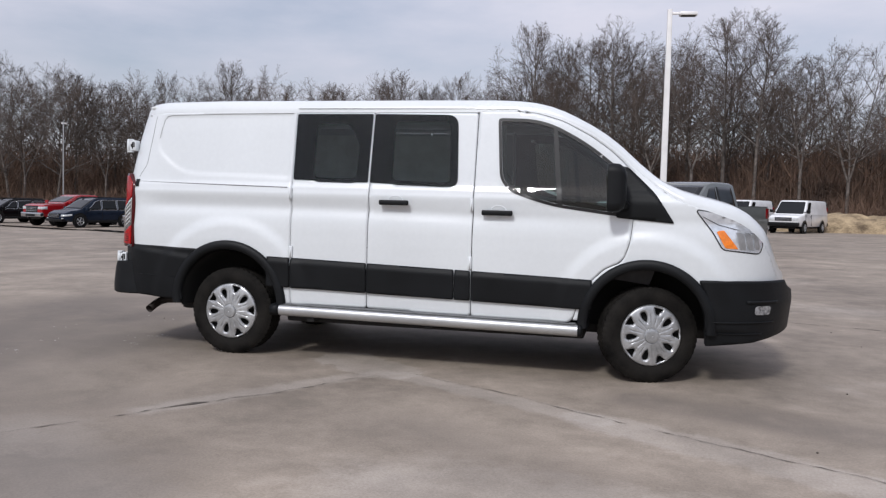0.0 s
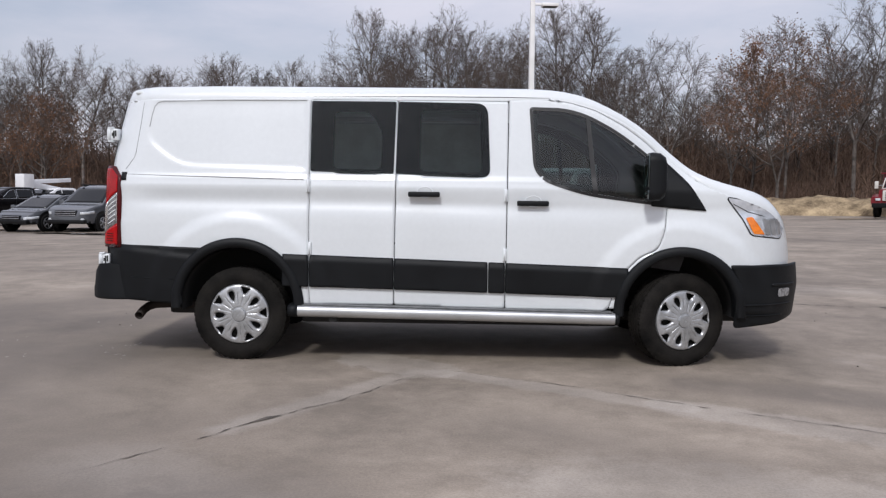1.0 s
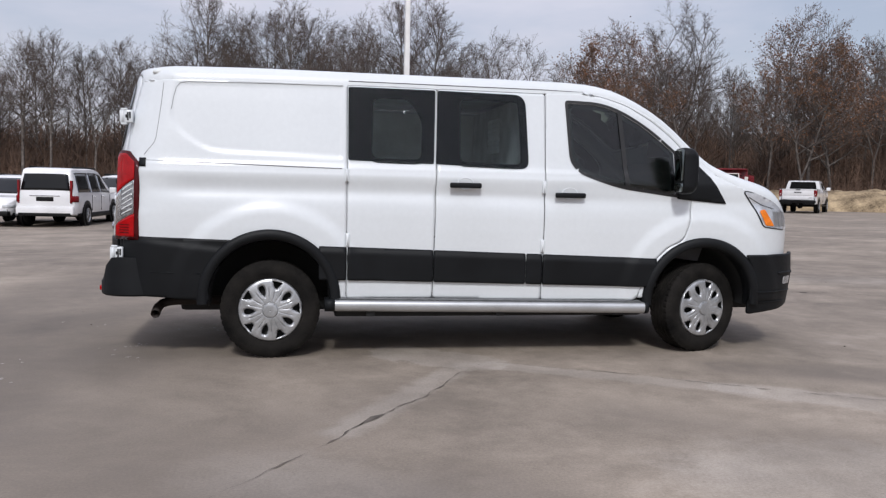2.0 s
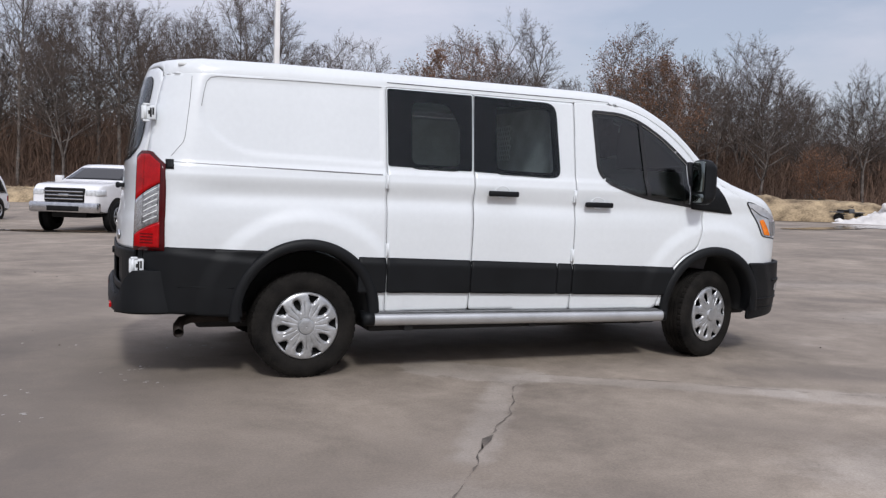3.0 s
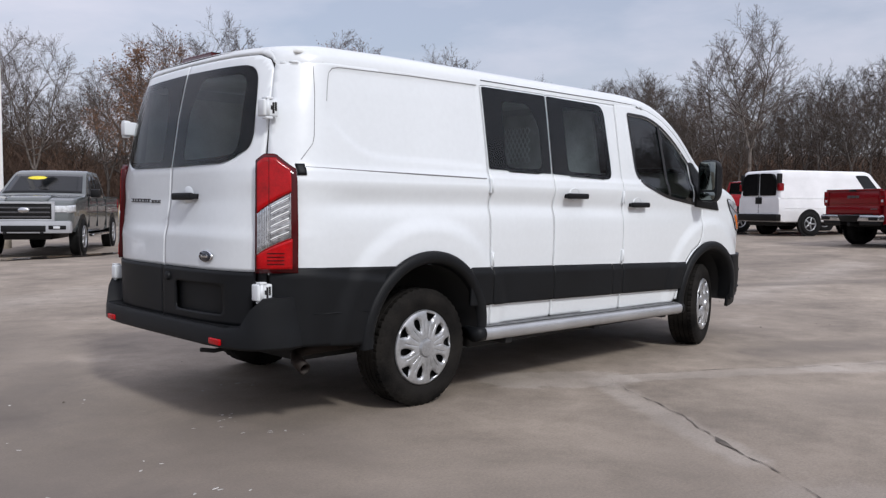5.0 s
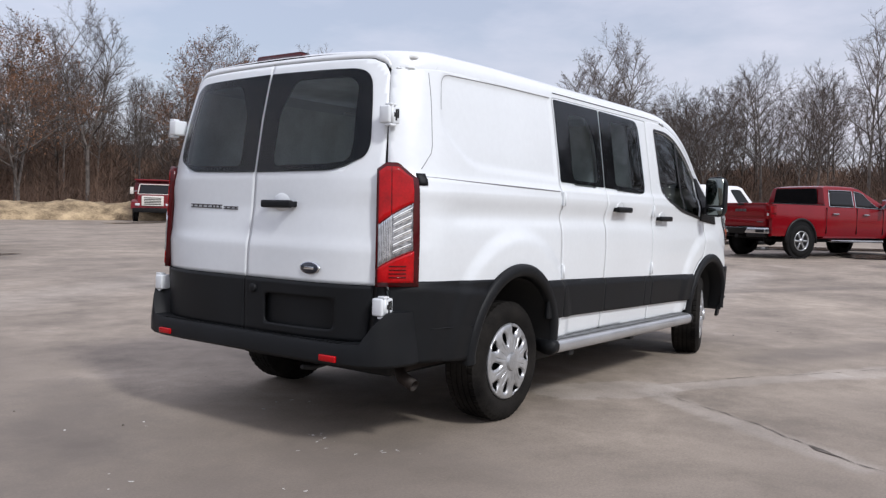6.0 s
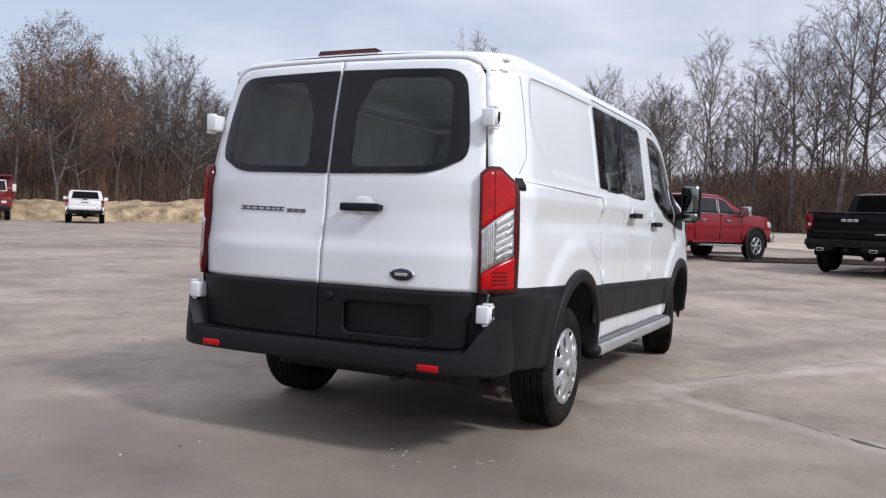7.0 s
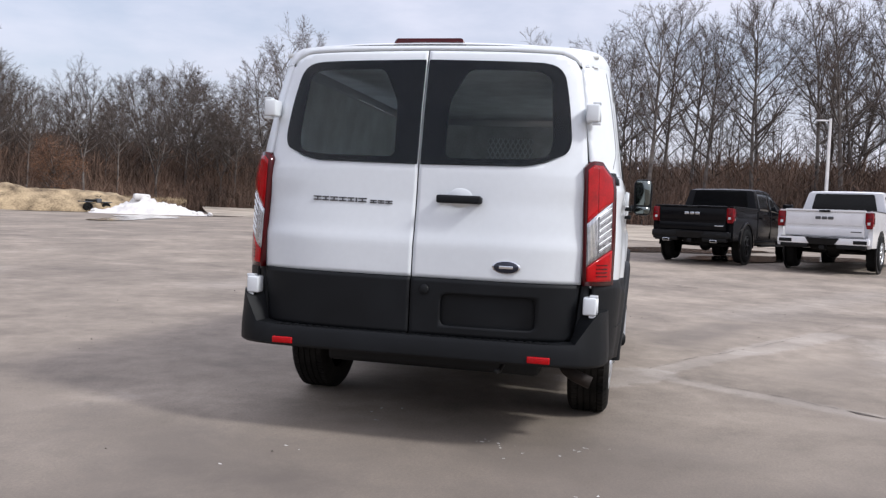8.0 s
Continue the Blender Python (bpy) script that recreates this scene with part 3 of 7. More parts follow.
def van_tail(van):
    edge = [(0.79, 0.548), (0.822, 0.83), (0.832, 1.20), (0.826, 1.40), (0.800, 1.67), (0.768, 1.88), (0.735, 1.932), (0.67, 1.960), (0.0035, 1.970)]
    win = [(0.728, 1.46), (0.745, 1.52), (0.725, 1.70), (0.695, 1.85), (0.66, 1.895), (0.60, 1.912), (0.0075, 1.922), (0.0075, 1.385), (0.56, 1.392)]
    win_r = rounded(win, [0.05, 0.05, 0.1, 0.04, 0.04, 0.04, 0.006, 0.006, 0.06], 6)
    hole = rounded([(0.64, 1.44), (0.655, 1.52), (0.63, 1.83), (0.58, 1.865), (0.22, 1.87), (0.135, 1.70), (0.13, 1.42), (0.5, 1.425)], 0.04, 5)
    seal = [(-0.80, 0.55), *[(-a, b) for a, b in edge[1:]], *[(a, b) for a, b in edge[::-1]]]
    flat = lambda off: (lambda u, z: van_rear(off)(u * van_end(z), z))
    ring = [(a / van_end(b), b) for a, b in grown(seal, 0.007)]
    bm = sheet(bmesh.new(), flat(0.0), [(-1.0, 0.845), (1.0, 0.845), (1.0, 1.945), (0.975, 1.982), (0.93, 1.998), (-0.93, 1.998), (-0.975, 1.982), (-1.0, 1.945)], [ring], 0.022, True)
    thicken(part("tail_frame", bm, M_WHITE, van), 0.012)
    bm = sheet(bmesh.new(), flat(0.006), [(-1.0, 0.50), (1.0, 0.50), (1.0, 0.848), (-1.0, 0.848)], [ring], 0.022, True)
    thicken(part("tail_corner", bm, M_CLAD, van), 0.014)
    bm = sheet(bmesh.new(), flat(-0.022), [(-0.99, 0.53), (0.99, 0.53), (0.99, 1.99), (-0.99, 1.99)], [[(-0.86, 1.40), (0.86, 1.40), (0.83, 1.88), (-0.83, 1.88)]], 0.05, True)
    part("door_seal", bm, M_GASKET, van)
    for side in (-1, 1):
        s = side
        poly = [(s * 0.0035, 0.83), *[(s * a, b) for a, b in edge[1:]]]
        h, w = [(s * a, b) for a, b in hole], [(s * a, b) for a, b in win_r]
        bm = sheet(bmesh.new(), van_rear(), poly, [grown(h, 0.03)], 0.02, True)
        door = thicken(part("rear_door", bm, M_WHITE, van, "white rear door with dark window"), 0.012)
        bm = sheet(bmesh.new(), van_rear(0.0035), w, [h], 0.016, True)
        part("window_surround", bm, M_FRIT, door)
        bm = sheet(bmesh.new(), van_rear(0.007), w, [], 0.04, True)
        part("window_pane", bm, M_TINT, door)
        low = [(s * 0.004, 0.548), (s * 0.785, 0.548), (s * 0.818, 0.827), (s * 0.004, 0.827)]
        plate = rounded([(-0.155, 0.60), (-0.62, 0.60), (-0.615, 0.755), (-0.155, 0.755)], 0.03)
        bm = sheet(bmesh.new(), van_rear(0.012), low, [plate] if s < 0 else [], 0.02, True)
        thicken(part("door_cladding", bm, M_CLAD, door), 0.014)
        if s < 0:
            bm = sheet(bmesh.new(), van_rear(-0.016), grown(plate, 0.02), [], 0.03, True)
            part("plate_recess", bm, M_CLAD, door)
            bm = lathe(bmesh.new(), [(0.0, -0.012), (0.02, -0.012), (0.024, -0.008), (0.024, 0.01)], 20)
            part("lock", bm, M_CLAD, door, m=pose(-2.80, -0.073, 0.772, 0, 0, -90))
            y, z = -0.222, 1.218
            x = van_rear()(y, z)[0]
            bm = boxed(x - 0.052, x - 0.026, y - 0.112, y + 0.112, z - 0.02, z + 0.02, 0.0125, None, 3)
            for yy in (-0.09, 0.09):
                box(bm, x - 0.035, x + 0.005, y + yy - 0.02, y + yy + 0.02, z - 0.014, z + 0.014, 0.004)
            part("door_handle", bm, M_CLAD, door)
            bm = lathe(bmesh.new(), [(0.0, 0.004), (0.048, 0.003), (0.058, -0.002)], 24)
            part("handle_cup", bm, M_WHITE, door, m=pose(x - 0.004, y, z + 0.008, 0, 0, 90) @ Matrix.Diagonal((1.1, 1, 0.85, 1)))
            y, z = -0.469, 0.90
            x = van_rear()(y, z)[0]
            for rad, o, mat, nm in ((0.036, 0.007, M_CHROME, "badge_rim"), (0.0315, 0.010, M_BADGE, "badge")):
                bm = lathe(bmesh.new(), [(0.0, -o), (rad * 0.93, -o), (rad, -o + 0.003), (rad, 0.002)], 40)
                part(nm, bm, mat, door, m=pose(x, y, z, 0, 0, -90) @ Matrix.Diagonal((1.95, 1, 0.92, 1)))
            bm = boxed(x - 0.0118, x - 0.0095, y - 0.034, y + 0.034, z - 0.007, z + 0.007, 0.001)
            part("badge_bar", bm, M_CHROME, door)
        else:
            # the unlettered model plate: a row of small bars
            y = 0.545
            for wd, hh in ((0.043, 0.022), (0.036, 0.022), (0.043, 0.022), (0.04, 0.022), (0.036, 0.022), (0.010, 0.022), (0.043, 0.022), (0, 0), (0.034, 0.017), (0.034, 0.017), (0.036, 0.017)):
                if wd:
                    z = 1.199 - (0.0 if hh > 0.02 else 0.004) + (0.545 - y) * -0.012
                    xs = van_rear()(y - wd / 2, z)[0]
                    bm = boxed(xs - 0.006, xs + 0.001, y - wd, y, z - hh / 2, z - hh / 2 + 0.006, 0.001)
                    box(bm, xs - 0.006, xs + 0.001, y - wd, y, z + hh / 2 - 0.006, z + hh / 2, 0.001)
                    box(bm, xs - 0.006, xs + 0.001, y - 0.5 * wd - 0.003, y - 0.5 * wd + 0.003, z - hh / 2, z + hh / 2, 0.001)
                    part("nameplate_bar", bm, M_LETTER, door)
                    y -= wd + 0.006
                else:
                    y -= 0.014
        for z in (1.663, 0.732):
            yy, hx = (0.866, -2.628) if z > 1 else (0.900, -2.690)
            bm = boxed(hx - 0.035, hx + 0.05, s * (yy - 0.060) if s > 0 else s * (yy + 0.004), s * (yy + 0.004) if s > 0 else s * (yy - 0.060), z - 0.043, z + 0.043, 0.009)
            tube(bm, [(hx - 0.012, s * (yy + 0.003), z - 0.042), (hx - 0.012, s * (yy + 0.003), z + 0.042)], 0.009, 10)
            for dz in (-0.052, 0.046):
                box(bm, hx - 0.026, hx + 0.014, min(s * (yy - 0.03), s * (yy + 0.010)), max(s * (yy - 0.03), s * (yy + 0.010)), z + dz - 0.004, z + dz + 0.008, 0.003)
            hinge = part("hinge", bm, M_WHITE, van, "white exposed rear door hinge")
            bm = bmesh.new()
            for dx, h0, h1 in ((0.020, -0.028, 0.028), (0.034, -0.014, 0.030), (0.010, -0.010, 0.012)):
                box(bm, hx + dx - 0.006, hx + dx + 0.005, min(s * (yy - 0.004), s * (yy + 0.0065)), max(s * (yy - 0.004), s * (yy + 0.0065)), z + h0, z + h1, 0.001)
            part("hinge_pin", bm, M_DARK, hinge)
        # tail lamp wrapped round the corner: red, clear, red in a dark frame
        def lamp_at(u, z, g=0.0):
            """A point of the lamp's face: u from the flank's edge to the tail's edge."""
            f = (z - 0.83) / 0.60
            w = lerp_table([(0.83, 0.970), (1.05, 0.972), (1.30, 0.965), (1.43, 0.938)])(z)
            e, b = 0.872 - 0.020 * f, -2.655 + 0.020 * f
            pts = [Vector((-2.530, w)), Vector((b + 0.03, e + 0.052)), Vector((b - 0.028, e + 0.010)), Vector((b - 0.045, e - 0.034))]
            m = 1 - u
            p = m ** 3 * pts[0] + 3 * m * m * u * pts[1] + 3 * m * u * u * pts[2] + u ** 3 * pts[3]
            n = Vector((-0.25 - 0.7 * u, 0.97 - 0.85 * u)).normalized()
            p = p + g * n
            return (p.x, s * p.y, z)
        def lens(nm, mat, parent, u0, u1, zlo, zhi, g, thick, label=""):
            bm = bmesh.new()
            grid = []
            for k in range(17):
                u = u0 + (u1 - u0) * k / 16
                grid.append([bm.verts.new(lamp_at(u, zlo(u) + (zhi(u) - zlo(u)) * j / 10, g)) for j in range(11)])
            for k in range(16):
                for j in range(10):
                    bm.faces.new((grid[k][j], grid[k + 1][j], grid[k + 1][j + 1], grid[k][j + 1]))
            if s < 0:
                bmesh.ops.reverse_faces(bm, faces=bm.faces)
            return thicken(part(nm, bm, mat, parent, label), thick, -1.0)
        peak = lambda u: 1.432 - 0.075 * max(0.0, 0.40 - u) / 0.40 - 0.035 * max(0.0, u - 0.70) / 0.30
        lamp = lens("tail_lamp", M_DARKRED, van, 0.0, 1.0, lambda u: 0.828, peak, 0.002, 0.05, "red and clear tail lamp")
        def panel(nm, mat, u0, u1, zlo, zhi, g=0.006, label=""):
            return lens(nm, mat, lamp, u0, u1, zlo, zhi, g, 0.006, label)
        # the clear window slants: high on the flank, low on the tail
        lo = lambda u: 0.923 + 0.084 * (0.93 - u) / 0.80
        hi = lambda u: 1.122 + 0.108 * (0.93 - u) / 0.80
        panel("red_lens", M_REDLENS, 0.11, 0.56, lambda u: hi(u) + 0.008, lambda u: peak(u) - 0.020)
        panel("red_lens", M_REDLENS, 0.575, 0.91, lambda u: hi(u) + 0.008, lambda u: peak(u) - 0.020)
        panel("red_lens", M_REDLENS, 0.10, 0.91, lambda u: 0.848, lambda u: lo(u) - 0.008)
        panel("lens_rim", M_CHROME, 0.12, 0.92, lambda u: lo(u) - 0.005, lambda u: hi(u) + 0.005, 0.004)
        panel("clear_lens", M_CLEARLENS, 0.13, 0.55, lo, hi)
        panel("clear_lens", M_CLEARLENS, 0.565, 0.91, lo, hi)
        for k in range(6):
            f = 0.10 + 0.155 * k
            for d, mat in ((0.0, M_CHROME), (0.045, M_LINING)):
                panel("lens_rib", mat, 0.16, 0.52, lambda u: lo(u) * (1 - f - d) + hi(u) * (f + d), lambda u: lo(u) * (1 - f - d - 0.022) + hi(u) * (f + d + 0.022), 0.009)
        for k in range(7):
            u = 0.585 + 0.045 * k
            panel("lens_rib", M_CHROME, u, u + 0.018, lo, hi, 0.009)
        for k in range(4):
            panel("lens_rib", M_DARKRED, 0.24, 0.60, lambda u: 0.872 + 0.018 * k, lambda u: 0.877 + 0.018 * k, 0.009)
        bm = sheet(bmesh.new(), van_skin(s, 0.006), [(-2.525, 1.325), (-2.480, 1.325), (-2.480, 1.385), (-2.525, 1.385)], [], 0.02, s > 0)
        thicken(part("lamp_bracket", bm, M_CLAD, van), 0.01)
        bm = boxed(-2.835, -2.81, s * 0.65 - 0.054, s * 0.65 + 0.054, 0.455, 0.487, 0.005)
        part("reflector", bm, M_REFLECT, van, "red bumper reflector")
    # rear bumper bar, stepped on top
    path = [(-2.44, -0.938), (-2.56, -0.958), (-2.65, -0.948), (-2.71, -0.920), (-2.755, -0.876), (-2.785, -0.815), (-2.808, -0.71), (-2.822, -0.5), (-2.825, 0.0)]
    path = path + [(x, -y) for x, y in path[-2::-1]]
    rings = []
    for i, (x, y) in enumerate(path):
        d = Vector(path[min(i + 1, len(path) - 1)]) - Vector(path[max(i - 1, 0)])
        n = Vector((d.y, -d.x)).normalized() * -1.0
        up = 0.16 * smooth(0.80, 0.93, abs(y))
        rings.append([(x - n.x * o, y - n.y * o, z) for o, z in ((0.0, 0.44), (-0.012, 0.452), (-0.012, 0.52), (0.0, 0.545 + up), (0.10, 0.55 + up), (0.12, 0.45))])
    bm = ring_loft(bmesh.new(), rings)
    bmesh.ops.recalc_face_normals(bm, faces=bm.faces)
    sharpen(part("rear_bumper", bm, M_CLAD, van, "black moulded rear bumper with step"), 30)
    bm = bmesh.new()
    for k in range(34):
        y = -0.68 + k * 0.0412
        box(bm, -2.805, -2.765, y - 0.014, y + 0.014, 0.546, 0.551, 0.0)
    part("step_ribs", bm, M_CLAD, van, smooth=False)
    bm = prism(bmesh.new(), rounded([(-0.18, 2.0), (0.215, 2.0), (0.19, 2.044), (-0.155, 2.044)], 0.012), -2.565, -2.50, "yz", 0.006)
    part("brake_lamp", bm, M_DARKRED, van, "dark red high brake lamp")
    bm = tube(bmesh.new(), [(-2.0, -0.73, 0.385), (-2.25, -0.735, 0.385), (-2.35, -0.740, 0.38), (-2.405, -0.760, 0.365), (-2.428, -0.80, 0.342), (-2.432, -0.885, 0.310)], 0.032, 14, False)
    thicken(part("exhaust_pipe", bm, M_RUST, van, "rusty exhaust tail pipe"), 0.004)
    bm = tube(bmesh.new(), [(-2.55, -0.45, 0.40), (-2.72, -0.45, 0.385), (-2.80, -0.45, 0.40)], 0.012, 8)
    part("tow_eye", bm, M_DARK, van)


def van_wheel(van, m, label):
    hub = new("wheel")
    hub.parent = van
    hub.matrix_basis = m
    tagged(hub, label)
    prof = [(0.215, 0.085), (0.225, 0.105), (0.26, 0.118), (0.295, 0.117), (0.322, 0.108), (0.338, 0.094)]
    tread = []
    for k in range(5):
        a, b = 0.090 - 0.0372 * k, 0.090 - 0.0372 * k - 0.029
        tread += [(0.345, a), (0.345, b)]
        if k < 4:
            tread += [(0.337, b - 0.001), (0.337, b - 0.0072)]
    prof = prof + tread + [(r, -o) for r, o in prof[::-1]]
    # outer side towards -y
    sides, rings = 192, []
    for r, o in prof:
        ring = []
        for k in range(sides):
            t = 2 * math.pi * k / sides
            notch = 0.0
            if r > 0.33 and abs(o) > 0.055:
                notch = 0.006 if k % 4 == 0 else 0.0
            elif r > 0.343:
                notch = 0.003 if (k + int(900 * o)) % 6 == 0 else 0.0
            ring.append(((r - notch) * math.cos(t), -o, (r - notch) * math.sin(t)))
        rings.append(ring)
    bm = ring_loft(bmesh.new(), rings, True, False)
    bmesh.ops.recalc_face_normals(bm, faces=bm.faces)
    sharpen(part("tyre", bm, M_RUBBER, hub), 30)
    # wheel cover: ten openings cut in a dished disc
    bm = bmesh.new()
    nr, na, R = 30, 240, 0.217
    grid = {}
    def shape(r, a):
        q = r / R
        k = (a * 5 / 360.0) % 1.0
        lobe = abs(k - 0.5) * 2
        o = -0.108 - 0.018 * (1 - q ** 2)
        span = min(max((q - 0.26) / 0.10, 0.0), 1.0) * min(max((0.97 - q) / 0.05, 0.0), 1.0)
        near = math.hypot((1 - lobe) * 0.5 / 0.135, (q - 0.66) / 0.19)
        far = math.hypot(lobe * 0.5 / 0.115, (q - 0.82) / 0.125)
        o += 0.011 * (1 - smooth(1.0, 1.32, near)) + 0.010 * (1 - smooth(0.95, 1.4, far)) * smooth(0.45, 0.62, q)
        o += 0.006 * span * max(0.0, 1 - abs(lobe - 0.50) / 0.09) * (1 - smooth(0.62, 0.80, q))
        o += 0.005 * span * max(0.0, 1 - lobe / 0.10) * (1 - smooth(0.5, 0.66, q))
        if r < 0.054:
            o -= 0.014 * (1 - smooth(0.042, 0.050, r))
        if q > 0.955:
            o += 0.010 * (q - 0.955) / 0.045
        return o
    def open_at(r, a):
        q = r / R
        k = ((a * 5 / 360.0) % 1.0) - 0.5
        d = 0.5 - abs(k)
        if d < 0.25:
            return d < 0.135 * math.sqrt(max(0.0, 1 - ((q - 0.66) / 0.19) ** 2))
        return 0.71 < q < 0.92 and abs(k) < 0.050 + 0.10 * (q - 0.71) / 0.21
    for i in range(nr + 1):
        for j in range(na):
            r, a = R * max(i, 0.15) / nr, 360.0 * j / na
            grid[i, j] = bm.verts.new((r * math.cos(radians(a)), shape(r, a), r * math.sin(radians(a))))
    for i in range(nr):
        for j in range(na):
            r, a = R * (i + 0.5) / nr, 360.0 * (j + 0.5) / na
            if not open_at(r, a):
                bm.faces.new((grid[i, j], grid[i + 1, j], grid[i + 1, (j + 1) % na], grid[i, (j + 1) % na]))
    bm.verts.ensure_lookup_table()
    bmesh.ops.delete(bm, geom=[v for v in bm.verts if not v.link_faces], context="VERTS")
    for _ in range(1):
        bmesh.ops.smooth_vert(bm, verts=[v for v in bm.verts if v.is_boundary], factor=0.5, use_axis_x=True, use_axis_y=True, use_axis_z=True)
    cover = part("wheel_cover", bm, M_SILVER, hub, "silver plastic wheel cover")
    sharpen(cover, 22)
    thicken(cover, 0.008, 1.0)
    bm = lathe(bmesh.new(), [(0.0, -0.075), (0.10, -0.075), (0.20, -0.06), (0.216, -0.10)], 40)
    part("rim", bm, M_DARK, hub)
    return hub


def van_fittings(van):
    for x, y, turn, label in ((-1.65, -0.848, 0, "black tyre with silver wheel cover"), (-1.65, 0.848, 180, "black tyre with silver wheel cover"),
                              (1.595, -0.835, 16, "steered black tyre with silver wheel cover"), (1.595, 0.835, 194, "steered black tyre with silver wheel cover")):
        van_wheel(van, pose(x, y, 0.345, 0, 32, turn), label)
    for side in (-1, 1):
        # running board: bright rounded edge, dark tread, black end caps
        bm = bmesh.new()
        sec = [(0.90, 0.405), (0.92, 0.416), (1.020, 0.412), (1.036, 0.404), (1.045, 0.388), (1.045, 0.362), (1.036, 0.342), (1.014, 0.330), (0.98, 0.332), (0.90, 0.36)]
        rings = [[(x, side * y, z + 0.012 - 0.0115 * (x + 1.2)) for y, z in sec] for x in np.linspace(-1.215, 1.12, 9)]
        ring_loft(bm, rings)
        bmesh.ops.recalc_face_normals(bm, faces=bm.faces)
        board = sharpen(part("running_board", bm, M_ALU, van, "brushed aluminium running board"), 50)
        bm = bmesh.new()
        for k in range(8):
            y0 = 0.940 + k * 0.0098
            for xa, xb in ((-1.19, -0.04), (-0.04, 1.09)):
                zz = 0.4195 + 0.0025 - 0.0006 * k
                vs = [bm.verts.new((x, side * (y0 + dy), zz + dz + 0.012 - 0.0115 * (x + 1.2))) for x in (xa, xb) for dy, dz in ((0, -0.004), (0.002, 0.002), (0.006, 0.002), (0.008, -0.004))]
                for i in range(3):
                    bm.faces.new((vs[i], vs[i + 1], vs[i + 5], vs[i + 4]))
        part("step_tread", bm, M_STEPTOP, board, smooth=False)
        bm = sheet(bmesh.new(), lambda x, y: (x, side * y, 0.4185 + 0.012 - 0.0115 * (x + 1.2)), [(-1.19, 0.935), (1.09, 0.935), (1.09, 1.022), (-1.19, 1.022)], [], 0.1)
        part("step_mat", bm, M_STEPTOP, board)
        for x0, x1 in ((-1.275, -1.205), (1.11, 1.14)):
            dz = 0.012 - 0.0115 * (x0 + 1.2)
            bm = bmesh.new()
            ring_loft(bm, [[(x, side * (0.98 + (y - 0.98) * 1.06), 0.368 + (z - 0.368) * 1.06 + dz) for y, z in sec] for x in (x0, x1)])
            bmesh.ops.recalc_face_normals(bm, faces=bm.faces)
            part("end_cap", bm, M_CLAD, board)
        for x in (-0.95, 0.0, 0.9):
            bm = boxed(x - 0.03, x + 0.03, min(side * 0.8, side * 1.0), max(side * 0.8, side * 1.0), 0.30, 0.34, 0.004)
            part("bracket", bm, M_DARK, board)
        # door mirror: black shell, pane, small wide-angle pane, arm
        bm = bmesh.new()
        sh = rounded([(1.06, 1.225), (1.19, 1.215), (1.225, 1.26), (1.225, 1.52), (1.19, 1.56), (1.08, 1.555), (1.055, 1.52)], 0.04, 5)
        rings = []
        for x, g in ((1.292, 0.97), (1.315, 1.0), (1.37, 0.97), (1.405, 0.82), (1.42, 0.55)):
            rings.append([(x, side * (1.14 + (y - 1.14) * g), 1.385 + (z - 1.385) * g) for y, z in sh])
        ring_loft(bm, rings)
        bmesh.ops.recalc_face_normals(bm, faces=bm.faces)
        mirror = sharpen(part("door_mirror", bm, M_CLAD, van, "black door mirror"), 50)
        for zz0, zz1 in ((1.315, 1.545), (1.235, 1.30)):
            bm = prism(bmesh.new(), rounded([(side * 1.075, zz0), (side * 1.205, zz0), (side * 1.21, zz1), (side * 1.075, zz1)], 0.025), 1.288, 1.2915, "yz")
            part("mirror_pane", bm, M_MIRROR, mirror)
        bm = tube(bmesh.new(), [(1.42, side * 0.93, 1.25), (1.405, side * 1.02, 1.27), (1.395, side * 1.10, 1.30)], [0.045, 0.035, 0.03], 10)
        part("mirror_arm", bm, M_CLAD, mirror)
    # underside
    bm = boxed(-2.30, 2.30, -0.60, 0.60, 0.29, 0.46, 0.03)
    box(bm, -1.2, 1.15, -0.88, 0.88, 0.28, 0.45, 0.02)
    box(bm, -2.66, -2.1, -0.86, 0.86, 0.445, 0.49, 0.02)
    part("underbody", bm, M_DARK, van)
    bm = bmesh.new()
    tube(bm, [(-1.65, -0.75, 0.345), (-1.65, 0.75, 0.345)], 0.05, 12)
    box(bm, -1.85, -1.45, -0.12, 0.12, 0.22, 0.46, 0.06)
    part("axle", bm, M_DARK, van)
    part("front_axle", tube(bmesh.new(), [(1.6, -0.7, 0.345), (1.6, 0.7, 0.345)], 0.035, 12), M_DARK, van)
    # cabin and load space
    bm = boxed(-2.60, 1.2, -0.60, 0.60, 0.46, 0.50)
    box(bm, -1.15, 1.05, -0.88, 0.88, 0.462, 0.498)
    part("cabin_floor", bm, M_FLOORING, van)
    for side in (-1, 1):
        holes = [grown(HOLE_A, 0.06), grown(HOLE_B, 0.06)] if side < 0 else []
        lining = sheet(bmesh.new(), van_skin(side, -0.05), [(-2.50, 1.0), (0.20, 1.0), (0.20, 1.9), (-2.50, 1.9)], holes, 0.05, side > 0)
        part("side_lining", lining, M_LINING, van)
    bm = boxed(-2.45, 0.25, -0.84, 0.84, 1.965, 1.985)
    part("headlining", bm, M_LINING, van)
    bm = bmesh.new()
    prism(bm, [(-0.90, 0.5), (0.90, 0.5), (0.90, 1.28), (0.80, 1.90), (-0.80, 1.90), (-0.90, 1.28)], 0.16, 0.19, "yz")
    wall = part("load_partition", bm, M_FLOORING, van, "grey partition with a panel of pale wire mesh", smooth=False)
    bm = bmesh.new()
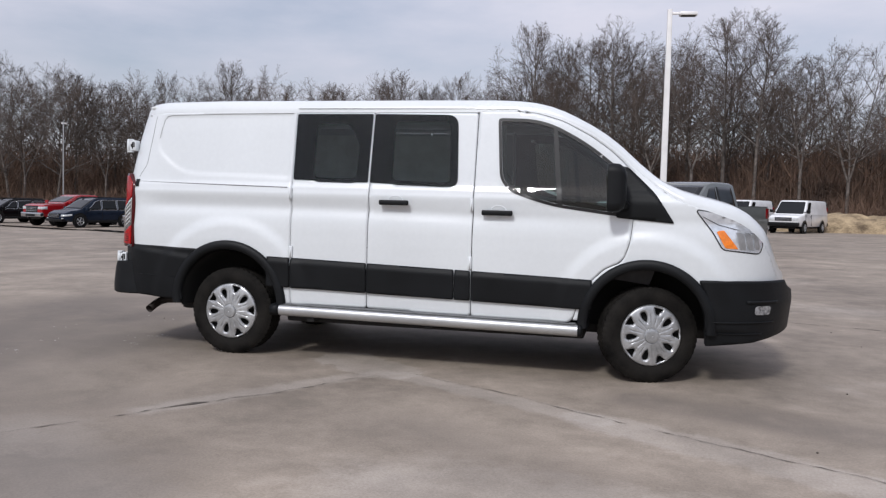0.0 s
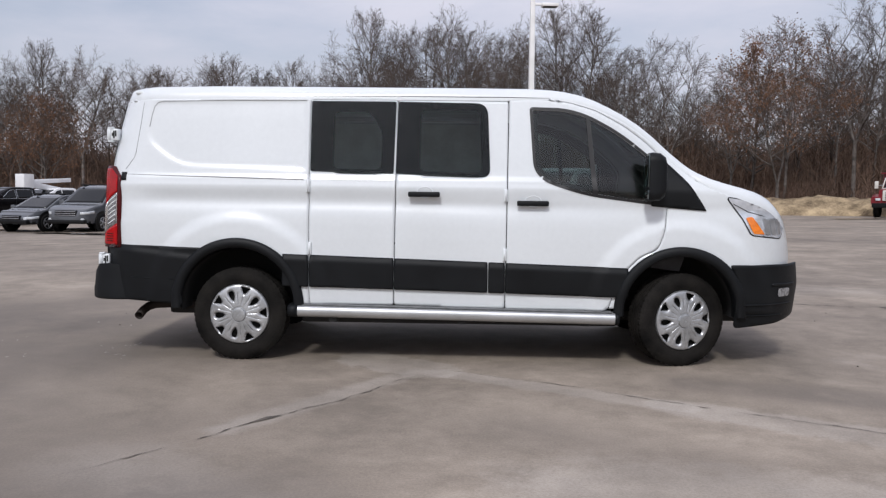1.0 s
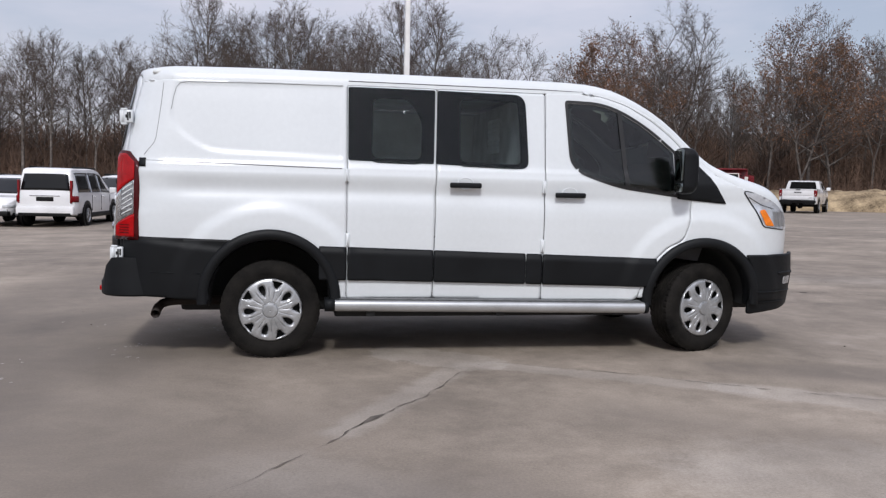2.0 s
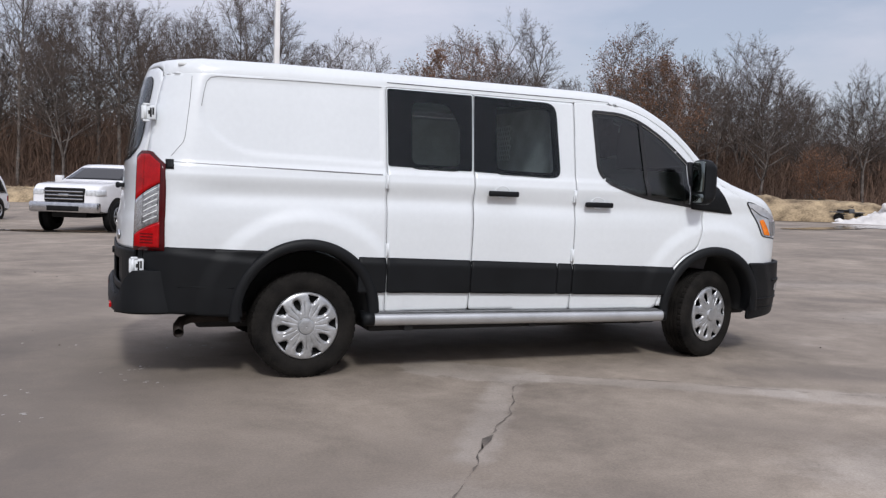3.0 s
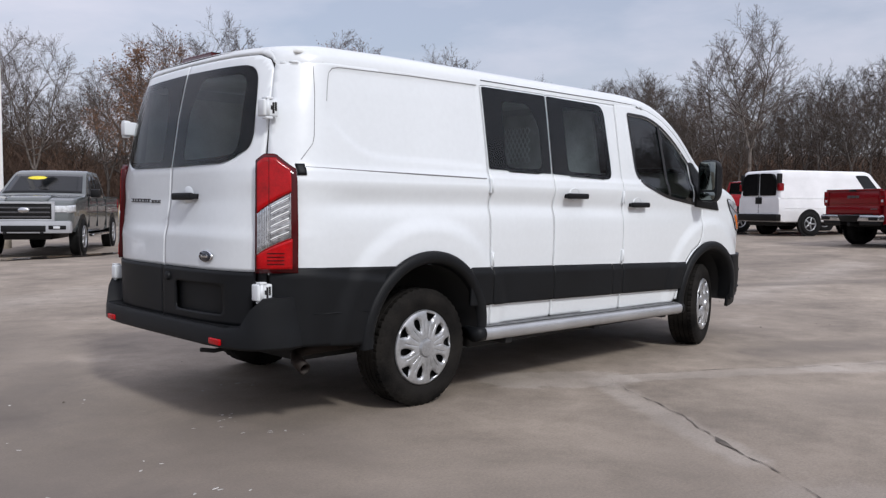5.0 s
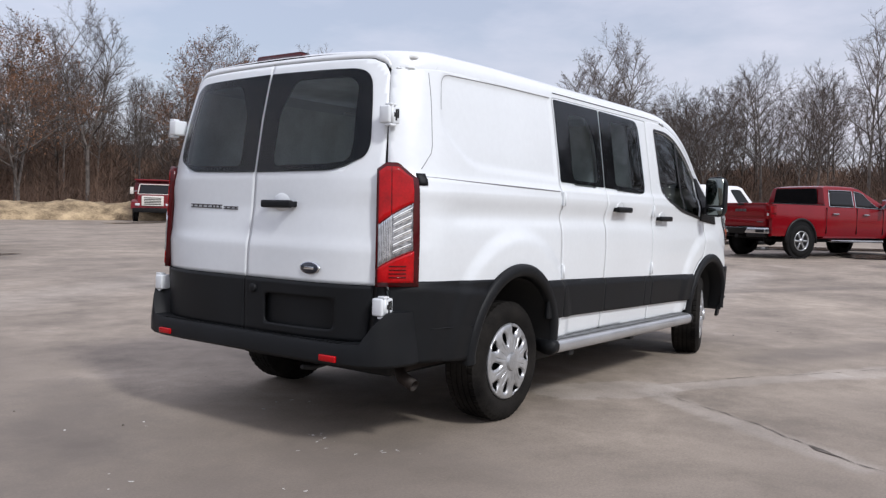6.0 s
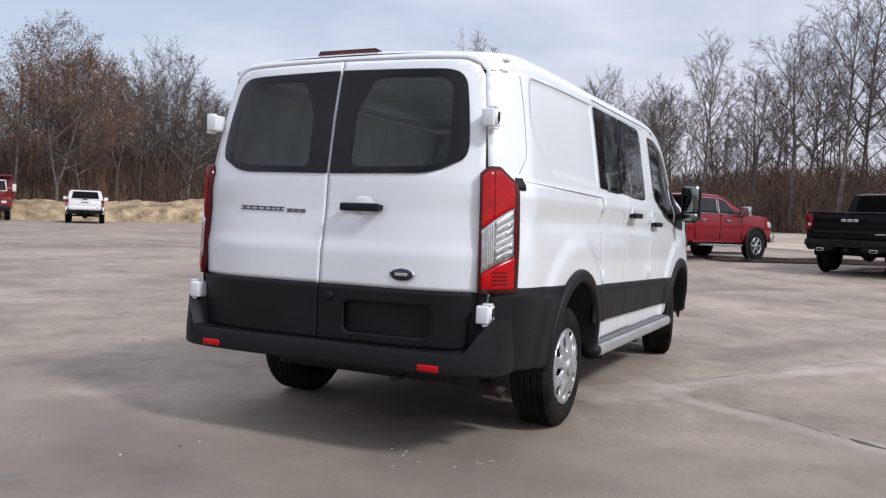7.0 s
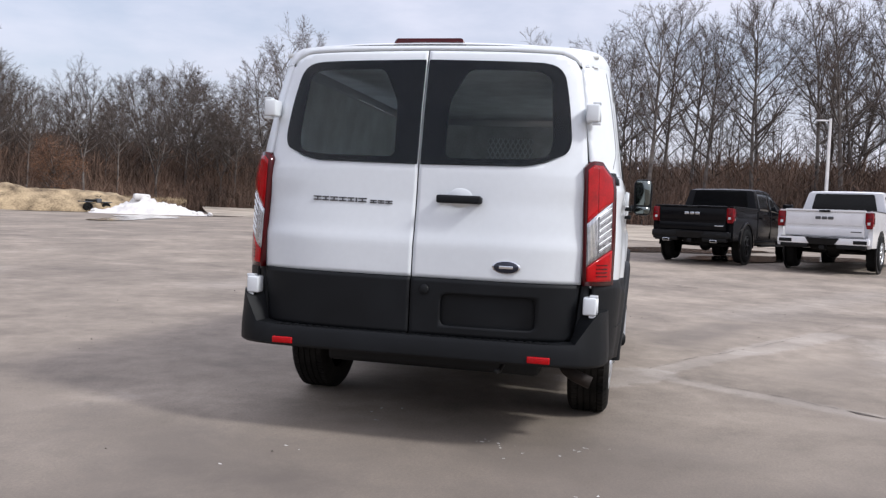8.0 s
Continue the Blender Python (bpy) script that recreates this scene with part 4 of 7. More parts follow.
    for k in range(-10, 11):
        for sgn in (-1, 1):
            pts = []
            for m in range(25):
                z = 1.52 + 0.28 * m / 24
                y = -0.03 + 0.042 * k + sgn * 0.55 * (z - 1.66)
                if abs(y + 0.03) < 0.20:
                    pts.append((0.152, y, z))
            if len(pts) > 1:
                tube(bm, [pts[0], pts[-1]], 0.005, 4)
    part("wire_mesh", bm, M_LINING, wall)
    for y in (-0.45, 0.45):
        bm = bmesh.new()
        box(bm, 0.42, 0.92, y - 0.25, y + 0.25, 0.80, 0.95, 0.05, None, 3)
        box(bm, -0.07, 0.07, y - 0.24, y + 0.24, 0.0, 0.62, 0.05, pose(0.40, 0, 0.92, 0, -12, 0), 3)
        box(bm, -0.05, 0.05, y - 0.12, y + 0.12, 0.0, 0.20, 0.04, pose(0.265, 0, 1.56, 0, -8, 0), 3)
        part("seat", bm, M_SEAT, van, "dark grey cloth front seat")
    bm = bmesh.new()
    sec = [(1.22, 0.75), (1.20, 1.10), (1.30, 1.17), (1.62, 1.18), (1.70, 1.0), (1.60, 0.7)]
    ring_loft(bm, [[(x, y, z) for x, z in sec] for y in (-0.88, -0.3, 0.3, 0.88)])
    bmesh.ops.recalc_face_normals(bm, faces=bm.faces)
    part("dashboard", bm, M_SEAT, van)
    bm = bmesh.new()
    ringpts = [(1.02 - 0.08 * math.sin(a), 0.45 + 0.19 * math.cos(a), 1.12 + 0.17 * math.sin(a)) for a in (2 * math.pi * k / 28 for k in range(29))]
    tube(bm, ringpts, 0.015, 8, False)
    tube(bm, [(1.02, 0.27, 1.12), (1.02, 0.63, 1.12)], 0.018, 8)
    tube(bm, [(1.02, 0.45, 1.12), (1.25, 0.45, 1.0)], 0.03, 8)
    part("steering_wheel", bm, M_SEAT, van)


van = thing("van", "white panel van with black plastic lower cladding, parked on asphalt", "van")
van_body(van)
van_doors(van)
van_lines(van)
van_cladding(van)
van_tail(van)
van_fittings(van)

# ---- ground ----
def ground_z(x, y):
    """The lot is level round the van and dips and climbs gently away from it."""
    r = math.hypot(x, y)
    w = smooth(4.0, 18.0, r)
    k = 1.0 / (1.0 + (r / 70.0) ** 2)
    return w * k * ((0.0165 if x > 0 else 0.026) * x - 0.0055 * y)


bm = bmesh.new()
radii = [0.0, 1.5, 3, 4.5, 6, 7.5, 9, 11, 13, 15, 17.5, 20, 23, 26, 30, 34, 38, 43, 48, 54, 60, 70, 85, 110, 160, 250, 420, 700, 1200]
rows = []
centre = bm.verts.new((0, 0, 0))
for r in radii[1:]:
    rows.append([bm.verts.new((r * math.cos(a), r * math.sin(a), ground_z(r * math.cos(a), r * math.sin(a)))) for a in (2 * math.pi * k / 96 for k in range(96))])
for i in range(96):
    j = (i + 1) % 96
    bm.faces.new((centre, rows[0][i], rows[0][j]))
    for a, b in zip(rows, rows[1:]):
        bm.faces.new((a[i], b[i], b[j], a[j]))

def asphalt():
    """Worn asphalt: grit, broad pale and dark staining, a few pale washed patches, strokes darkened for shade behind
    the van.
    """
    m = bpy.data.materials.new("asphalt")
    m.use_nodes = True
    n, l = m.node_tree.nodes, m.node_tree.links
    b = n["Principled BSDF"]
    tc = n.new("ShaderNodeTexCoord")
    def noise_node(scale, detail, rough=0.55, warp=0.0):
        t = n.new("ShaderNodeTexNoise")
        t.inputs["Scale"].default_value, t.inputs["Detail"].default_value, t.inputs["Roughness"].default_value = scale, detail, rough
        t.inputs["Distortion"].default_value = warp
        l.new(tc.outputs["Object"], t.inputs["Vector"])
        return t
    def ramp(src, p0, c0, p1, c1):
        r = n.new("ShaderNodeValToRGB")
        r.color_ramp.elements[0].position, r.color_ramp.elements[1].position = p0, p1
        r.color_ramp.elements[0].color, r.color_ramp.elements[1].color = (*c0, 1), (*c1, 1)
        l.new(src, r.inputs["Fac"])
        return r.outputs["Color"]
    def mix(kind, fac, a, bb):
        x = n.new("ShaderNodeMix")
        x.data_type, x.blend_type = "RGBA", kind
        if isinstance(fac, float):
            x.inputs["Factor"].default_value = fac
        else:
            l.new(fac, x.inputs["Factor"])
        for s, v in (("A", a), ("B", bb)):
            if isinstance(v, tuple):
                x.inputs[s].default_value = (*v, 1)
            else:
                l.new(v, x.inputs[s])
        return x.outputs["Result"]
    broad, mid, grit, streak, blot = noise_node(0.22, 5, 0.6, 0.5), noise_node(0.9, 7, 0.66, 0.25), noise_node(70, 5, 0.75), noise_node(4.2, 7, 0.72, 0.15), noise_node(1.7, 7, 0.72, 0.4)
    col = ramp(broad.outputs["Fac"], 0.32, (0.212, 0.177, 0.144), 0.68, (0.335, 0.284, 0.233))
    col = mix("MULTIPLY", 1.0, col, ramp(mid.outputs["Fac"], 0.32, (0.66, 0.65, 0.64), 0.70, (1.25, 1.24, 1.23)))
    col = mix("MULTIPLY", 1.0, col, ramp(streak.outputs["Fac"], 0.30, (0.80, 0.80, 0.79), 0.72, (1.16, 1.16, 1.16)))
    col = mix("MULTIPLY", 1.0, col, ramp(grit.outputs["Fac"], 0.28, (0.74, 0.74, 0.74), 0.76, (1.24, 1.24, 1.24)))
    pale = ramp(mid.outputs["Fac"], 0.60, (0, 0, 0), 0.78, (0.5, 0.5, 0.5))
    col = mix("MIX", pale, col, (0.36, 0.32, 0.285))
    # dust washed along the joints, old white drips, and darker strokes
    def along(a, e, width, strength, tone, speckled=True):
        nonlocal col
        a, e = Vector((*a, 0)), Vector((*e, 0))
        d = e - a
        def vm(op, x, y=None, out="Vector"):
            q = n.new("ShaderNodeVectorMath")
            q.operation = op
            for k, val in enumerate((x, y)):
                if val is None:
                    continue
                if isinstance(val, Vector):
                    q.inputs[k].default_value = val
                else:
                    l.new(val, q.inputs[k])
            return q, q.outputs[out]
        def sm(op, x, y, clamp=False):
            q = n.new("ShaderNodeMath")
            q.operation, q.use_clamp = op, clamp
            for k, val in enumerate((x, y)):
                if isinstance(val, float):
                    q.inputs[k].default_value = val
                else:
                    l.new(val, q.inputs[k])
            return q.outputs[0]
        _, p = vm("SUBTRACT", tc.outputs["Object"], a)
        _, flat = vm("MULTIPLY", p, Vector((1, 1, 0)))
        _, t = vm("DOT_PRODUCT", flat, d, "Value")
        t = sm("DIVIDE", t, float(d.length_squared), True)
        sc, back = vm("SCALE", d)
        l.new(t, sc.inputs["Scale"])
        _, diff = vm("SUBTRACT", flat, back)
        _, dist = vm("LENGTH", diff, None, "Value")
        wob = sm("MULTIPLY", streak.outputs["Fac"], 1.3 * width)
        near = sm("SUBTRACT", sm("ADD", wob, 0.35 * width), dist)
        fac = sm("MULTIPLY", near, strength / width, True)
        fac = sm("MULTIPLY", fac, mid.outputs["Fac"], True)
        fac = sm("MULTIPLY", fac, sm("MULTIPLY", blot.outputs["Fac"], 1.9), True)
        if speckled:
            fac = sm("MULTIPLY", fac, grit.outputs["Fac"], True)
        col = mix("MIX", fac, col, tone)
    for a, e, width, strength in (((-0.70, -0.85), (-0.25, -1.20), 0.28, 6.5), ((-0.15, -1.28), (1.3, -2.12), 0.14, 3.0), ((1.3, -2.12), (3.2, -3.3), 0.22, 3.4), ((-0.30, -1.25), (-1.25, -2.75), 0.14, 1.8),
                                  ((0.6, -3.6), (2.6, -3.9), 0.6, 1.9), ((-1.6, -3.4), (-0.4, -4.4), 0.5, 1.3), ((4.5, -2.4), (9.5, -5.5), 0.7, 0.7), ((4.0, 4.5), (9.0, 3.0), 0.9, 0.7), ((-2.0, 6.0), (4.0, 9.0), 1.0, 0.7), ((5.0, 0.5), (12.0, 1.5), 0.6, 0.8)):
        along(a, e, width, strength, (0.50, 0.46, 0.42))
    # darker strokes; those round the tail also deepen the van's shade in the colour
    for a, e, width, strength in (((-0.9, -2.1), (-2.4, -3.4), 0.5, 0.4), ((0.3, -2.6), (1.2, -3.2), 0.45, 0.7), ((1.6, -1.5), (3.4, -2.2), 0.35, 1.7), ((-3.6, 0.3), (-2.9, 1.6), 0.4, 1.4), ((6.0, 2.0), (10.0, -0.5), 0.35, 1.8), ((-2.2, -3.6), (-5.0, 0.5), 1.5, 0.9), ((-4.0, 1.0), (-3.5, 3.5), 1.3, 1.7), ((-2.6, -0.9), (-3.3, 0.6), 0.8, 1.3), ((-3.0, -2.4), (-4.2, -0.5), 1.2, 0.6), ((-0.9, -3.9), (-2.9, -4.4), 0.7, 1.8), ((-3.5, -3.1), (-4.7, 1.6), 1.0, 1.1)):
        along(a, e, width, strength, (0.125, 0.105, 0.089), False)
    l.new(col, b.inputs["Base Color"])
    rr = n.new("ShaderNodeMapRange")
    rr.inputs["To Min"].default_value, rr.inputs["To Max"].default_value = 0.62, 0.95
    l.new(broad.outputs["Fac"], rr.inputs["Value"])
    l.new(rr.outputs["Result"], b.inputs["Roughness"])
    bp = n.new("ShaderNodeBump")
    bp.inputs["Strength"].default_value, bp.inputs["Distance"].default_value = 0.22, 0.005
    l.new(grit.outputs["Fac"], bp.inputs["Height"])
    l.new(bp.outputs["Normal"], b.inputs["Normal"])
    return m


M_ASPHALT = asphalt()
ground = tagged(new("ground", mesh_of("ground", bm, M_ASPHALT)), "weathered grey-brown asphalt lot with pale stains and cracks", "asphalt", kind="structure")


def ribbon(bm, pts, width, lift, seed):
    """A ragged strip along points on the ground."""
    rnd = random.Random(seed)
    fine = []
    for (x0, y0), (x1, y1) in zip(pts, pts[1:]):
        n = max(int(math.hypot(x1 - x0, y1 - y0) / 0.05), 1)
        fine += [(x0 + (x1 - x0) * k / n, y0 + (y1 - y0) * k / n) for k in range(n)]
    fine.append(pts[-1])
    last = None
    off = 0.0
    for i, (x, y) in enumerate(fine):
        a, b = fine[max(i - 1, 0)], fine[min(i + 1, len(fine) - 1)]
        d = Vector((b[0] - a[0], b[1] - a[1])).normalized()
        off = 0.9 * off + rnd.uniform(-0.012, 0.012)
        w = width * rnd.uniform(0.08, 1.0) ** 1.5 * (1.0 if noise.noise(Vector((x * 3.1, y * 3.1, seed))) > -0.12 else 0.15) * (0.3 if i in (0, len(fine) - 1) else 1.0)
        px, py = x - d.y * off, y + d.x * off
        z = ground_z(px, py) + lift + 0.012 * smooth(5.0, 9.0, math.hypot(px, py))
        row = (bm.verts.new((px - d.y * w, py + d.x * w, z)), bm.verts.new((px + d.y * w, py - d.x * w, z)))
        if last:
            bm.faces.new((last[0], last[1], row[1], row[0]))
        last = row
    return bm


M_CRACK = material("crack", (0.115, 0.097, 0.082), 0.95, 0, 0.3, 6)
M_WET = material("wet_asphalt", (0.045, 0.039, 0.035), 0.10, 0, 0.12, 1.2, 30, spec=0.45)
CRACKS = [([(-0.21, -1.28), (-0.52, -1.71), (-0.76, -2.14), (-1.08, -2.56), (-1.24, -2.83), (-1.46, -3.13), (-1.9, -3.7)], 0.007),
          ([(-1.00, -2.46), (-1.06, -2.53), (-1.16, -2.66)], 0.028),
          ([(-0.10, -1.21), (0.49, -1.52), (1.11, -1.90), (1.66, -2.26), (2.42, -2.69), (3.4, -3.25), (4.6, -3.9)], 0.0065),
          ([(3.2, 3.0), (4.4, 2.62), (5.0, 2.62), (6.6, 1.56), (7.4, 0.94), (8.3, 0.29), (10.5, -1.2)], 0.018),
          ([(4.45, 2.55), (4.95, 2.55)], 0.06), ([(8.9, -1.75), (8.4, -2.4), (8.15, -3.12)], 0.05)]
for i, (pts, w) in enumerate(CRACKS):
    tagged(new("crack", mesh_of("crack", ribbon(bmesh.new(), pts, w, 0.004, 40 + i), M_CRACK)), "dark ragged crack in the asphalt", "crack", kind="structure")

# ---- parked vehicles ----
M_TYRE2 = material("far_tyre", (0.009, 0.009, 0.009), 0.85, 0, 0.25, 6, spec=0.15)
M_GLASS2 = material("dark_car_glass", (0.006, 0.007, 0.008), 0.05, 0, 0.1, 4, 30, 0, 0.0, 0.32)
M_BLACK2 = material("car_black_trim", (0.006, 0.006, 0.0065), 0.45, 0, 0.2, 5, spec=0.22)
M_CHROME2 = material("car_chrome", (0.55, 0.56, 0.58), 0.2, 1.0, 0.08, 8)
M_RIM2 = material("alloy_rim", (0.42, 0.43, 0.44), 0.3, 0.8, 0.1, 10)
M_LAMP2 = material("car_headlamp", (0.62, 0.64, 0.66), 0.1, 0.2, 0.15, 14, 60, 0, 0.8)
M_TAIL2 = material("car_tail_lamp", (0.17, 0.003, 0.006), 0.10, 0, 0.3, 8, 60, 0, 0.0, 0.3)
PAINT = {k: material("paint_" + k, c, 0.14, 0.0, 0.06, 1.5, 40, 0, 0.0 if k in ("black", "navy", "maroon") else 0.3, 0.14 if k in ("black", "navy") else 0.4) for k, c in
         dict(white=(0.74, 0.74, 0.75), red=(0.27, 0.006, 0.010), maroon=(0.175, 0.004, 0.008), black=(0.005, 0.005, 0.006), grey=(0.085, 0.09, 0.10), silver=(0.36, 0.37, 0.39), olive=(0.105, 0.115, 0.115), navy=(0.012, 0.018, 0.032), cream=(0.62, 0.60, 0.55)).items()}
TRUCKRED = material("truck_red", (0.17, 0.008, 0.014), 0.3, 0, 0.15, 2, 40)


def section(x, w, z0, z1, r=0.10):
    """A rounded cross-section of a car body at x."""
    pts = rounded([(-w * 0.95, z0), (w * 0.95, z0), (w, z0 + 0.42 * (z1 - z0)), (w * 0.965, z1), (-w * 0.965, z1), (-w, z0 + 0.42 * (z1 - z0))], [0.04, 0.04, 0.05, r, r, 0.05], 3)
    return [(x, y, z) for y, z in pts]


def lower_body(parent, stations, paint, name="body"):
    bm = ring_loft(bmesh.new(), [section(*s) for s in stations])
    bmesh.ops.recalc_face_normals(bm, faces=bm.faces)
    return sharpen(part(name, bm, paint, parent), 40)


def frustum_point(q, face, u, v, off=0.0):
    """A point on a face of the cab: q holds bottom and top x, half width and z."""
    xb0, xb1, wb, zb, xt0, xt1, wt, zt = q
    z = zb + (zt - zb) * v
    w = wb + (wt - wb) * v + off
    x0, x1 = xb0 + (xt0 - xb0) * v, xb1 + (xt1 - xb1) * v
    if face == "left":
        return (x0 + (x1 - x0) * u, w, z)
    if face == "right":
        return (x0 + (x1 - x0) * u, -w, z)
    if face == "front":
        return (x1 + off, -w + 2 * w * u, z)
    return (x0 - off, -w + 2 * w * u, z)


def cab(parent, q, paint, splits, rear_pane=True, chrome=False):
    """The glazed upper body, with its panes."""
    xb0, xb1, wb, zb, xt0, xt1, wt, zt = q
    rings = []
    for v in (0.0, 0.35, 0.7, 0.93, 1.0):
        z = zb + (zt - zb) * v
        sh = 0.0 if v < 0.95 else 0.045
        w = wb + (wt - wb) * v - sh
        x0, x1 = xb0 + (xt0 - xb0) * v + sh * 1.5, xb1 + (xt1 - xb1) * v - sh * 2.5
        rings.append([(a, b, z) for a, b in rounded([(x0, -w), (x1, -w), (x1, w), (x0, w)], [0.10, 0.16, 0.16, 0.10], 4)])
    bm = ring_loft(bmesh.new(), rings)
    bmesh.ops.recalc_face_normals(bm, faces=bm.faces)
    top = sharpen(part("cab", bm, paint, parent), 50)

    def pane(face, u0, u1, v0, v1, name="window"):
        bm = bmesh.new()
        # follow the lean of the pillars at both ends
        pts = rounded([(u0, v0), (u1, v0), (u1, v1), (u0, v1)], 0.05, 3)
        a = [bm.verts.new(frustum_point(q, face, u, v, 0.008)) for u, v in pts]
        bm.faces.new(a)
        bmesh.ops.recalc_face_normals(bm, faces=bm.faces)
        ext = bmesh.ops.extrude_face_region(bm, geom=list(bm.faces))
        shift = {"left": (0, -0.02, 0), "right": (0, 0.02, 0), "front": (-0.02, 0, 0), "rear": (0.02, 0, 0)}[face]
        bmesh.ops.translate(bm, verts=[e for e in ext["geom"] if isinstance(e, bmesh.types.BMVert)], vec=shift)
        bmesh.ops.recalc_face_normals(bm, faces=bm.faces)
        part(name, bm, M_GLASS2, top, smooth=False)
        if chrome and face in ("left", "right"):
            bm = tube(bmesh.new(), [frustum_point(q, face, u, v, 0.012) for u, v in pts + pts[:1]], 0.014, 4, False)
            part("window_trim", bm, M_CHROME2, top)
    for face in ("left", "right"):
        for u0, u1 in splits:
            pane(face, u0, u1, 0.08, 0.86)
    pane("front", 0.06, 0.94, 0.06, 0.90, "windscreen")
    if rear_pane:
        pane("rear", 0.10, 0.90, 0.12, 0.86, "rear_window")
    return top


WHEELS = {}


def car_wheel(parent, x, y, r, width, rim_mat, spokes):
    hub = new("wheel")
    hub.parent = parent
    hub.matrix_basis = pose(x, y, r, 0, 0, 0 if y < 0 else 180)
    key = (round(r, 3), round(width, 3), rim_mat.name, spokes)
    if key not in WHEELS:
        h = width / 2
        bm = lathe(bmesh.new(), [(r * 0.60, -h + 0.02), (r * 0.66, -h), (r * 0.90, -h), (r * 0.985, -h + 0.03), (r, -h + 0.06), (r, h - 0.06), (r * 0.97, h - 0.02), (r * 0.6, h)], 28)
        tyre = mesh_of("tyre", bm, M_TYRE2)
        bm = lathe(bmesh.new(), [(0.0, -h + 0.07), (r * 0.60, -h + 0.08)], 24)
        back = mesh_of("brake", bm, M_BLACK2)
        bm = lathe(bmesh.new(), [(r * 0.54, -h + 0.05), (r * 0.56, -h + 0.005), (r * 0.61, -h - 0.002), (r * 0.615, -h + 0.03)], 28)
        for k in range(spokes):
            box(bm, 0.0, r * 0.57, -h + 0.012, -h + 0.045, -r * 0.065, r * 0.065, 0.008, pose(0, 0, 0, 0, 360 * k / spokes, 0), 1)
        lathe(bm, [(0.0, -h - 0.002), (r * 0.15, -h), (r * 0.17, -h + 0.03)], 14)
        WHEELS[key] = tyre, back, mesh_of("rim", bm, rim_mat)
    for name, me in zip(("tyre", "brake", "rim"), WHEELS[key]):
        ob = new(name, me)
        ob.parent = hub
    return hub


def wheel_set(parent, xs, half, r, width, rim=None, spokes=6, flare=None):
    for x in xs:
        for s in (-1, 1):
            # black disc laid on the uncut flank for the shaded hollow of the arch
            bm = prism(bmesh.new(), circle(x, r + 0.02, r + 0.085, 26), s * (half - 0.03), s * (half + 0.006), "xz")
            part("wheel_arch", bm, M_BLACK2, parent, smooth=False)
            if flare:
                rings = []
                for k in range(15):
                    a = radians(-8 + 196 * k / 14)
                    rings.append([(x + q * math.cos(a), s * (half + o), r + 0.02 + q * math.sin(a)) for q, o in ((r + 0.155, 0.0), (r + 0.15, 0.022), (r + 0.09, 0.030), (r + 0.08, 0.0))])
                bm = ring_loft(bmesh.new(), rings, True, True)
                bmesh.ops.recalc_face_normals(bm, faces=bm.faces)
                part("arch_flare", bm, flare, parent)
            car_wheel(parent, x, s * (half - width / 2 + 0.035), r, width, rim or M_RIM2, spokes)


def slab(parent, name, x0, x1, y0, y1, z0, z1, mat, bevel=0.02, label=""):
    return sharpen(part(name, boxed(min(x0, x1), max(x0, x1), min(y0, y1), max(y0, y1), z0, z1, bevel), mat, parent, label), 40)


def door_lines(parent, half, seams, z0, z1, handles, zh, paint, handle_mat=None):
    for s in (-1, 1):
        for x in seams:
            slab(parent, "door_gap", x - 0.007, x + 0.007, s * (half - 0.03), s * (half + 0.004), z0, z1, M_BLACK2, 0)
        for x in handles:
            slab(parent, "door_handle", x - 0.11, x + 0.11, s * (half - 0.01), s * (half + 0.045), zh - 0.018, zh + 0.018, handle_mat or paint, 0.012)


def mirrors(parent, x, half, z, mat, big=0.0):
    for s in (-1, 1):
        ob = slab(parent, "door_mirror", x - 0.06, x + 0.08, s * (half + 0.06), s * (half + 0.28 + big), z - 0.09 - big, z + 0.10 + big, mat, 0.03)
        slab(ob, "mirror_arm", x - 0.02, x + 0.04, s * (half - 0.10), s * (half + 0.08), z - 0.06, z - 0.01, M_BLACK2, 0.01)


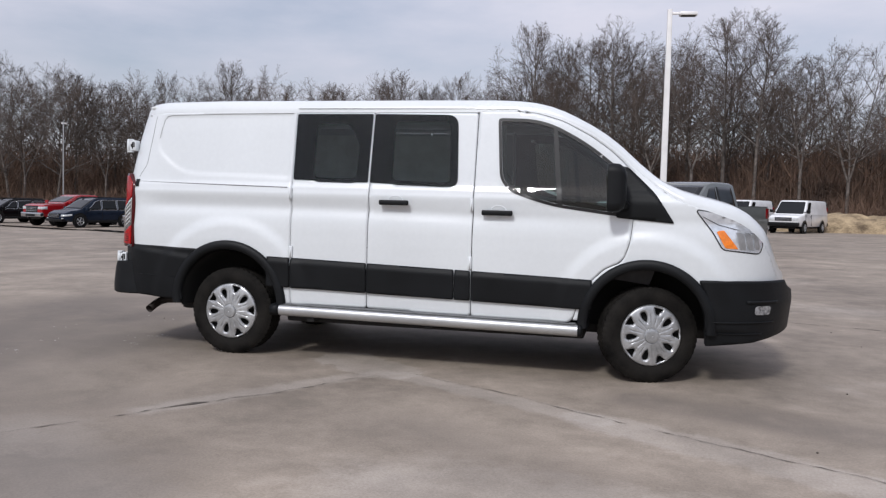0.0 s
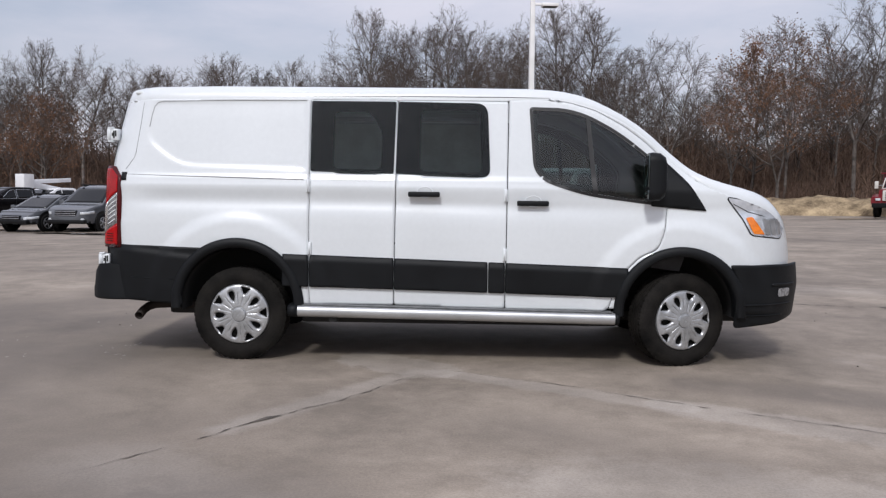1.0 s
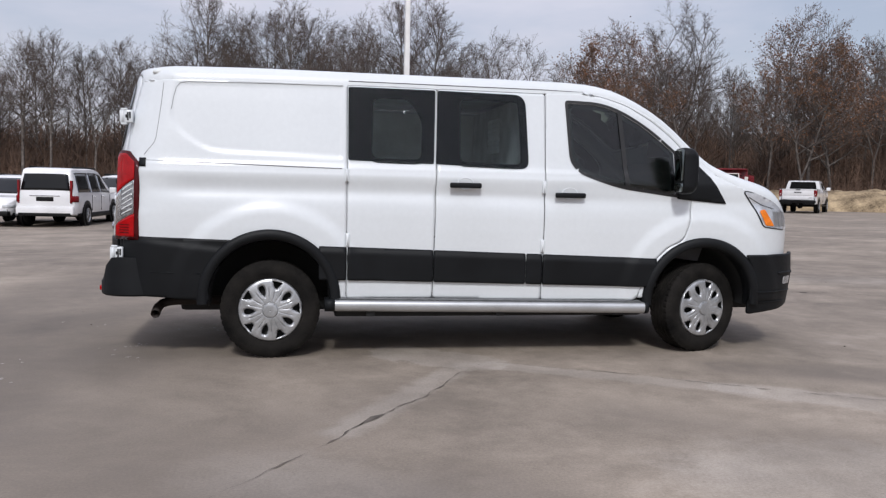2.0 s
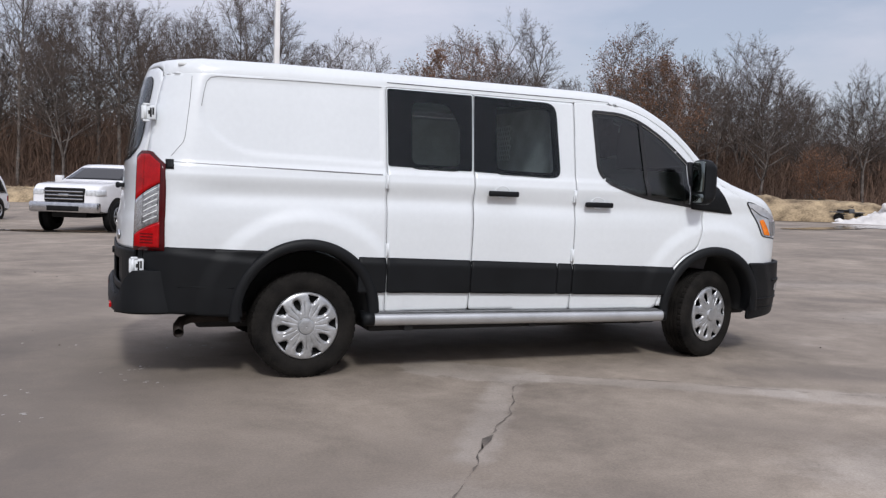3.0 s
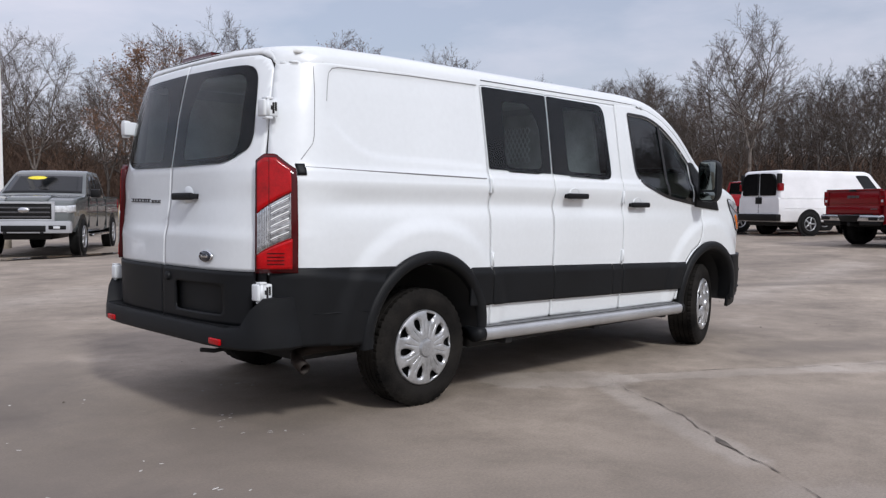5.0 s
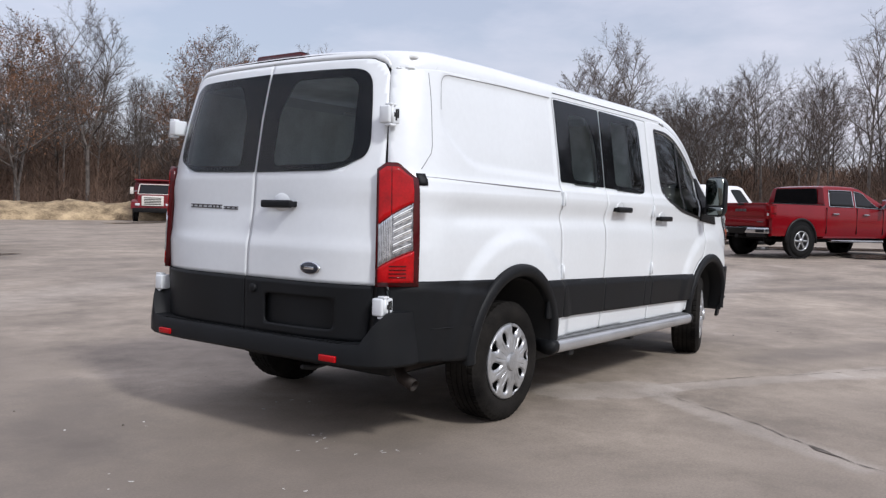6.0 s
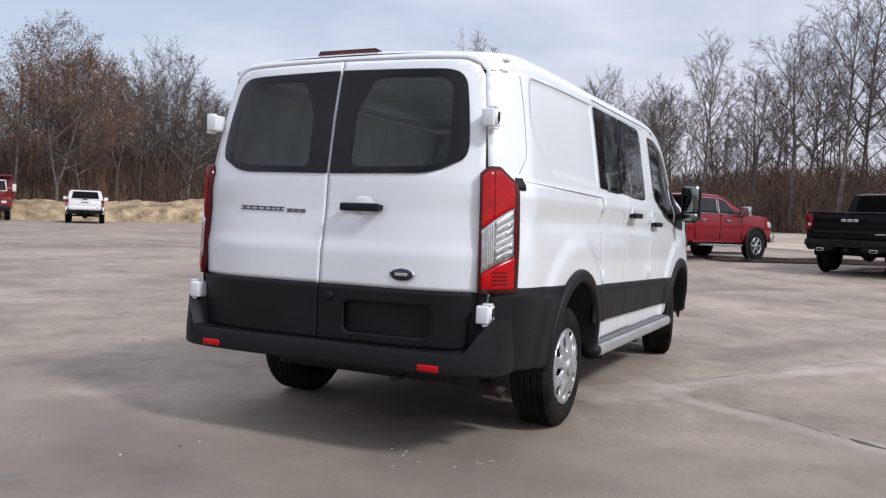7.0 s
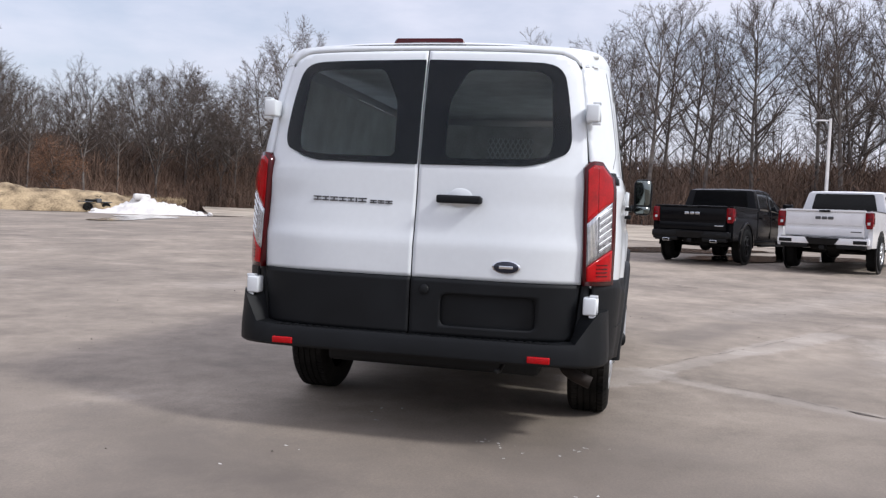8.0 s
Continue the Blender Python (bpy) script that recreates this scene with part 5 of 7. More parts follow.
class Shell:
    """A car body lofted along x from its top, belt, width and underside lines."""
    def __init__(self, top, belt, width, under, lean=0.27):
        self.top, self.belt, self.width, self.under, self.lean = lerp_table(top), belt, lerp_table(width), lerp_table(under), lean
        self.x0, self.x1 = top[0][0], top[-1][0]
        self.knots = sorted({t[0] for t in top} | {t[0] for t in width})

    def zt(self, x):
        return sum(self.top(x + d) for d in (-0.05, 0.0, 0.05)) / 3 if self.x0 + 0.06 < x < self.x1 - 0.06 else self.top(x)

    def edge(self, x):
        """Belt height, roof-edge height, roof-edge half width."""
        t = self.zt(x)
        zb = min(self.belt, t - 0.06)
        ze = max(zb + 0.02, t - 0.075)
        return zb, ze, self.width(x) * 0.975 - self.lean * (ze - zb)

    def half(self, x, z):
        """Half width of the flank below the belt."""
        zb, _, _ = self.edge(x)
        w, u = self.width(x), self.under(x)
        return float(np.interp(z, (u, u + 0.12, u + 0.45 * (zb - u), zb - 0.07, zb), (0.93 * w, 0.975 * w, w, 0.99 * w, 0.975 * w)))

    def side(self, x, f, off=0.0):
        """A point on the glazed flank, f from belt to roof edge."""
        zb, ze, we = self.edge(x)
        w = self.width(x) * 0.975
        return (x, w + (we - w) * f + off, zb + (ze - zb) * f)

    def roof(self, x, u, off=0.0):
        we = self.edge(x)[2]
        t = self.zt(x)
        return (x, u * (we - 0.06), t - 0.012 * u * u + off)

    def ring(self, x):
        zb, ze, we = self.edge(x)
        u, t = self.under(x), self.zt(x)
        r = [(0, u), (0.70 * self.width(x), u)]
        r += [(self.half(x, z), z) for z in (u + 0.02, u + 0.12, u + 0.45 * (zb - u), zb - 0.07, zb)]
        r += [self.side(x, f)[1:] for f in (0.33, 0.66, 1.0)]
        r += [(we - 0.02, ze + 0.6 * (t - ze)), (we - 0.06, t - 0.012), (we * 0.6, t - 0.004), (0, t)]
        return [(x, y, z) for y, z in r] + [(x, -y, z) for y, z in r[-2:0:-1]]

    def build(self, parent, paint):
        xs = sorted(set(self.knots) | {float(v) for v in np.linspace(self.x0, self.x1, 34)})
        bm = ring_loft(bmesh.new(), [self.ring(x) for x in xs])
        bmesh.ops.recalc_face_normals(bm, faces=bm.faces)
        return sharpen(part("body", bm, paint, parent), 42)

    def patch(self, name, parent, mat, fn, nu=8, nv=5, thick=0.008):
        """A thin curved plate over u and v from 0 to 1."""
        bm = bmesh.new()
        g = [[bm.verts.new(fn(i / nu, j / nv)) for j in range(nv + 1)] for i in range(nu + 1)]
        for i in range(nu):
            for j in range(nv):
                bm.faces.new((g[i][j], g[i + 1][j], g[i + 1][j + 1], g[i][j + 1]))
        bmesh.ops.recalc_face_normals(bm, faces=bm.faces)
        return thicken(part(name, bm, mat, parent), thick, 0.0)

    def glaze(self, body, panes, screen, rear=None, chrome=False):
        """Panes give the bottom and top ends in x; screen and rear give two x and a half span."""
        for s in (-1, 1):
            for b0, b1, t0, t1 in panes:
                def fn(u, v):
                    f = 0.06 + 0.84 * v
                    x = (b0 + (t0 - b0) * v) * (1 - u) + (b1 + (t1 - b1) * v) * u
                    p = self.side(x, f, 0.005)
                    return (p[0], s * p[1], p[2])
                pane = self.patch("window", body, M_GLASS2, fn)
                if chrome:
                    loop = [fn(u, 0) for u in np.linspace(0, 1, 9)] + [fn(1, v) for v in np.linspace(0.1, 1, 8)] + [fn(u, 1) for u in np.linspace(0.9, 0, 9)] + [fn(0, v) for v in np.linspace(0.9, 0, 8)]
                    part("window_trim", tube(bmesh.new(), [(p[0], p[1] + 0.004 * s, p[2]) for p in loop], 0.013, 4, False), M_CHROME2, pane)
        for name, span in (("windscreen", screen), ("rear_window", rear)):
            if span:
                xa, xb, k = span
                self.patch(name, body, M_GLASS2, lambda u, v: self.roof(xa + (xb - xa) * v, (2 * u - 1) * k, 0.006), 10, 8)

    def flank_patch(self, name, parent, mat, xa, xb, za, zb, off=0.006, slope=0.0):
        """Two plates on the flanks, for lamps that wrap round a corner."""
        made = []
        for s in (-1, 1):
            def fn(u, v):
                x = xa + (xb - xa) * u
                z = za + (zb - za) * v + slope * u
                return (x, s * (self.half(x, z) + off), z)
            made.append(self.patch(name, parent, mat, fn, 8, 3, 0.012))
        return made


def pickup(label, at, heading, colour, m_scale=1.0, crew=True, trim=None, handle=None, dark_rim=False, chrome=False, flare=None, sticker=False, tall=0.0, round_front=False, hdbumper=None, group="parked vehicles"):
    """A full-size pickup: cab, open bed, tailgate."""
    c = math.degrees(math.atan2(heading[1], heading[0]))
    car = thing("pickup_truck", label, "pickup truck", pose(at[0], at[1], ground_z(*at), 0, 0, c) @ Matrix.Diagonal((m_scale, m_scale, m_scale, 1)), group)
    p = PAINT[colour]
    tr = trim or M_CHROME2
    h, zt = 1.0, 1.90 + tall
    shell = Shell([(-0.985, 1.40), (-0.965, 1.60), (-0.93, zt - 0.05), (-0.80, zt - 0.01), (-0.3, zt), (0.25, zt - 0.012), (0.48, zt - 0.06), (0.64, zt - 0.14), (1.36, 1.425), (1.50, 1.365), (2.2, 1.335), (2.62, 1.285), (2.82, 1.215), (2.90, 1.12), (2.935, 0.98)],
                  1.30, [(-0.985, h), (1.6, h), (2.4, 0.992 * h), (2.72, 0.965 * h), (2.86, 0.925 * h), (2.935, 0.87 * h)], [(-1, 0.48), (2.4, 0.50), (2.935, 0.58)], 0.27)
    body = shell.build(car, p)
    panes = ((-0.82, 0.10, -0.76, 0.12), (0.18, 1.20, 0.20, 0.56)) if crew else ((-0.25, 1.18, -0.2, 0.55),)
    shell.glaze(body, panes, (0.62, 1.36, 0.96), None, chrome)
    bm = prism(bmesh.new(), rounded([(-0.74, 1.40), (0.74, 1.40), (0.655, zt - 0.09), (-0.655, zt - 0.09)], 0.05), -0.994, -0.955, "yz")
    part("rear_window", bm, M_GLASS2, body, smooth=False)
    shell.flank_patch("headlamp", car, M_LAMP2, 2.58, 2.928, 0.99, 1.15, 0.006, -0.02)
    slab(car, "cowl", 1.38, 1.46, -0.66, 0.66, 1.34, 1.385, M_BLACK2, 0.01)
    # bed: two walls, floor, front wall, tailgate
    for s in (-1, 1):
        bm = bmesh.new()
        ring_loft(bm, [[(x, s * y, z) for y, z in rounded([(h - 0.10, 0.52), (h, 0.54), (h, 0.95), (h - 0.015, 1.36), (h - 0.09, 1.36), (h - 0.10, 1.30)], 0.02, 2)] for x in (-2.88, -1.0)])
        bmesh.ops.recalc_face_normals(bm, faces=bm.faces)
        sharpen(part("bed_side", bm, p, car), 40)
        slab(car, "bed_rail", -2.88, -1.0, s * (h - 0.10), s * (h - 0.01), 1.355, 1.375, M_BLACK2, 0.008)
        lamp = part("tail_lamp", prism(bmesh.new(), rounded([(s * (h - 0.13), 0.965), (s * (h - 0.01), 0.965), (s * (h + 0.006), 1.10), (s * (h - 0.004), 1.325), (s * (h - 0.16), 1.325), (s * (h - 0.155), 1.10)], 0.02, 3), -2.945, -2.74, "yz", 0.012), M_TAIL2, car)
        slab(lamp, "reverse_lamp", -2.952, -2.93, s * (h - 0.115), s * (h - 0.055), 1.05, 1.11, M_LAMP2, 0.008)
        slab(lamp, "lamp_bar", -2.952, -2.93, s * (h - 0.12), s * (h - 0.035), 1.17, 1.185, M_BLACK2, 0.004)
        slab(car, "headlamp", 2.85, 2.952, s * 0.58, s * 0.87, 0.98, 1.13, M_LAMP2, 0.03)
        slab(car, "fog_lamp", 2.92, 3.02, s * 0.62, s * 0.82, 0.60, 0.68, M_LAMP2, 0.02)
    slab(car, "bed_floor", -2.85, -1.0, -0.9, 0.9, 0.68, 0.74, M_BLACK2, 0)
    gate = slab(car, "tailgate", -2.925, -2.87, -0.835, 0.835, 0.76, 1.34, p, 0.015)
    slab(gate, "tailgate_lip", -2.965, -2.86, -0.845, 0.845, 1.325, 1.372, p, 0.016)
    slab(gate, "upper_panel", -2.940, -2.90, -0.80, 0.80, 1.02, 1.315, p, 0.014)
    slab(gate, "lower_panel", -2.946, -2.90, -0.82, 0.82, 0.775, 0.955, p, 0.016)
    slab(gate, "tailgate_handle", -2.972, -2.92, -0.12, 0.12, 1.315, 1.362, M_BLACK2, 0.01)
    for y0, y1 in ((-0.19, -0.075), (-0.055, 0.055), (0.075, 0.19)):
        slab(gate, "badge", -2.952, -2.935, y0, y1, 1.15, 1.215, M_LETTER if colour != "black" else M_CHROME2, 0.01)
    slab(gate, "model_bar", -2.952, -2.940, -0.78, -0.56, 0.875, 0.90, M_LETTER if colour != "black" else M_CHROME2, 0.005)
    bump = slab(car, "rear_bumper", -3.07, -2.88, -0.965, 0.965, 0.59, 0.745, tr, 0.035)
    bm = prism(bmesh.new(), rounded([(-0.26, 0.58), (0.26, 0.58), (0.36, 0.735), (-0.36, 0.735)], 0.02, 3), -3.085, -3.02, "yz", 0.008)
    part("plate_panel", bm, M_BLACK2, bump)
    for s in (-1, 1):
        slab(bump, "corner_step", -3.08, -2.98, s * 0.64, s * 0.925, 0.615, 0.70, M_BLACK2, 0.02)
        slab(bump, "lower_valance", -3.04, -2.92, s * 0.30, s * 0.90, 0.50, 0.60, M_BLACK2, 0.03)
        if dark_rim:
            tip = slab(car, "exhaust_tip", -3.07, -2.85, s * 0.50, s * 0.68, 0.475, 0.555, M_CHROME2, 0.025)
            slab(tip, "tip_opening", -3.074, -3.05, s * 0.52, s * 0.66, 0.49, 0.54, M_BLACK2, 0.01)
    slab(bump, "step_pad", -3.06, -2.92, -0.90, 0.90, 0.742, 0.752, M_BLACK2, 0.004)
    slab(bump, "tow_hitch", -3.06, -2.6, -0.06, 0.06, 0.47, 0.56, M_BLACK2, 0.015)
    bm = lathe(bmesh.new(), [(0.12, -0.06), (0.20, -0.11), (0.34, -0.11), (0.38, -0.06), (0.38, 0.06), (0.34, 0.11), (0.12, 0.10)], 26)
    part("spare_wheel", bm, M_TYRE2, car, m=pose(-2.42, 0, 0.56, 90, 0, 0))
    bm = tube(bmesh.new(), [(-1.85, -0.8, 0.42), (-1.85, -0.15, 0.42), (-1.85, 0.15, 0.42), (-1.85, 0.8, 0.42)], [0.05, 0.06, 0.06, 0.05], 10)
    bmesh.ops.create_icosphere(bm, subdivisions=2, radius=0.17, matrix=pose(-1.85, 0, 0.42))
    part("rear_axle", bm, M_BLACK2, car)
    fb = slab(car, "front_bumper", 2.80, 3.03, -0.96, 0.96, 0.52, 0.80, hdbumper or tr, 0.06)
    slab(fb, "bumper_intake", 2.98, 3.04, -0.45, 0.45, 0.56, 0.70, M_BLACK2, 0.02)
    gr = slab(car, "grille", 2.86, 2.965, -0.56, 0.56, 0.80, 1.18, M_BLACK2, 0.04)
    for z in (0.88, 0.98, 1.08):
        slab(gr, "grille_bar", 2.95, 2.98, -0.53, 0.53, z - 0.018, z + 0.018, M_LETTER if hdbumper else tr, 0.01)
    if hdbumper:
        for y0, y1, z0, z1 in ((-0.62, 0.62, 1.165, 1.215), (-0.62, 0.62, 0.795, 0.835), (-0.62, -0.555, 0.80, 1.21), (0.555, 0.62, 0.80, 1.21)):
            slab(gr, "grille_surround", 2.90, 2.992, y0, y1, z0, z1, hdbumper, 0.015)
        bm = lathe(bmesh.new(), [(0.0, -0.012), (0.055, -0.012), (0.062, 0.0)], 24)
        part("badge", bm, M_CHROME2, gr, m=pose(2.985, 0, 1.03, 0, 0, 90) @ Matrix.Diagonal((1.9, 1, 1, 1)))
        for s in (-1, 1):
            slab(fb, "lamp_socket", 2.99, 3.045, s * 0.50, s * 0.86, 0.61, 0.70, M_BLACK2, 0.02)
            slab(fb, "bumper_lamp", 3.02, 3.052, s * 0.60, s * 0.74, 0.625, 0.685, M_LAMP2, 0.015)
            slab(car, "tow_hook", 2.95, 3.08, s * 0.34, s * 0.40, 0.50, 0.56, M_BLACK2, 0.015)
        bm = ring_loft(bmesh.new(), [[(x, y, z + dz) for y, dz in ((-w, -0.03), (-0.8 * w, 0.0), (0.8 * w, 0.0), (w, -0.03), (0, -0.06))] for x, w, z in ((1.50, 0.40, 1.385), (2.1, 0.44, 1.372), (2.60, 0.46, 1.318), (2.80, 0.44, 1.25))])
        bmesh.ops.recalc_face_normals(bm, faces=bm.faces)
        part("bonnet_dome", bm, p, car)
    else:
        slab(gr, "badge", 2.97, 2.99, -0.14, 0.14, 0.95, 1.02, tr, 0.01)
    door_lines(car, h, (-0.93, 0.22, 1.26) if crew else (0.0, 1.26), 0.62, 1.30, (-0.62, 0.55) if crew else (0.2,), 1.14, p, handle)
    slab(car, "side_step", -0.85, 1.2, h - 0.03, h + 0.09, 0.40, 0.46, tr, 0.02)
    slab(car, "side_step", -0.85, 1.2, -h - 0.09, -h + 0.03, 0.40, 0.46, tr, 0.02)
    slab(car, "chassis", -1.3, 2.7, -0.50, 0.50, 0.38, 0.58, M_BLACK2, 0.03)
    for s in (-1, 1):
        slab(car, "frame_rail", -2.9, -1.2, s * 0.42, s * 0.52, 0.50, 0.64, M_BLACK2, 0.01)
    mirrors(car, 1.18, 0.97, 1.42, handle or p if not hdbumper else M_BLACK2, 0.05 if flare else 0.0)
    wheel_set(car, (-1.85, 1.98), h, 0.42, 0.28, M_BLACK2 if dark_rim else None, 6, flare)
    if sticker:
        bm = bmesh.new()
        bm.faces.new([bm.verts.new(shell.roof(0.78 - 0.07 * math.sin(a), -0.30 + 0.26 * math.cos(a), 0.016)) for a in (2 * math.pi * k / 24 for k in range(24))])
        bmesh.ops.recalc_face_normals(bm, faces=bm.faces)
        thicken(part("price_sticker", bm, material("yellow_sticker", (0.75, 0.62, 0.03), 0.5, 0, 0.08), car, "yellow oval windscreen sticker"), 0.003)
    return car


def suv(label, at, heading, colour, length=4.9, height=1.78, m_scale=1.0, trim=None, category="car", boxy=0.0, group="parked vehicles"):
    """An estate-shaped car with two rows of side windows and a tailgate."""
    c = math.degrees(math.atan2(heading[1], heading[0]))
    car = thing("suv", label, category, pose(at[0], at[1], ground_z(*at), 0, 0, c) @ Matrix.Diagonal((m_scale, m_scale, m_scale, 1)), group)
    p, L, h = PAINT[colour], length / 2, 0.96
    tr = trim or M_CHROME2
    zb = 0.56 * height
    back = 0.30 - boxy
    shell = Shell([(-L, zb - 0.10), (-L + 0.03, zb + 0.02), (-L + 0.05, zb + 0.08), (-L + 0.05 + back, height - 0.10), (-L + 0.12 + back, height - 0.045), (-L + 0.35 + back, height - 0.015), (-0.35, height), (0.10, height - 0.02), (0.36, height - 0.07), (0.52, height - 0.14), (1.34, zb + 0.10), (1.48, zb + 0.05),
                   (1.95, zb - 0.005), (L - 0.35, zb - 0.075), (L - 0.15, zb - 0.15), (L - 0.05, zb - 0.25), (L, zb - 0.40)], zb,
                  [(-L, 0.74), (-L + 0.06, 0.86), (-L + 0.25, 0.93), (-0.8, h), (1.2, h), (L - 0.55, 0.935), (L - 0.22, 0.86), (L - 0.08, 0.74), (L, 0.55)], [(-L, 0.46), (-L + 0.3, 0.36), (-1, 0.30), (1, 0.30), (L - 0.3, 0.34), (L, 0.44)], 0.26)
    body = shell.build(car, p)
    r0 = -L + 0.20
    shell.glaze(body, ((r0 + 0.10, -1.02, r0 + back + 0.05, -1.0), (-0.94, 0.02, -0.92, 0.0), (0.10, 1.16, 0.08, 0.42)), (0.48, 1.33, 0.98), (-L + 0.055, -L + 0.035 + back, 0.96), trim is None)
    shell.flank_patch("headlamp", car, M_LAMP2, L - 0.52, L - 0.03, zb - 0.30, zb - 0.20, 0.006, -0.05)
    shell.flank_patch("tail_lamp", car, M_TAIL2, -L + 0.01, -L + 0.30, zb - 0.26, zb - 0.06, 0.006)
    shell.flank_patch("cladding_strip", car, M_BLACK2, -L + 0.3, L - 0.25, 0.34, 0.44, 0.008)
    for s in (-1, 1):
        if boxy:
            slab(car, "tail_lamp", -L - 0.012, -L + 0.16, s * 0.745, s * 0.81, zb - 0.30, zb + 0.42, M_TAIL2, 0.02)
        slab(car, "roof_rail", -L + 0.6, 0.4, s * 0.62, s * 0.66, height - 0.04, height + 0.03, M_BLACK2, 0.012)
        slab(car, "fog_lamp", L - 0.16, L - 0.04, s * 0.55, s * 0.75, 0.48, 0.56, M_LAMP2, 0.02)
    gr = slab(car, "grille", L - 0.15, L + 0.005, -0.46, 0.46, zb - 0.44, zb - 0.18, M_BLACK2, 0.04)
    for k in range(3):
        z = zb - 0.38 + 0.075 * k
        slab(gr, "grille_bar", L - 0.01, L + 0.015, -0.44, 0.44, z - 0.012, z + 0.012, tr, 0.008)
    slab(car, "front_bumper", L - 0.22, L + 0.03, -0.80, 0.80, 0.34, 0.50, M_BLACK2, 0.05)
    rb = slab(car, "rear_bumper", -L - 0.06, -L + 0.2, -0.86, 0.86, 0.40, 0.66, p, 0.06)
    slab(rb, "lower_valance", -L - 0.065, -L + 0.1, -0.78, 0.78, 0.36, 0.46, M_BLACK2, 0.02)
    slab(car, "plate_panel", -L - 0.005, -L + 0.1, -0.26, 0.26, zb - 0.24, zb - 0.10, M_BLACK2, 0.01)
    slab(car, "tailgate_trim", -L - 0.01, -L + 0.1, -0.45, 0.45, zb - 0.08, zb - 0.05, tr, 0.01)
    door_lines(car, h, (-0.98, 0.06, 1.10), 0.5, zb - 0.05, (-0.70, 0.30), zb - 0.10, p)
    mirrors(car, 1.08, 0.90, zb + 0.10, p)
    slab(car, "sill", -1.2, 1.2, -h - 0.005, h + 0.005, 0.28, 0.40, M_BLACK2, 0.03)
    wheel_set(car, (-0.29 * length, 0.30 * length), h, 0.37, 0.24, None, 5)
    return car


def cargo_van(label, at, heading, group="white vans in a row"):
    """A full-size cargo van with a short bonnet and blank flanks."""
    c = math.degrees(math.atan2(heading[1], heading[0]))
    car = thing("cargo_van", label, "van", pose(at[0], at[1], ground_z(*at), 0, 0, c), group)
    p, h = PAINT["white"], 1.0
    lower_body(car, [(-2.80, h * 0.96, 0.48, 1.20, 0.05), (-2.65, h, 0.42, 1.22, 0.05), (1.5, h, 0.42, 1.20, 0.06), (2.2, h * 0.98, 0.44, 1.16, 0.14), (2.62, h * 0.93, 0.48, 1.08, 0.14), (2.74, h * 0.88, 0.54, 1.0, 0.10)], p)
    q = (-2.78, 1.78, 0.975, 1.18, -2.70, 0.95, 0.83, 2.08)
    cab(car, q, p, ((0.80, 0.935),), False)
    for s in (-1, 1):
        bm = prism(bmesh.new(), rounded([(s * 0.06, 1.27), (s * 0.78, 1.27), (s * 0.74, 1.80), (s * 0.62, 1.97), (s * 0.06, 1.99)], [0.05, 0.06, 0.16, 0.14, 0.05]), -2.805, -2.70, "yz")
        part("rear_window", bm, M_GLASS2, car, smooth=False)
        slab(car, "lamp_housing", -2.795, -2.64, s * 0.80, s * 0.905, 1.42, 1.97, M_BLACK2, 0.03)
        slab(car, "tail_lamp", -2.80, -2.62, s * 0.845, s * 0.962, 1.42, 1.66, M_TAIL2, 0.025)
        slab(car, "headlamp", 2.50, 2.765, s * 0.56, s * 0.88, 0.78, 0.98, M_LAMP2, 0.02)
        slab(car, "panel_line", -2.6, 1.0, s * 0.97, s * 1.004, 0.86, 0.875, p, 0.003)
    gr = slab(car, "grille", 2.62, 2.775, -0.52, 0.52, 0.78, 1.0, M_BLACK2, 0.03)
    for z in (0.84, 0.92):
        slab(gr, "grille_bar", 2.765, 2.785, -0.5, 0.5, z - 0.012, z + 0.012, M_CHROME2, 0.006)
    slab(car, "front_bumper", 2.60, 2.83, -0.96, 0.96, 0.46, 0.70, M_BLACK2, 0.05)
    slab(car, "rear_bumper", -2.92, -2.72, -0.97, 0.97, 0.46, 0.68, M_BLACK2, 0.04)
    slab(car, "rear_handle", -2.815, -2.79, -0.16, 0.14, 1.0, 1.22, M_BLACK2, 0.01)
    slab(car, "door_gap", -2.806, -2.79, -0.008, 0.008, 0.70, 1.98, M_BLACK2, 0)
    door_lines(car, h, (0.55, 1.62), 0.5, 1.18, (0.75,), 1.06, p, M_BLACK2)
    mirrors(car, 1.62, 0.96, 1.38, M_BLACK2)
    slab(car, "chassis", -2.6, 2.5, -0.7, 0.7, 0.30, 0.48, M_BLACK2, 0.03)
    wheel_set(car, (-1.62, 1.80), h, 0.37, 0.25, M_RIM2, 5)
    return car


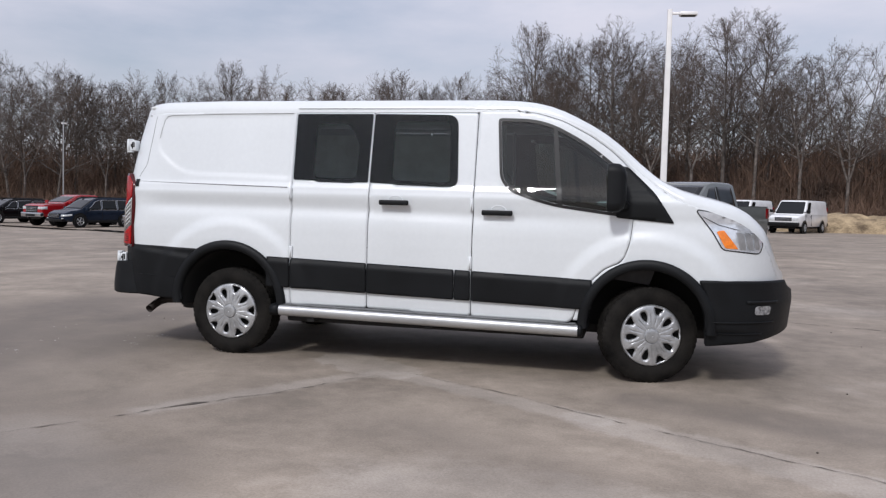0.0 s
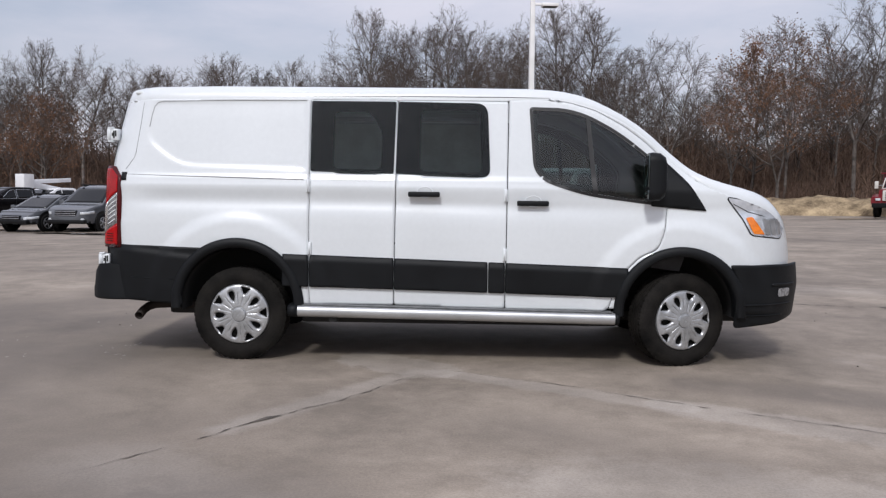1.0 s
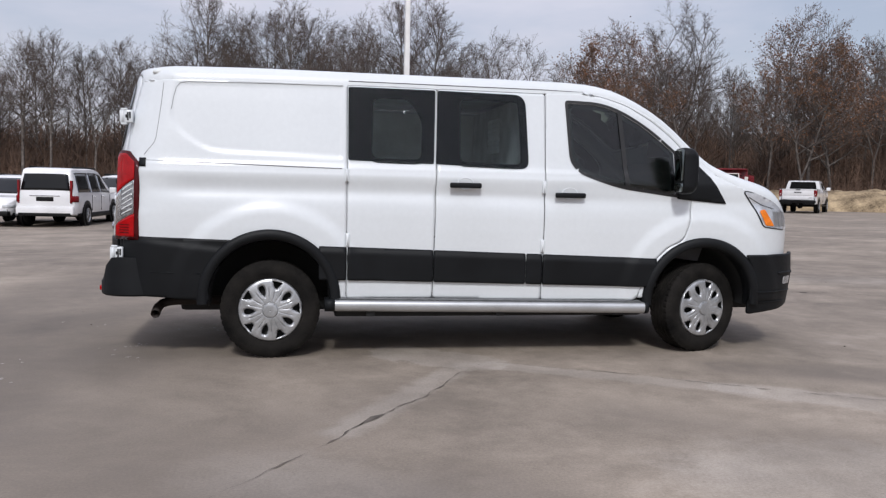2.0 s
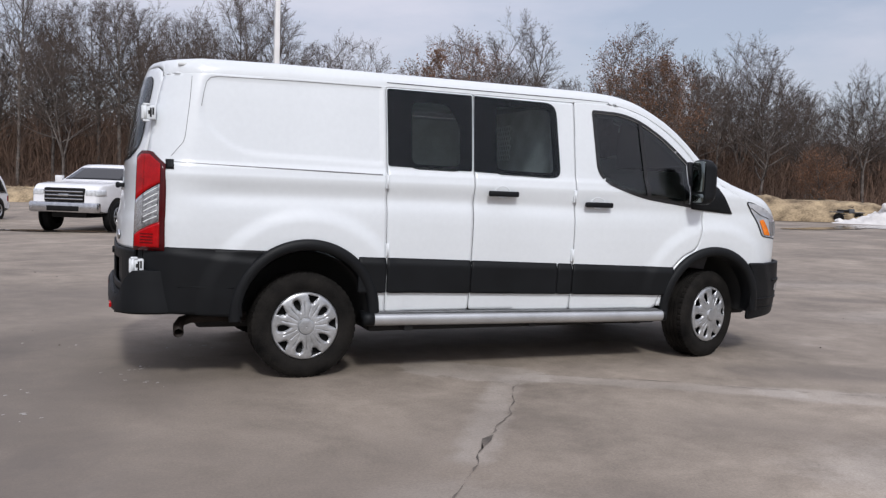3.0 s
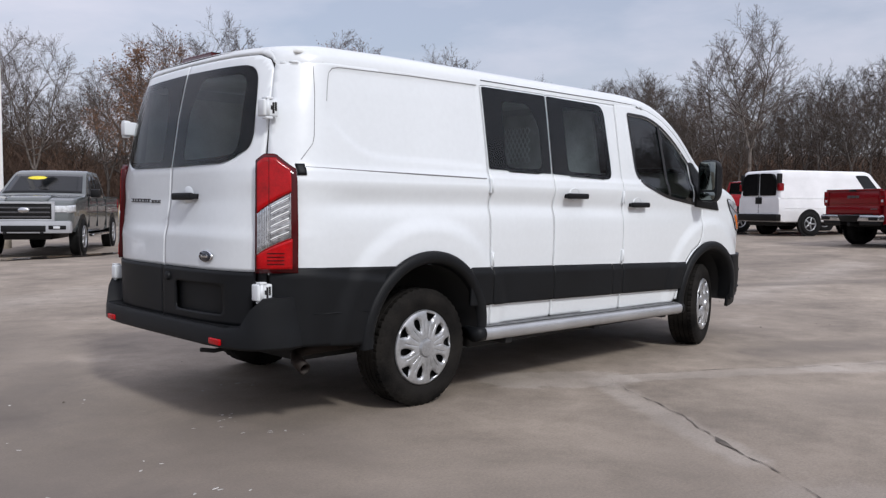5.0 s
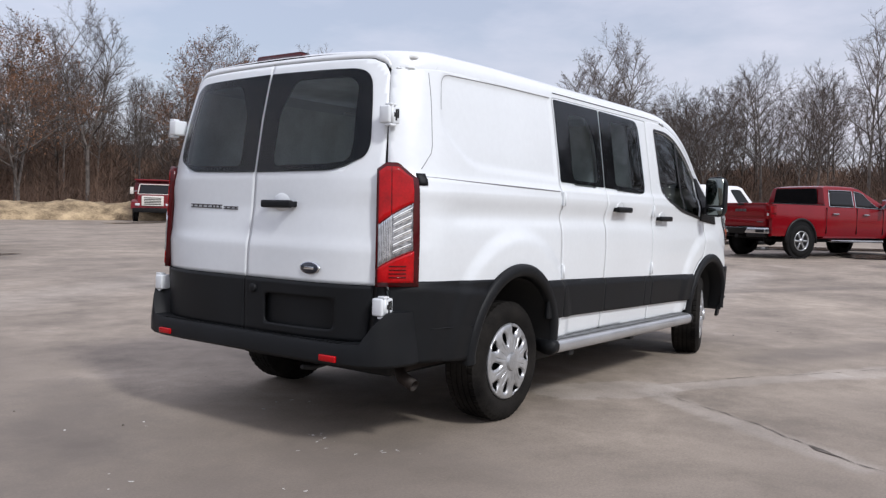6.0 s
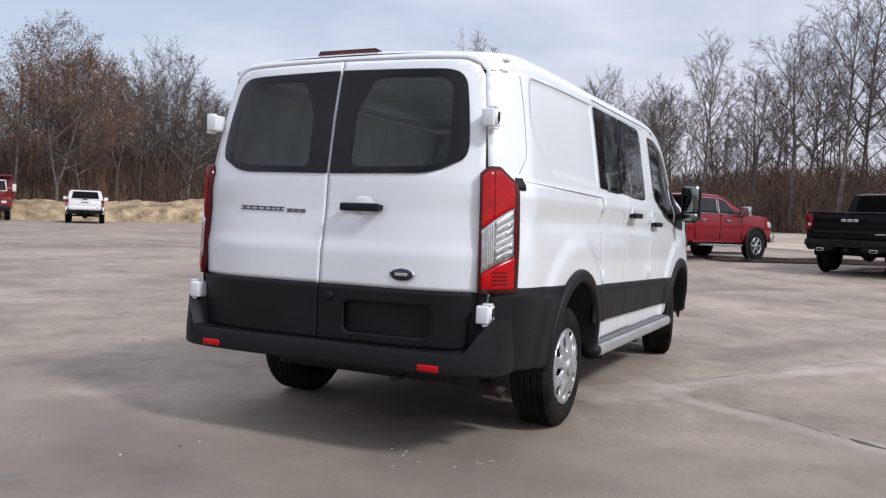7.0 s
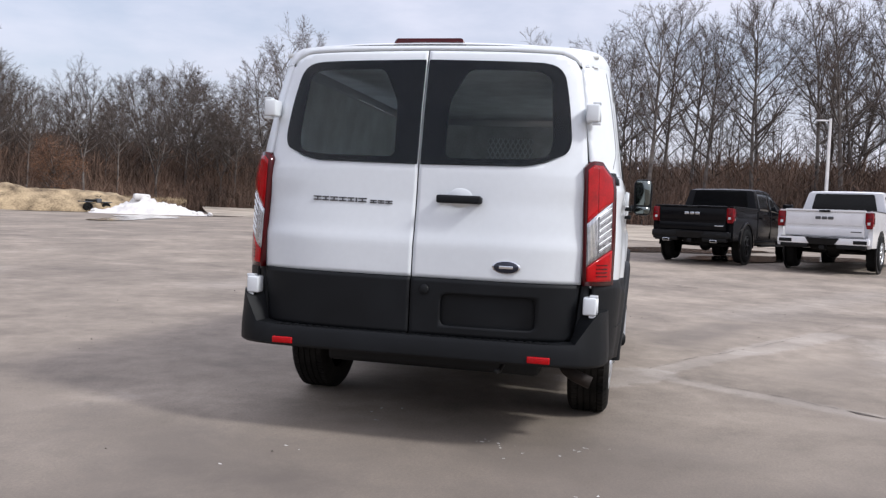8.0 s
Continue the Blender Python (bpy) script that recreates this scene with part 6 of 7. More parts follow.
def dump_truck(at, heading):
    c = math.degrees(math.atan2(heading[1], heading[0]))
    car = thing("dump_truck", "old red tipper truck with white grille, parked by the earth bank", "truck", pose(at[0], at[1], ground_z(*at), 0, 0, c) @ Matrix.Diagonal((1.07, 1.07, 1.0, 1)))
    p = TRUCKRED
    lower_body(car, [(1.5, 0.92, 0.85, 1.75, 0.1), (2.6, 0.90, 0.85, 1.72, 0.14), (3.15, 0.84, 0.88, 1.66, 0.12)], p, "bonnet")
    lower_body(car, [(0.2, 1.05, 0.70, 1.72, 0.05), (1.5, 1.05, 0.70, 1.74, 0.08)], p, "cab_body")
    cab(car, (0.22, 1.62, 1.02, 1.70, 0.28, 1.28, 0.90, 2.45), p, ((0.25, 0.85),))
    for s in (-1, 1):
        lower_body(car, [(1.7, 0.34, 0.72, 1.30, 0.1), (2.5, 0.34, 0.72, 1.40, 0.14), (3.1, 0.30, 0.78, 1.24, 0.12)], p, "wing").matrix_basis = pose(0, s * 0.92, 0)
        slab(car, "headlamp", 3.06, 3.17, s * 0.72, s * 0.98, 1.0, 1.16, M_LAMP2, 0.03)
        slab(car, "door_mirror", 1.25, 1.35, s * 1.22, s * 1.42, 1.75, 2.20, PAINT["cream"], 0.02)
        slab(car, "mirror_arm", 1.28, 1.32, s * 0.95, s * 1.25, 1.92, 1.96, M_CHROME2, 0.005)
    for y0, y1, z0, z1 in ((-0.93, 0.93, 1.72, 1.78), (-0.88, 0.88, 2.36, 2.42)):
        part("screen_trim", boxed(1.28 + (2.45 - z1) * 0.45, 1.36 + (2.45 - z1) * 0.45, y0, y1, z0, z1, 0.015), PAINT["cream"], car)
    for s in (-1, 1):
        part("screen_trim", tube(bmesh.new(), [(1.63, s * 0.95, 1.74), (1.32, s * 0.86, 2.40)], 0.035, 6), PAINT["cream"], car)
    g = slab(car, "grille", 3.10, 3.22, -0.62, 0.62, 1.0, 1.64, PAINT["cream"], 0.03)
    for k in range(5):
        slab(g, "grille_bar", 3.20, 3.235, -0.48, 0.48, 1.08 + 0.10 * k, 1.13 + 0.10 * k, M_BLACK2, 0.008)
    slab(car, "front_bumper", 3.15, 3.35, -1.12, 1.12, 0.58, 0.86, M_BLACK2, 0.03)
    slab(car, "tipper_floor", -3.0, 0.05, -1.18, 1.18, 1.15, 1.30, p, 0.02)
    for s in (-1, 1):
        slab(car, "tipper_side", -3.0, 0.05, s * 1.12, s * 1.22, 1.25, 2.35, p, 0.02)
        for k in range(5):
            slab(car, "side_rib", -2.9 + 0.68 * k, -2.82 + 0.68 * k, s * 1.21, s * 1.27, 1.25, 2.35, p, 0.01)
    slab(car, "headboard", -0.08, 0.08, -1.22, 1.22, 1.25, 2.72, p, 0.02)
    slab(car, "cab_guard", -0.05, 0.75, -1.22, 1.22, 2.66, 2.75, p, 0.02)
    slab(car, "tailboard", -3.06, -2.98, -1.15, 1.15, 1.25, 2.30, p, 0.02)
    slab(car, "chassis", -3.0, 3.1, -0.45, 0.45, 0.62, 0.95, M_BLACK2, 0.02)
    wheel_set(car, (-1.6, 2.35), 1.12, 0.50, 0.30, M_BLACK2, 6)
    return car


LOOKS = [
    ("pickup", "red pickup truck with crew cab, chrome bumper, parked in a row", (-32.6, 38.0), (-0.30, -0.95), "red", {}),
    ("suv", "dark navy estate car parked in a row", (-29.6, 35.6), (-0.35, -0.94), "navy", dict(length=4.9, height=1.74)),
    ("suv", "black estate car parked in a row", (-38.6, 39.5), (-0.35, -0.94), "black", dict(length=4.7, height=1.6)),
    ("pickup", "black pickup truck with crew cab, parked in a row", (-22.6, 33.6), (-0.39, -0.92), "black", dict(chrome=True)),
    ("suv", "dark grey hatchback parked in a row", (-17.2, 27.6), (-0.30, -0.95), "grey", dict(length=4.6, height=1.52)),
    ("suv", "grey luxury estate car with bright grille", (-15.2, 27.6), (-0.13, -0.99), "grey", dict(length=5.1, height=1.88)),
    ("suv", "white estate car with dark glass", (-10.9, 24.2), (-0.12, -1), "white", dict(length=4.9, height=1.68)),
    ("suv", "white tall estate car seen with dark rear glass", (-8.9, 23.4), (0.06, 1), "white", dict(length=5.2, height=1.89, boxy=0.16)),
    ("suv", "white estate car beside a tall white one", (-7.9, 27.4), (-0.35, -0.94), "white", dict(length=4.9, height=1.72)),
    ("pickup", "white pickup truck among white vans", (-0.4, 52.8), (-0.47, -0.88), "white", {}),
    ("pickup", "white service truck carrying a folded lift boom", (-24.1, 41.3), (-0.35, -0.94), "white", {}),
    ("pickup", "silver-white pickup truck with crew cab and chrome bumper", (-2.5, 21.5), (-0.46, -0.89), "white", dict(m_scale=1.03)),
    ("pickup", "grey heavy pickup truck with silver bumper and yellow windscreen sticker", (2.95, 18.5), (-0.52, -0.85), "olive", dict(m_scale=1.06, sticker=True, tall=0.11, hdbumper=PAINT["silver"])),
    ("pickup", "white pickup truck parked by the earth bank", (28.8, 38.2), (0.66, 0.75), "white", dict(trim=M_BLACK2, crew=False)),
    ("pickup", "bright red pickup truck with chrome bumper", (25.7, 9.8), (0.90, -0.42), "red", {}),
    ("pickup", "deep red heavy pickup truck with chrome window trim", (19.0, 1.8), (0.88, -0.47), "maroon", dict(chrome=True, flare=M_BLACK2, handle=M_CHROME2)),
    ("pickup", "black pickup truck with black wheels", (17.1, -3.7), (0.91, -0.41), "black", dict(trim=M_BLACK2, dark_rim=True, flare=PAINT["black"])),
    ("pickup", "white pickup truck with white bumper", (16.1, -6.5), (0.91, -0.41), "white", dict(trim=PAINT["white"])),
]
for kind, label, at, heading, colour, more in LOOKS:
    (pickup if kind == "pickup" else suv)(label, at, heading, colour, **more)
for at in ((2.7, 52.2), (5.6, 51.6), (8.3, 50.9), (11.5, 50.0)):
    cargo_van("white cargo van parked nose out", at, (-0.47, -0.88))
cargo_van("white cargo van with dark rear windows", (23.8, 6.7), (0.90, -0.42), "parked vehicles")
dump_truck((27.6, 45.2), (-0.61, -0.79))

# ---- woods ----
M_BARK = material("bark", (0.078, 0.063, 0.054), 0.95, 0, 0.35, 3, 40, 0.5, each=0.25, color2=(0.19, 0.165, 0.148))
M_TWIG = material("twigs", (0.088, 0.068, 0.057), 0.95, 0, 0.25, 1.0, 12, 0, each=0.25)
M_LEAF = material("dead_leaves", (0.155, 0.078, 0.042), 0.9, 0, 0.4, 1.5, 20, 0, each=0.2)
M_BRUSH = material("brush", (0.108, 0.066, 0.045), 0.95, 0, 0.45, 0.25, 3)
M_LITTER = material("leaf_litter", (0.082, 0.054, 0.037), 1.0, 0, 0.35, 0.8, 12, 0.6)


class Cones:
    """Collects tapered bars with few sides, and turns them into one mesh."""
    def __init__(self):
        self.v, self.f = [], []

    def bar(self, p0, p1, r0, r1, sides):
        d = (p1 - p0)
        if d.length < 1e-5:
            return
        d = d.normalized()
        a = d.cross(Vector((0.31, 0.84, 0.44))).normalized()
        b = d.cross(a)
        base = len(self.v)
        ring = [(math.cos(2 * math.pi * k / sides), math.sin(2 * math.pi * k / sides)) for k in range(sides)]
        for c, s in ring:
            self.v.append(tuple(p0 + r0 * (c * a + s * b)))
        if r1 <= 0.0:
            self.v.append(tuple(p1))
            for k in range(sides):
                self.f.append((base + k, base + (k + 1) % sides, base + sides))
        else:
            for c, s in ring:
                self.v.append(tuple(p1 + r1 * (c * a + s * b)))
            for k in range(sides):
                j = (k + 1) % sides
                self.f.append((base + k, base + j, base + sides + j, base + sides + k))

    def twig(self, p0, p1, r, rnd):
        """A fine tapering sliver, one face."""
        a = (p1 - p0).cross(Vector((rnd.uniform(-1, 1), rnd.uniform(-1, 1), rnd.uniform(-0.3, 0.3))))
        if a.length < 1e-6:
            return
        a = a.normalized() * r
        i = len(self.v)
        self.v += [tuple(p0 - a), tuple(p0 + a), tuple(p1)]
        self.f.append((i, i + 1, i + 2))

    def mesh(self, name, mat):
        me = bpy.data.meshes.new(name)
        me.from_pydata(self.v, [], self.f)
        me.materials.append(mat)
        me.shade_smooth()
        return me


def away(d, angle, rnd):
    """A direction turned from d by about that angle."""
    a = d.cross(Vector((rnd.uniform(-1, 1), rnd.uniform(-1, 1), rnd.uniform(-1, 1)))).normalized()
    return (d * math.cos(angle) + a * math.sin(angle)).normalized()


def make_tree(seed, height, spread, low, leaves=False, light=False, wide=1.0, limbs=0, forks=1):
    """The meshes of a bare tree: a trunk with limbs that sweep upwards, and a crown of branches and fine twigs."""
    rnd = random.Random(seed)
    trunk, crown, tips = Cones(), Cones(), []
    limbs = limbs or (13 if light else 26)
    r_base = height * rnd.uniform(0.0085, 0.0115)
    wide_r, mid_z, tall_r = spread * height * 0.72, (0.52 + 0.30 * low) * height, (0.49 - 0.30 * low) * height
    up = Vector((0, 0, 1))

    def reach(p):
        """1 on the rounded outline of the crown, less within."""
        return math.sqrt((p.x * p.x + p.y * p.y) / wide_r ** 2 + ((p.z - mid_z) / tall_r) ** 2)

    def twigs(p0, p1, d, length, count):
        """Fine shoots that fan out along a branch."""
        for k in range(count):
            u = (k + rnd.random()) / count
            c0 = p0.lerp(p1, u)
            cd = (away(d, radians(rnd.uniform(20, 58)), rnd) + 0.10 * up).normalized()
            cl = length * rnd.uniform(0.5, 1.0) * (1.15 - 0.5 * u)
            c1 = c0 + cd * cl
            crown.twig(c0, c1, 0.018 if light else 0.010, rnd)
            tips.append(c1)
            for _ in range(1 if light else 4):
                e0 = c0.lerp(c1, rnd.uniform(0.2, 0.9))
                ed = (away(cd, radians(rnd.uniform(18, 42)), rnd) + 0.12 * up).normalized()
                crown.twig(e0, e0 + ed * cl * rnd.uniform(0.35, 0.6), 0.013 if light else 0.0075, rnd)

    def branch(p, d, length, r, level):
        """One curved limb and all that grows from it."""
        steps = 5 if level == 0 else 3
        store = trunk if level == 0 else crown
        pts, dirs = [p], [d]
        for k in range(steps):
            d = (d + Vector((rnd.gauss(0, 0.09), rnd.gauss(0, 0.09), rnd.gauss(0, 0.05))) + (0.075 if level == 0 else 0.05) * up).normalized()
            pts.append(pts[-1] + d * length / steps)
            dirs.append(d)
        for k in range(steps):
            a, b = 1 - 0.86 * k / steps, 1 - 0.86 * (k + 1) / steps
            store.bar(pts[k], pts[k + 1], r * a, r * b, 4 if level == 0 else 3)
        if level == 0:
            count = 5 if light else 8
            for k in range(count):
                u = 0.22 + 0.76 * (k + rnd.random()) / count
                i = min(int(u * steps), steps - 1)
                q = pts[i].lerp(pts[i + 1], u * steps - i)
                bd = away(dirs[i + 1], radians(rnd.uniform(30, 62)), rnd)
                bl = length * rnd.uniform(0.30, 0.48) * (1.25 - 0.6 * u)
                while bl > 0.25 * length and reach(q + bd * bl) > 1.06:
                    bl *= 0.8
                branch(q, (bd + 0.10 * up).normalized(), bl, max(r * (1 - 0.8 * u) * 0.6, 0.012), 1)
            twigs(pts[-2], pts[-1], d, 0.26 * length, 4)
        else:
            for k in range(steps):
                twigs(pts[k], pts[k + 1], dirs[k + 1], length * 0.46, 2 if light else 4)

    def stem(p, d, length, r, share, first):
        """A leader, and the limbs round it."""
        n = 8
        pts = [p]
        for k in range(n):
            d = (d + Vector((rnd.gauss(0, 0.035), rnd.gauss(0, 0.035), 0.06))).normalized()
            pts.append(pts[-1] + d * length / n)
        for k in range(n):
            trunk.bar(pts[k], pts[k + 1], r * (1 - 0.90 * (k / n) ** 1.1), r * (1 - 0.90 * ((k + 1) / n) ** 1.1), 6)
        turn = rnd.uniform(0, 6.28)
        for i in range(share):
            t = first + (0.98 - first) * (i + rnd.random()) / share
            k = min(int(t * n), n - 1)
            base = pts[k].lerp(pts[k + 1], t * n - k)
            v = (t - first) / (1 - first)
            ang = radians(rnd.uniform(52, 76) * (1 - v) + rnd.uniform(20, 42) * v) * wide
            turn += 2.4 + rnd.uniform(-0.5, 0.5)
            bd = Vector((math.cos(turn) * math.sin(ang), math.sin(turn) * math.sin(ang), math.cos(ang)))
            span, limit = 0.07 * height, rnd.uniform(0.78, 1.0)
            while span < 0.5 * height and reach(base + (bd + 0.25 * up).normalized() * span) < limit:
                span += 0.02 * height
            branch(base, bd, span, r * (1 - 0.9 * t) * 0.55 + 0.02, 0)

    if forks == 1:
        stem(Vector((0, 0, -0.3)), up, 0.93 * height, r_base, limbs, low)
    else:
        fork = max(low - 0.04, 0.16) * height
        trunk.bar(Vector((0, 0, -0.3)), Vector((0, 0, 0.5 * fork)), r_base * 1.12, r_base, 6)
        trunk.bar(Vector((0, 0, 0.5 * fork)), Vector((0, 0, fork)), r_base, r_base * 0.94, 6)
        turn = rnd.uniform(0, 6.28)
        for k in range(forks):
            a, lean = turn + 2 * math.pi * k / forks, radians(rnd.uniform(12, 24)) * wide
            d = Vector((math.cos(a) * math.sin(lean), math.sin(a) * math.sin(lean), math.cos(lean)))
            stem(Vector((0, 0, fork - 0.1)), d, (0.93 * height - fork) * rnd.uniform(0.84, 1.0), r_base * 0.68, limbs // forks + 2, 0.12)
    leafy = None
    if leaves:
        lv, lf = [], []
        for c in tips:
            if c.z > height * rnd.uniform(0.62, 0.98):
                continue
            for _ in range(5):
                o = c + Vector((rnd.gauss(0, 0.30), rnd.gauss(0, 0.30), rnd.gauss(0, 0.28)))
                u = Vector((rnd.uniform(-1, 1), rnd.uniform(-1, 1), rnd.uniform(-1, 1))).normalized() * rnd.uniform(0.04, 0.08)
                w = away(u.normalized(), radians(90), rnd) * u.length * 0.7
                i = len(lv)
                lv += [tuple(o - u), tuple(o + w), tuple(o + u), tuple(o - w)]
                lf.append((i, i + 1, i + 2, i + 3))
        leafy = bpy.data.meshes.new("leaves")
        leafy.from_pydata(lv, [], lf)
        leafy.materials.append(M_LEAF)
    return trunk.mesh("trunk", M_BARK), crown.mesh("crown", M_TWIG), leafy


WOOD_EDGE = lerp_table([(-180, 120), (-60, 110), (-40, 64), (-25, 50), (-10, 50), (0, 55), (10, 66), (20, 78), (30, 78), (40, 70), (50, 66), (62, 66), (75, 70), (90, 78), (100, 90), (112, 98), (125, 100), (140, 100), (180, 120)])
WOOD_HEIGHT = lerp_table([(-180, 16), (-40, 16), (-16, 15), (-4, 15.5), (5, 14), (13, 13), (22, 13), (28, 13.5), (32, 14.5), (36, 13.5), (40, 12.5), (44, 12), (47, 16), (50, 15.5), (53, 12.5), (56, 13), (58.5, 10), (61, 15.5), (64, 16), (67, 13.5), (70, 11.5), (73, 15.5), (77, 17.5), (89, 20), (97, 20.5), (101.5, 20), (104, 16), (108, 16.5), (111, 18.5), (114, 16), (117, 18), (121, 15), (127, 17), (140, 17), (180, 16)])
KINDS = [make_tree(11, 16, 0.36, 0.36, forks=2), make_tree(12, 17, 0.32, 0.42, wide=0.85), make_tree(13, 15, 0.46, 0.28, wide=1.1, forks=3), make_tree(14, 17, 0.30, 0.44, wide=0.8), make_tree(15, 14, 0.46, 0.26, wide=1.1), make_tree(16, 16, 0.40, 0.36, forks=2)]
SLENDER = [make_tree(21, 17, 0.32, 0.36, wide=0.9, limbs=18), make_tree(22, 16, 0.36, 0.32, wide=0.95, limbs=20, forks=2), make_tree(23, 17, 0.28, 0.40, wide=0.85, limbs=17), make_tree(24, 18, 0.38, 0.38, wide=1.0, limbs=20)]
BASE_H = [16, 17, 15, 17, 14, 16]
FAR_KINDS = [make_tree(31 + k, 16, 0.36, 0.35, light=True) for k in range(3)]
OAKS = [make_tree(51, 13, 0.46, 0.14, True, forks=2), make_tree(52, 9, 0.50, 0.08, True)]


WOOD_HILL = lerp_table([(-180, 0.05), (-40, 0.03), (0, 0.04), (12, 0.09), (30, 0.12), (58, 0.12), (75, 0.06), (140, 0.07), (180, 0.05)])


def wood_z(x, y, beyond):
    """The floor of the wood climbs away from the lot."""
    az_w = math.degrees(math.atan2(y, x))
    return ground_z(x, y) + 0.032 * max(beyond, 0.0) + WOOD_HILL(az_w) * min(max(beyond - 10.0, 0.0), 75.0)


def plant(kind, x, y, scale, turn, label, group="bare trees at the edge of the lot", lean=0.0):
    trunk, crown, leafy = kind
    tree = new("tree", trunk)
    tree.matrix_basis = pose(x, y, wood_z(x, y, math.hypot(x, y) - WOOD_EDGE(math.degrees(math.atan2(y, x)))), 0, lean, turn) @ Matrix.Diagonal((scale, scale, scale, 1))
    tagged(tree, label, "tree", group)
    ob = new("crown", crown)
    ob.parent = tree
    if leafy:
        ob = new("dead_leaves", leafy)
        ob.parent = tree
    return tree


rnd = random.Random(5)
az_deg = -34.0
while az_deg < 134:
    e = WOOD_EDGE(az_deg)
    for row in range(3 if 8 < az_deg < 66 else 2):
        r = e + rnd.uniform(0, 5) + 7 * row
        a = radians(az_deg + rnd.uniform(-0.8, 0.8))
        k = rnd.randrange(len(KINDS))
        s = WOOD_HEIGHT(az_deg) / BASE_H[k] * rnd.uniform(0.72, 1.12)
        kind = SLENDER[k % 4] if az_deg < 18 else KINDS[k]
        if az_deg < 18:
            s = WOOD_HEIGHT(az_deg) / 16.5 * rnd.uniform(0.85, 1.14)
        plant(kind, r * math.cos(a), r * math.sin(a), s, rnd.uniform(0, 360), "bare grey-brown leafless tree in the wood", lean=rnd.uniform(-3, 3))
    az_deg += rnd.uniform(1.7, 3.3) * 70 / e


def scatter_far(count):
    """The depth of the wood: many light bare trees as one mass."""
    rnd = random.Random(9)
    src = []
    for trunk, crown, _ in FAR_KINDS:
        vs, fs, n = [], [], 0
        for me in (trunk, crown):
            v = np.empty(len(me.vertices) * 3)
            me.vertices.foreach_get("co", v)
            me.calc_loop_triangles()
            f = np.empty(len(me.loop_triangles) * 3, int)
            me.loop_triangles.foreach_get("vertices", f)
            vs.append(v.reshape(-1, 3))
            fs.append(f + n)
            n += len(me.vertices)
        src.append((np.concatenate(vs), np.concatenate(fs)))
    allv, allf, base = [], [], 0
    for i in range(count):
        az_deg = rnd.uniform(-40, 140) if i < count * 0.72 else rnd.uniform(18, 60) if i < count * 0.88 else rnd.uniform(140, 320)
        az_w = az_deg if az_deg < 180 else az_deg - 360
        back = 6 + 45 * rnd.random()
        r = WOOD_EDGE(az_w) + back
        a, t = radians(az_deg), rnd.uniform(0, 6.283)
        s = WOOD_HEIGHT(az_w) / 16 * rnd.uniform(0.66, 0.96) * (1 - 1.6 * WOOD_HILL(az_w))
        c, sn = math.cos(t) * s, math.sin(t) * s
        rot = np.array(((c, -sn, 0), (sn, c, 0), (0, 0, s)))
        x, y = r * math.cos(a), r * math.sin(a)
        v, f = src[rnd.randrange(len(src))]
        allv.append(v @ rot.T + (x, y, wood_z(x, y, back)))
        allf.append(f + base)
        base += len(v)
    v, f = np.concatenate(allv), np.concatenate(allf)
    me = bpy.data.meshes.new("far_wood")
    me.vertices.add(len(v))
    me.vertices.foreach_set("co", v.ravel())
    me.loops.add(len(f))
    me.loops.foreach_set("vertex_index", f)
    me.polygons.add(len(f) // 3)
    me.polygons.foreach_set("loop_start", np.arange(0, len(f), 3))
    me.update(calc_edges=True)
    me.materials.append(M_TWIG)
    return tagged(new("far_wood", me), "depth of bare leafless woodland behind the lot", "wood", kind="stuff")


def undergrowth():
    """Saplings and thicket along the foot of the wood, and the crowded stems behind."""
    rnd = random.Random(21)
    c = Cones()
    for i in range(95000):
        az_deg = rnd.uniform(-38, 138) if i % 10 else rnd.uniform(138, 322)
        az_w = az_deg if az_deg < 180 else az_deg - 360
        layer = i % 5
        back = (rnd.random() ** 1.2 * 16, rnd.random() * 22, 5 + 30 * rnd.random(), 8 + 34 * rnd.random(), 4 + 40 * rnd.random())[layer]
        r = WOOD_EDGE(az_w) - 2 + back
        a = radians(az_deg)
        x, y = r * math.cos(a), r * math.sin(a)
        lump = noise.noise(Vector((x * 0.07, y * 0.07, 8.0)))
        if layer < 2:
            h, w = rnd.uniform(1.0, 3.4) * (1 + 0.5 * noise.noise(Vector((x * 0.12, y * 0.12, 3.0)))), rnd.uniform(0.02, 0.05)
        else:
            h, w = rnd.uniform(3.0, 8.2) * WOOD_HEIGHT(az_w) / 18 * (1 + 0.35 * lump), rnd.uniform(0.022, 0.045) + 0.0013 * back
            if -40 < az_w < 18:
                h *= 0.92
        p = Vector((x, y, wood_z(x, y, back - 2) - 0.1))
        d = Vector((rnd.gauss(0, 0.13), rnd.gauss(0, 0.13), 1)).normalized()
        c.bar(p, p + d * h, w, 0.0, 3)
        for _ in range(3):
            q = p + d * h * rnd.uniform(0.2, 0.85)
            c.twig(q, q + away(d, radians(rnd.uniform(20, 55)), rnd) * h * rnd.uniform(0.2, 0.42), w * 0.9, rnd)
    return tagged(new("undergrowth", c.mesh("undergrowth", M_BRUSH)), "brown thicket of bare saplings and brush", "undergrowth", kind="stuff")


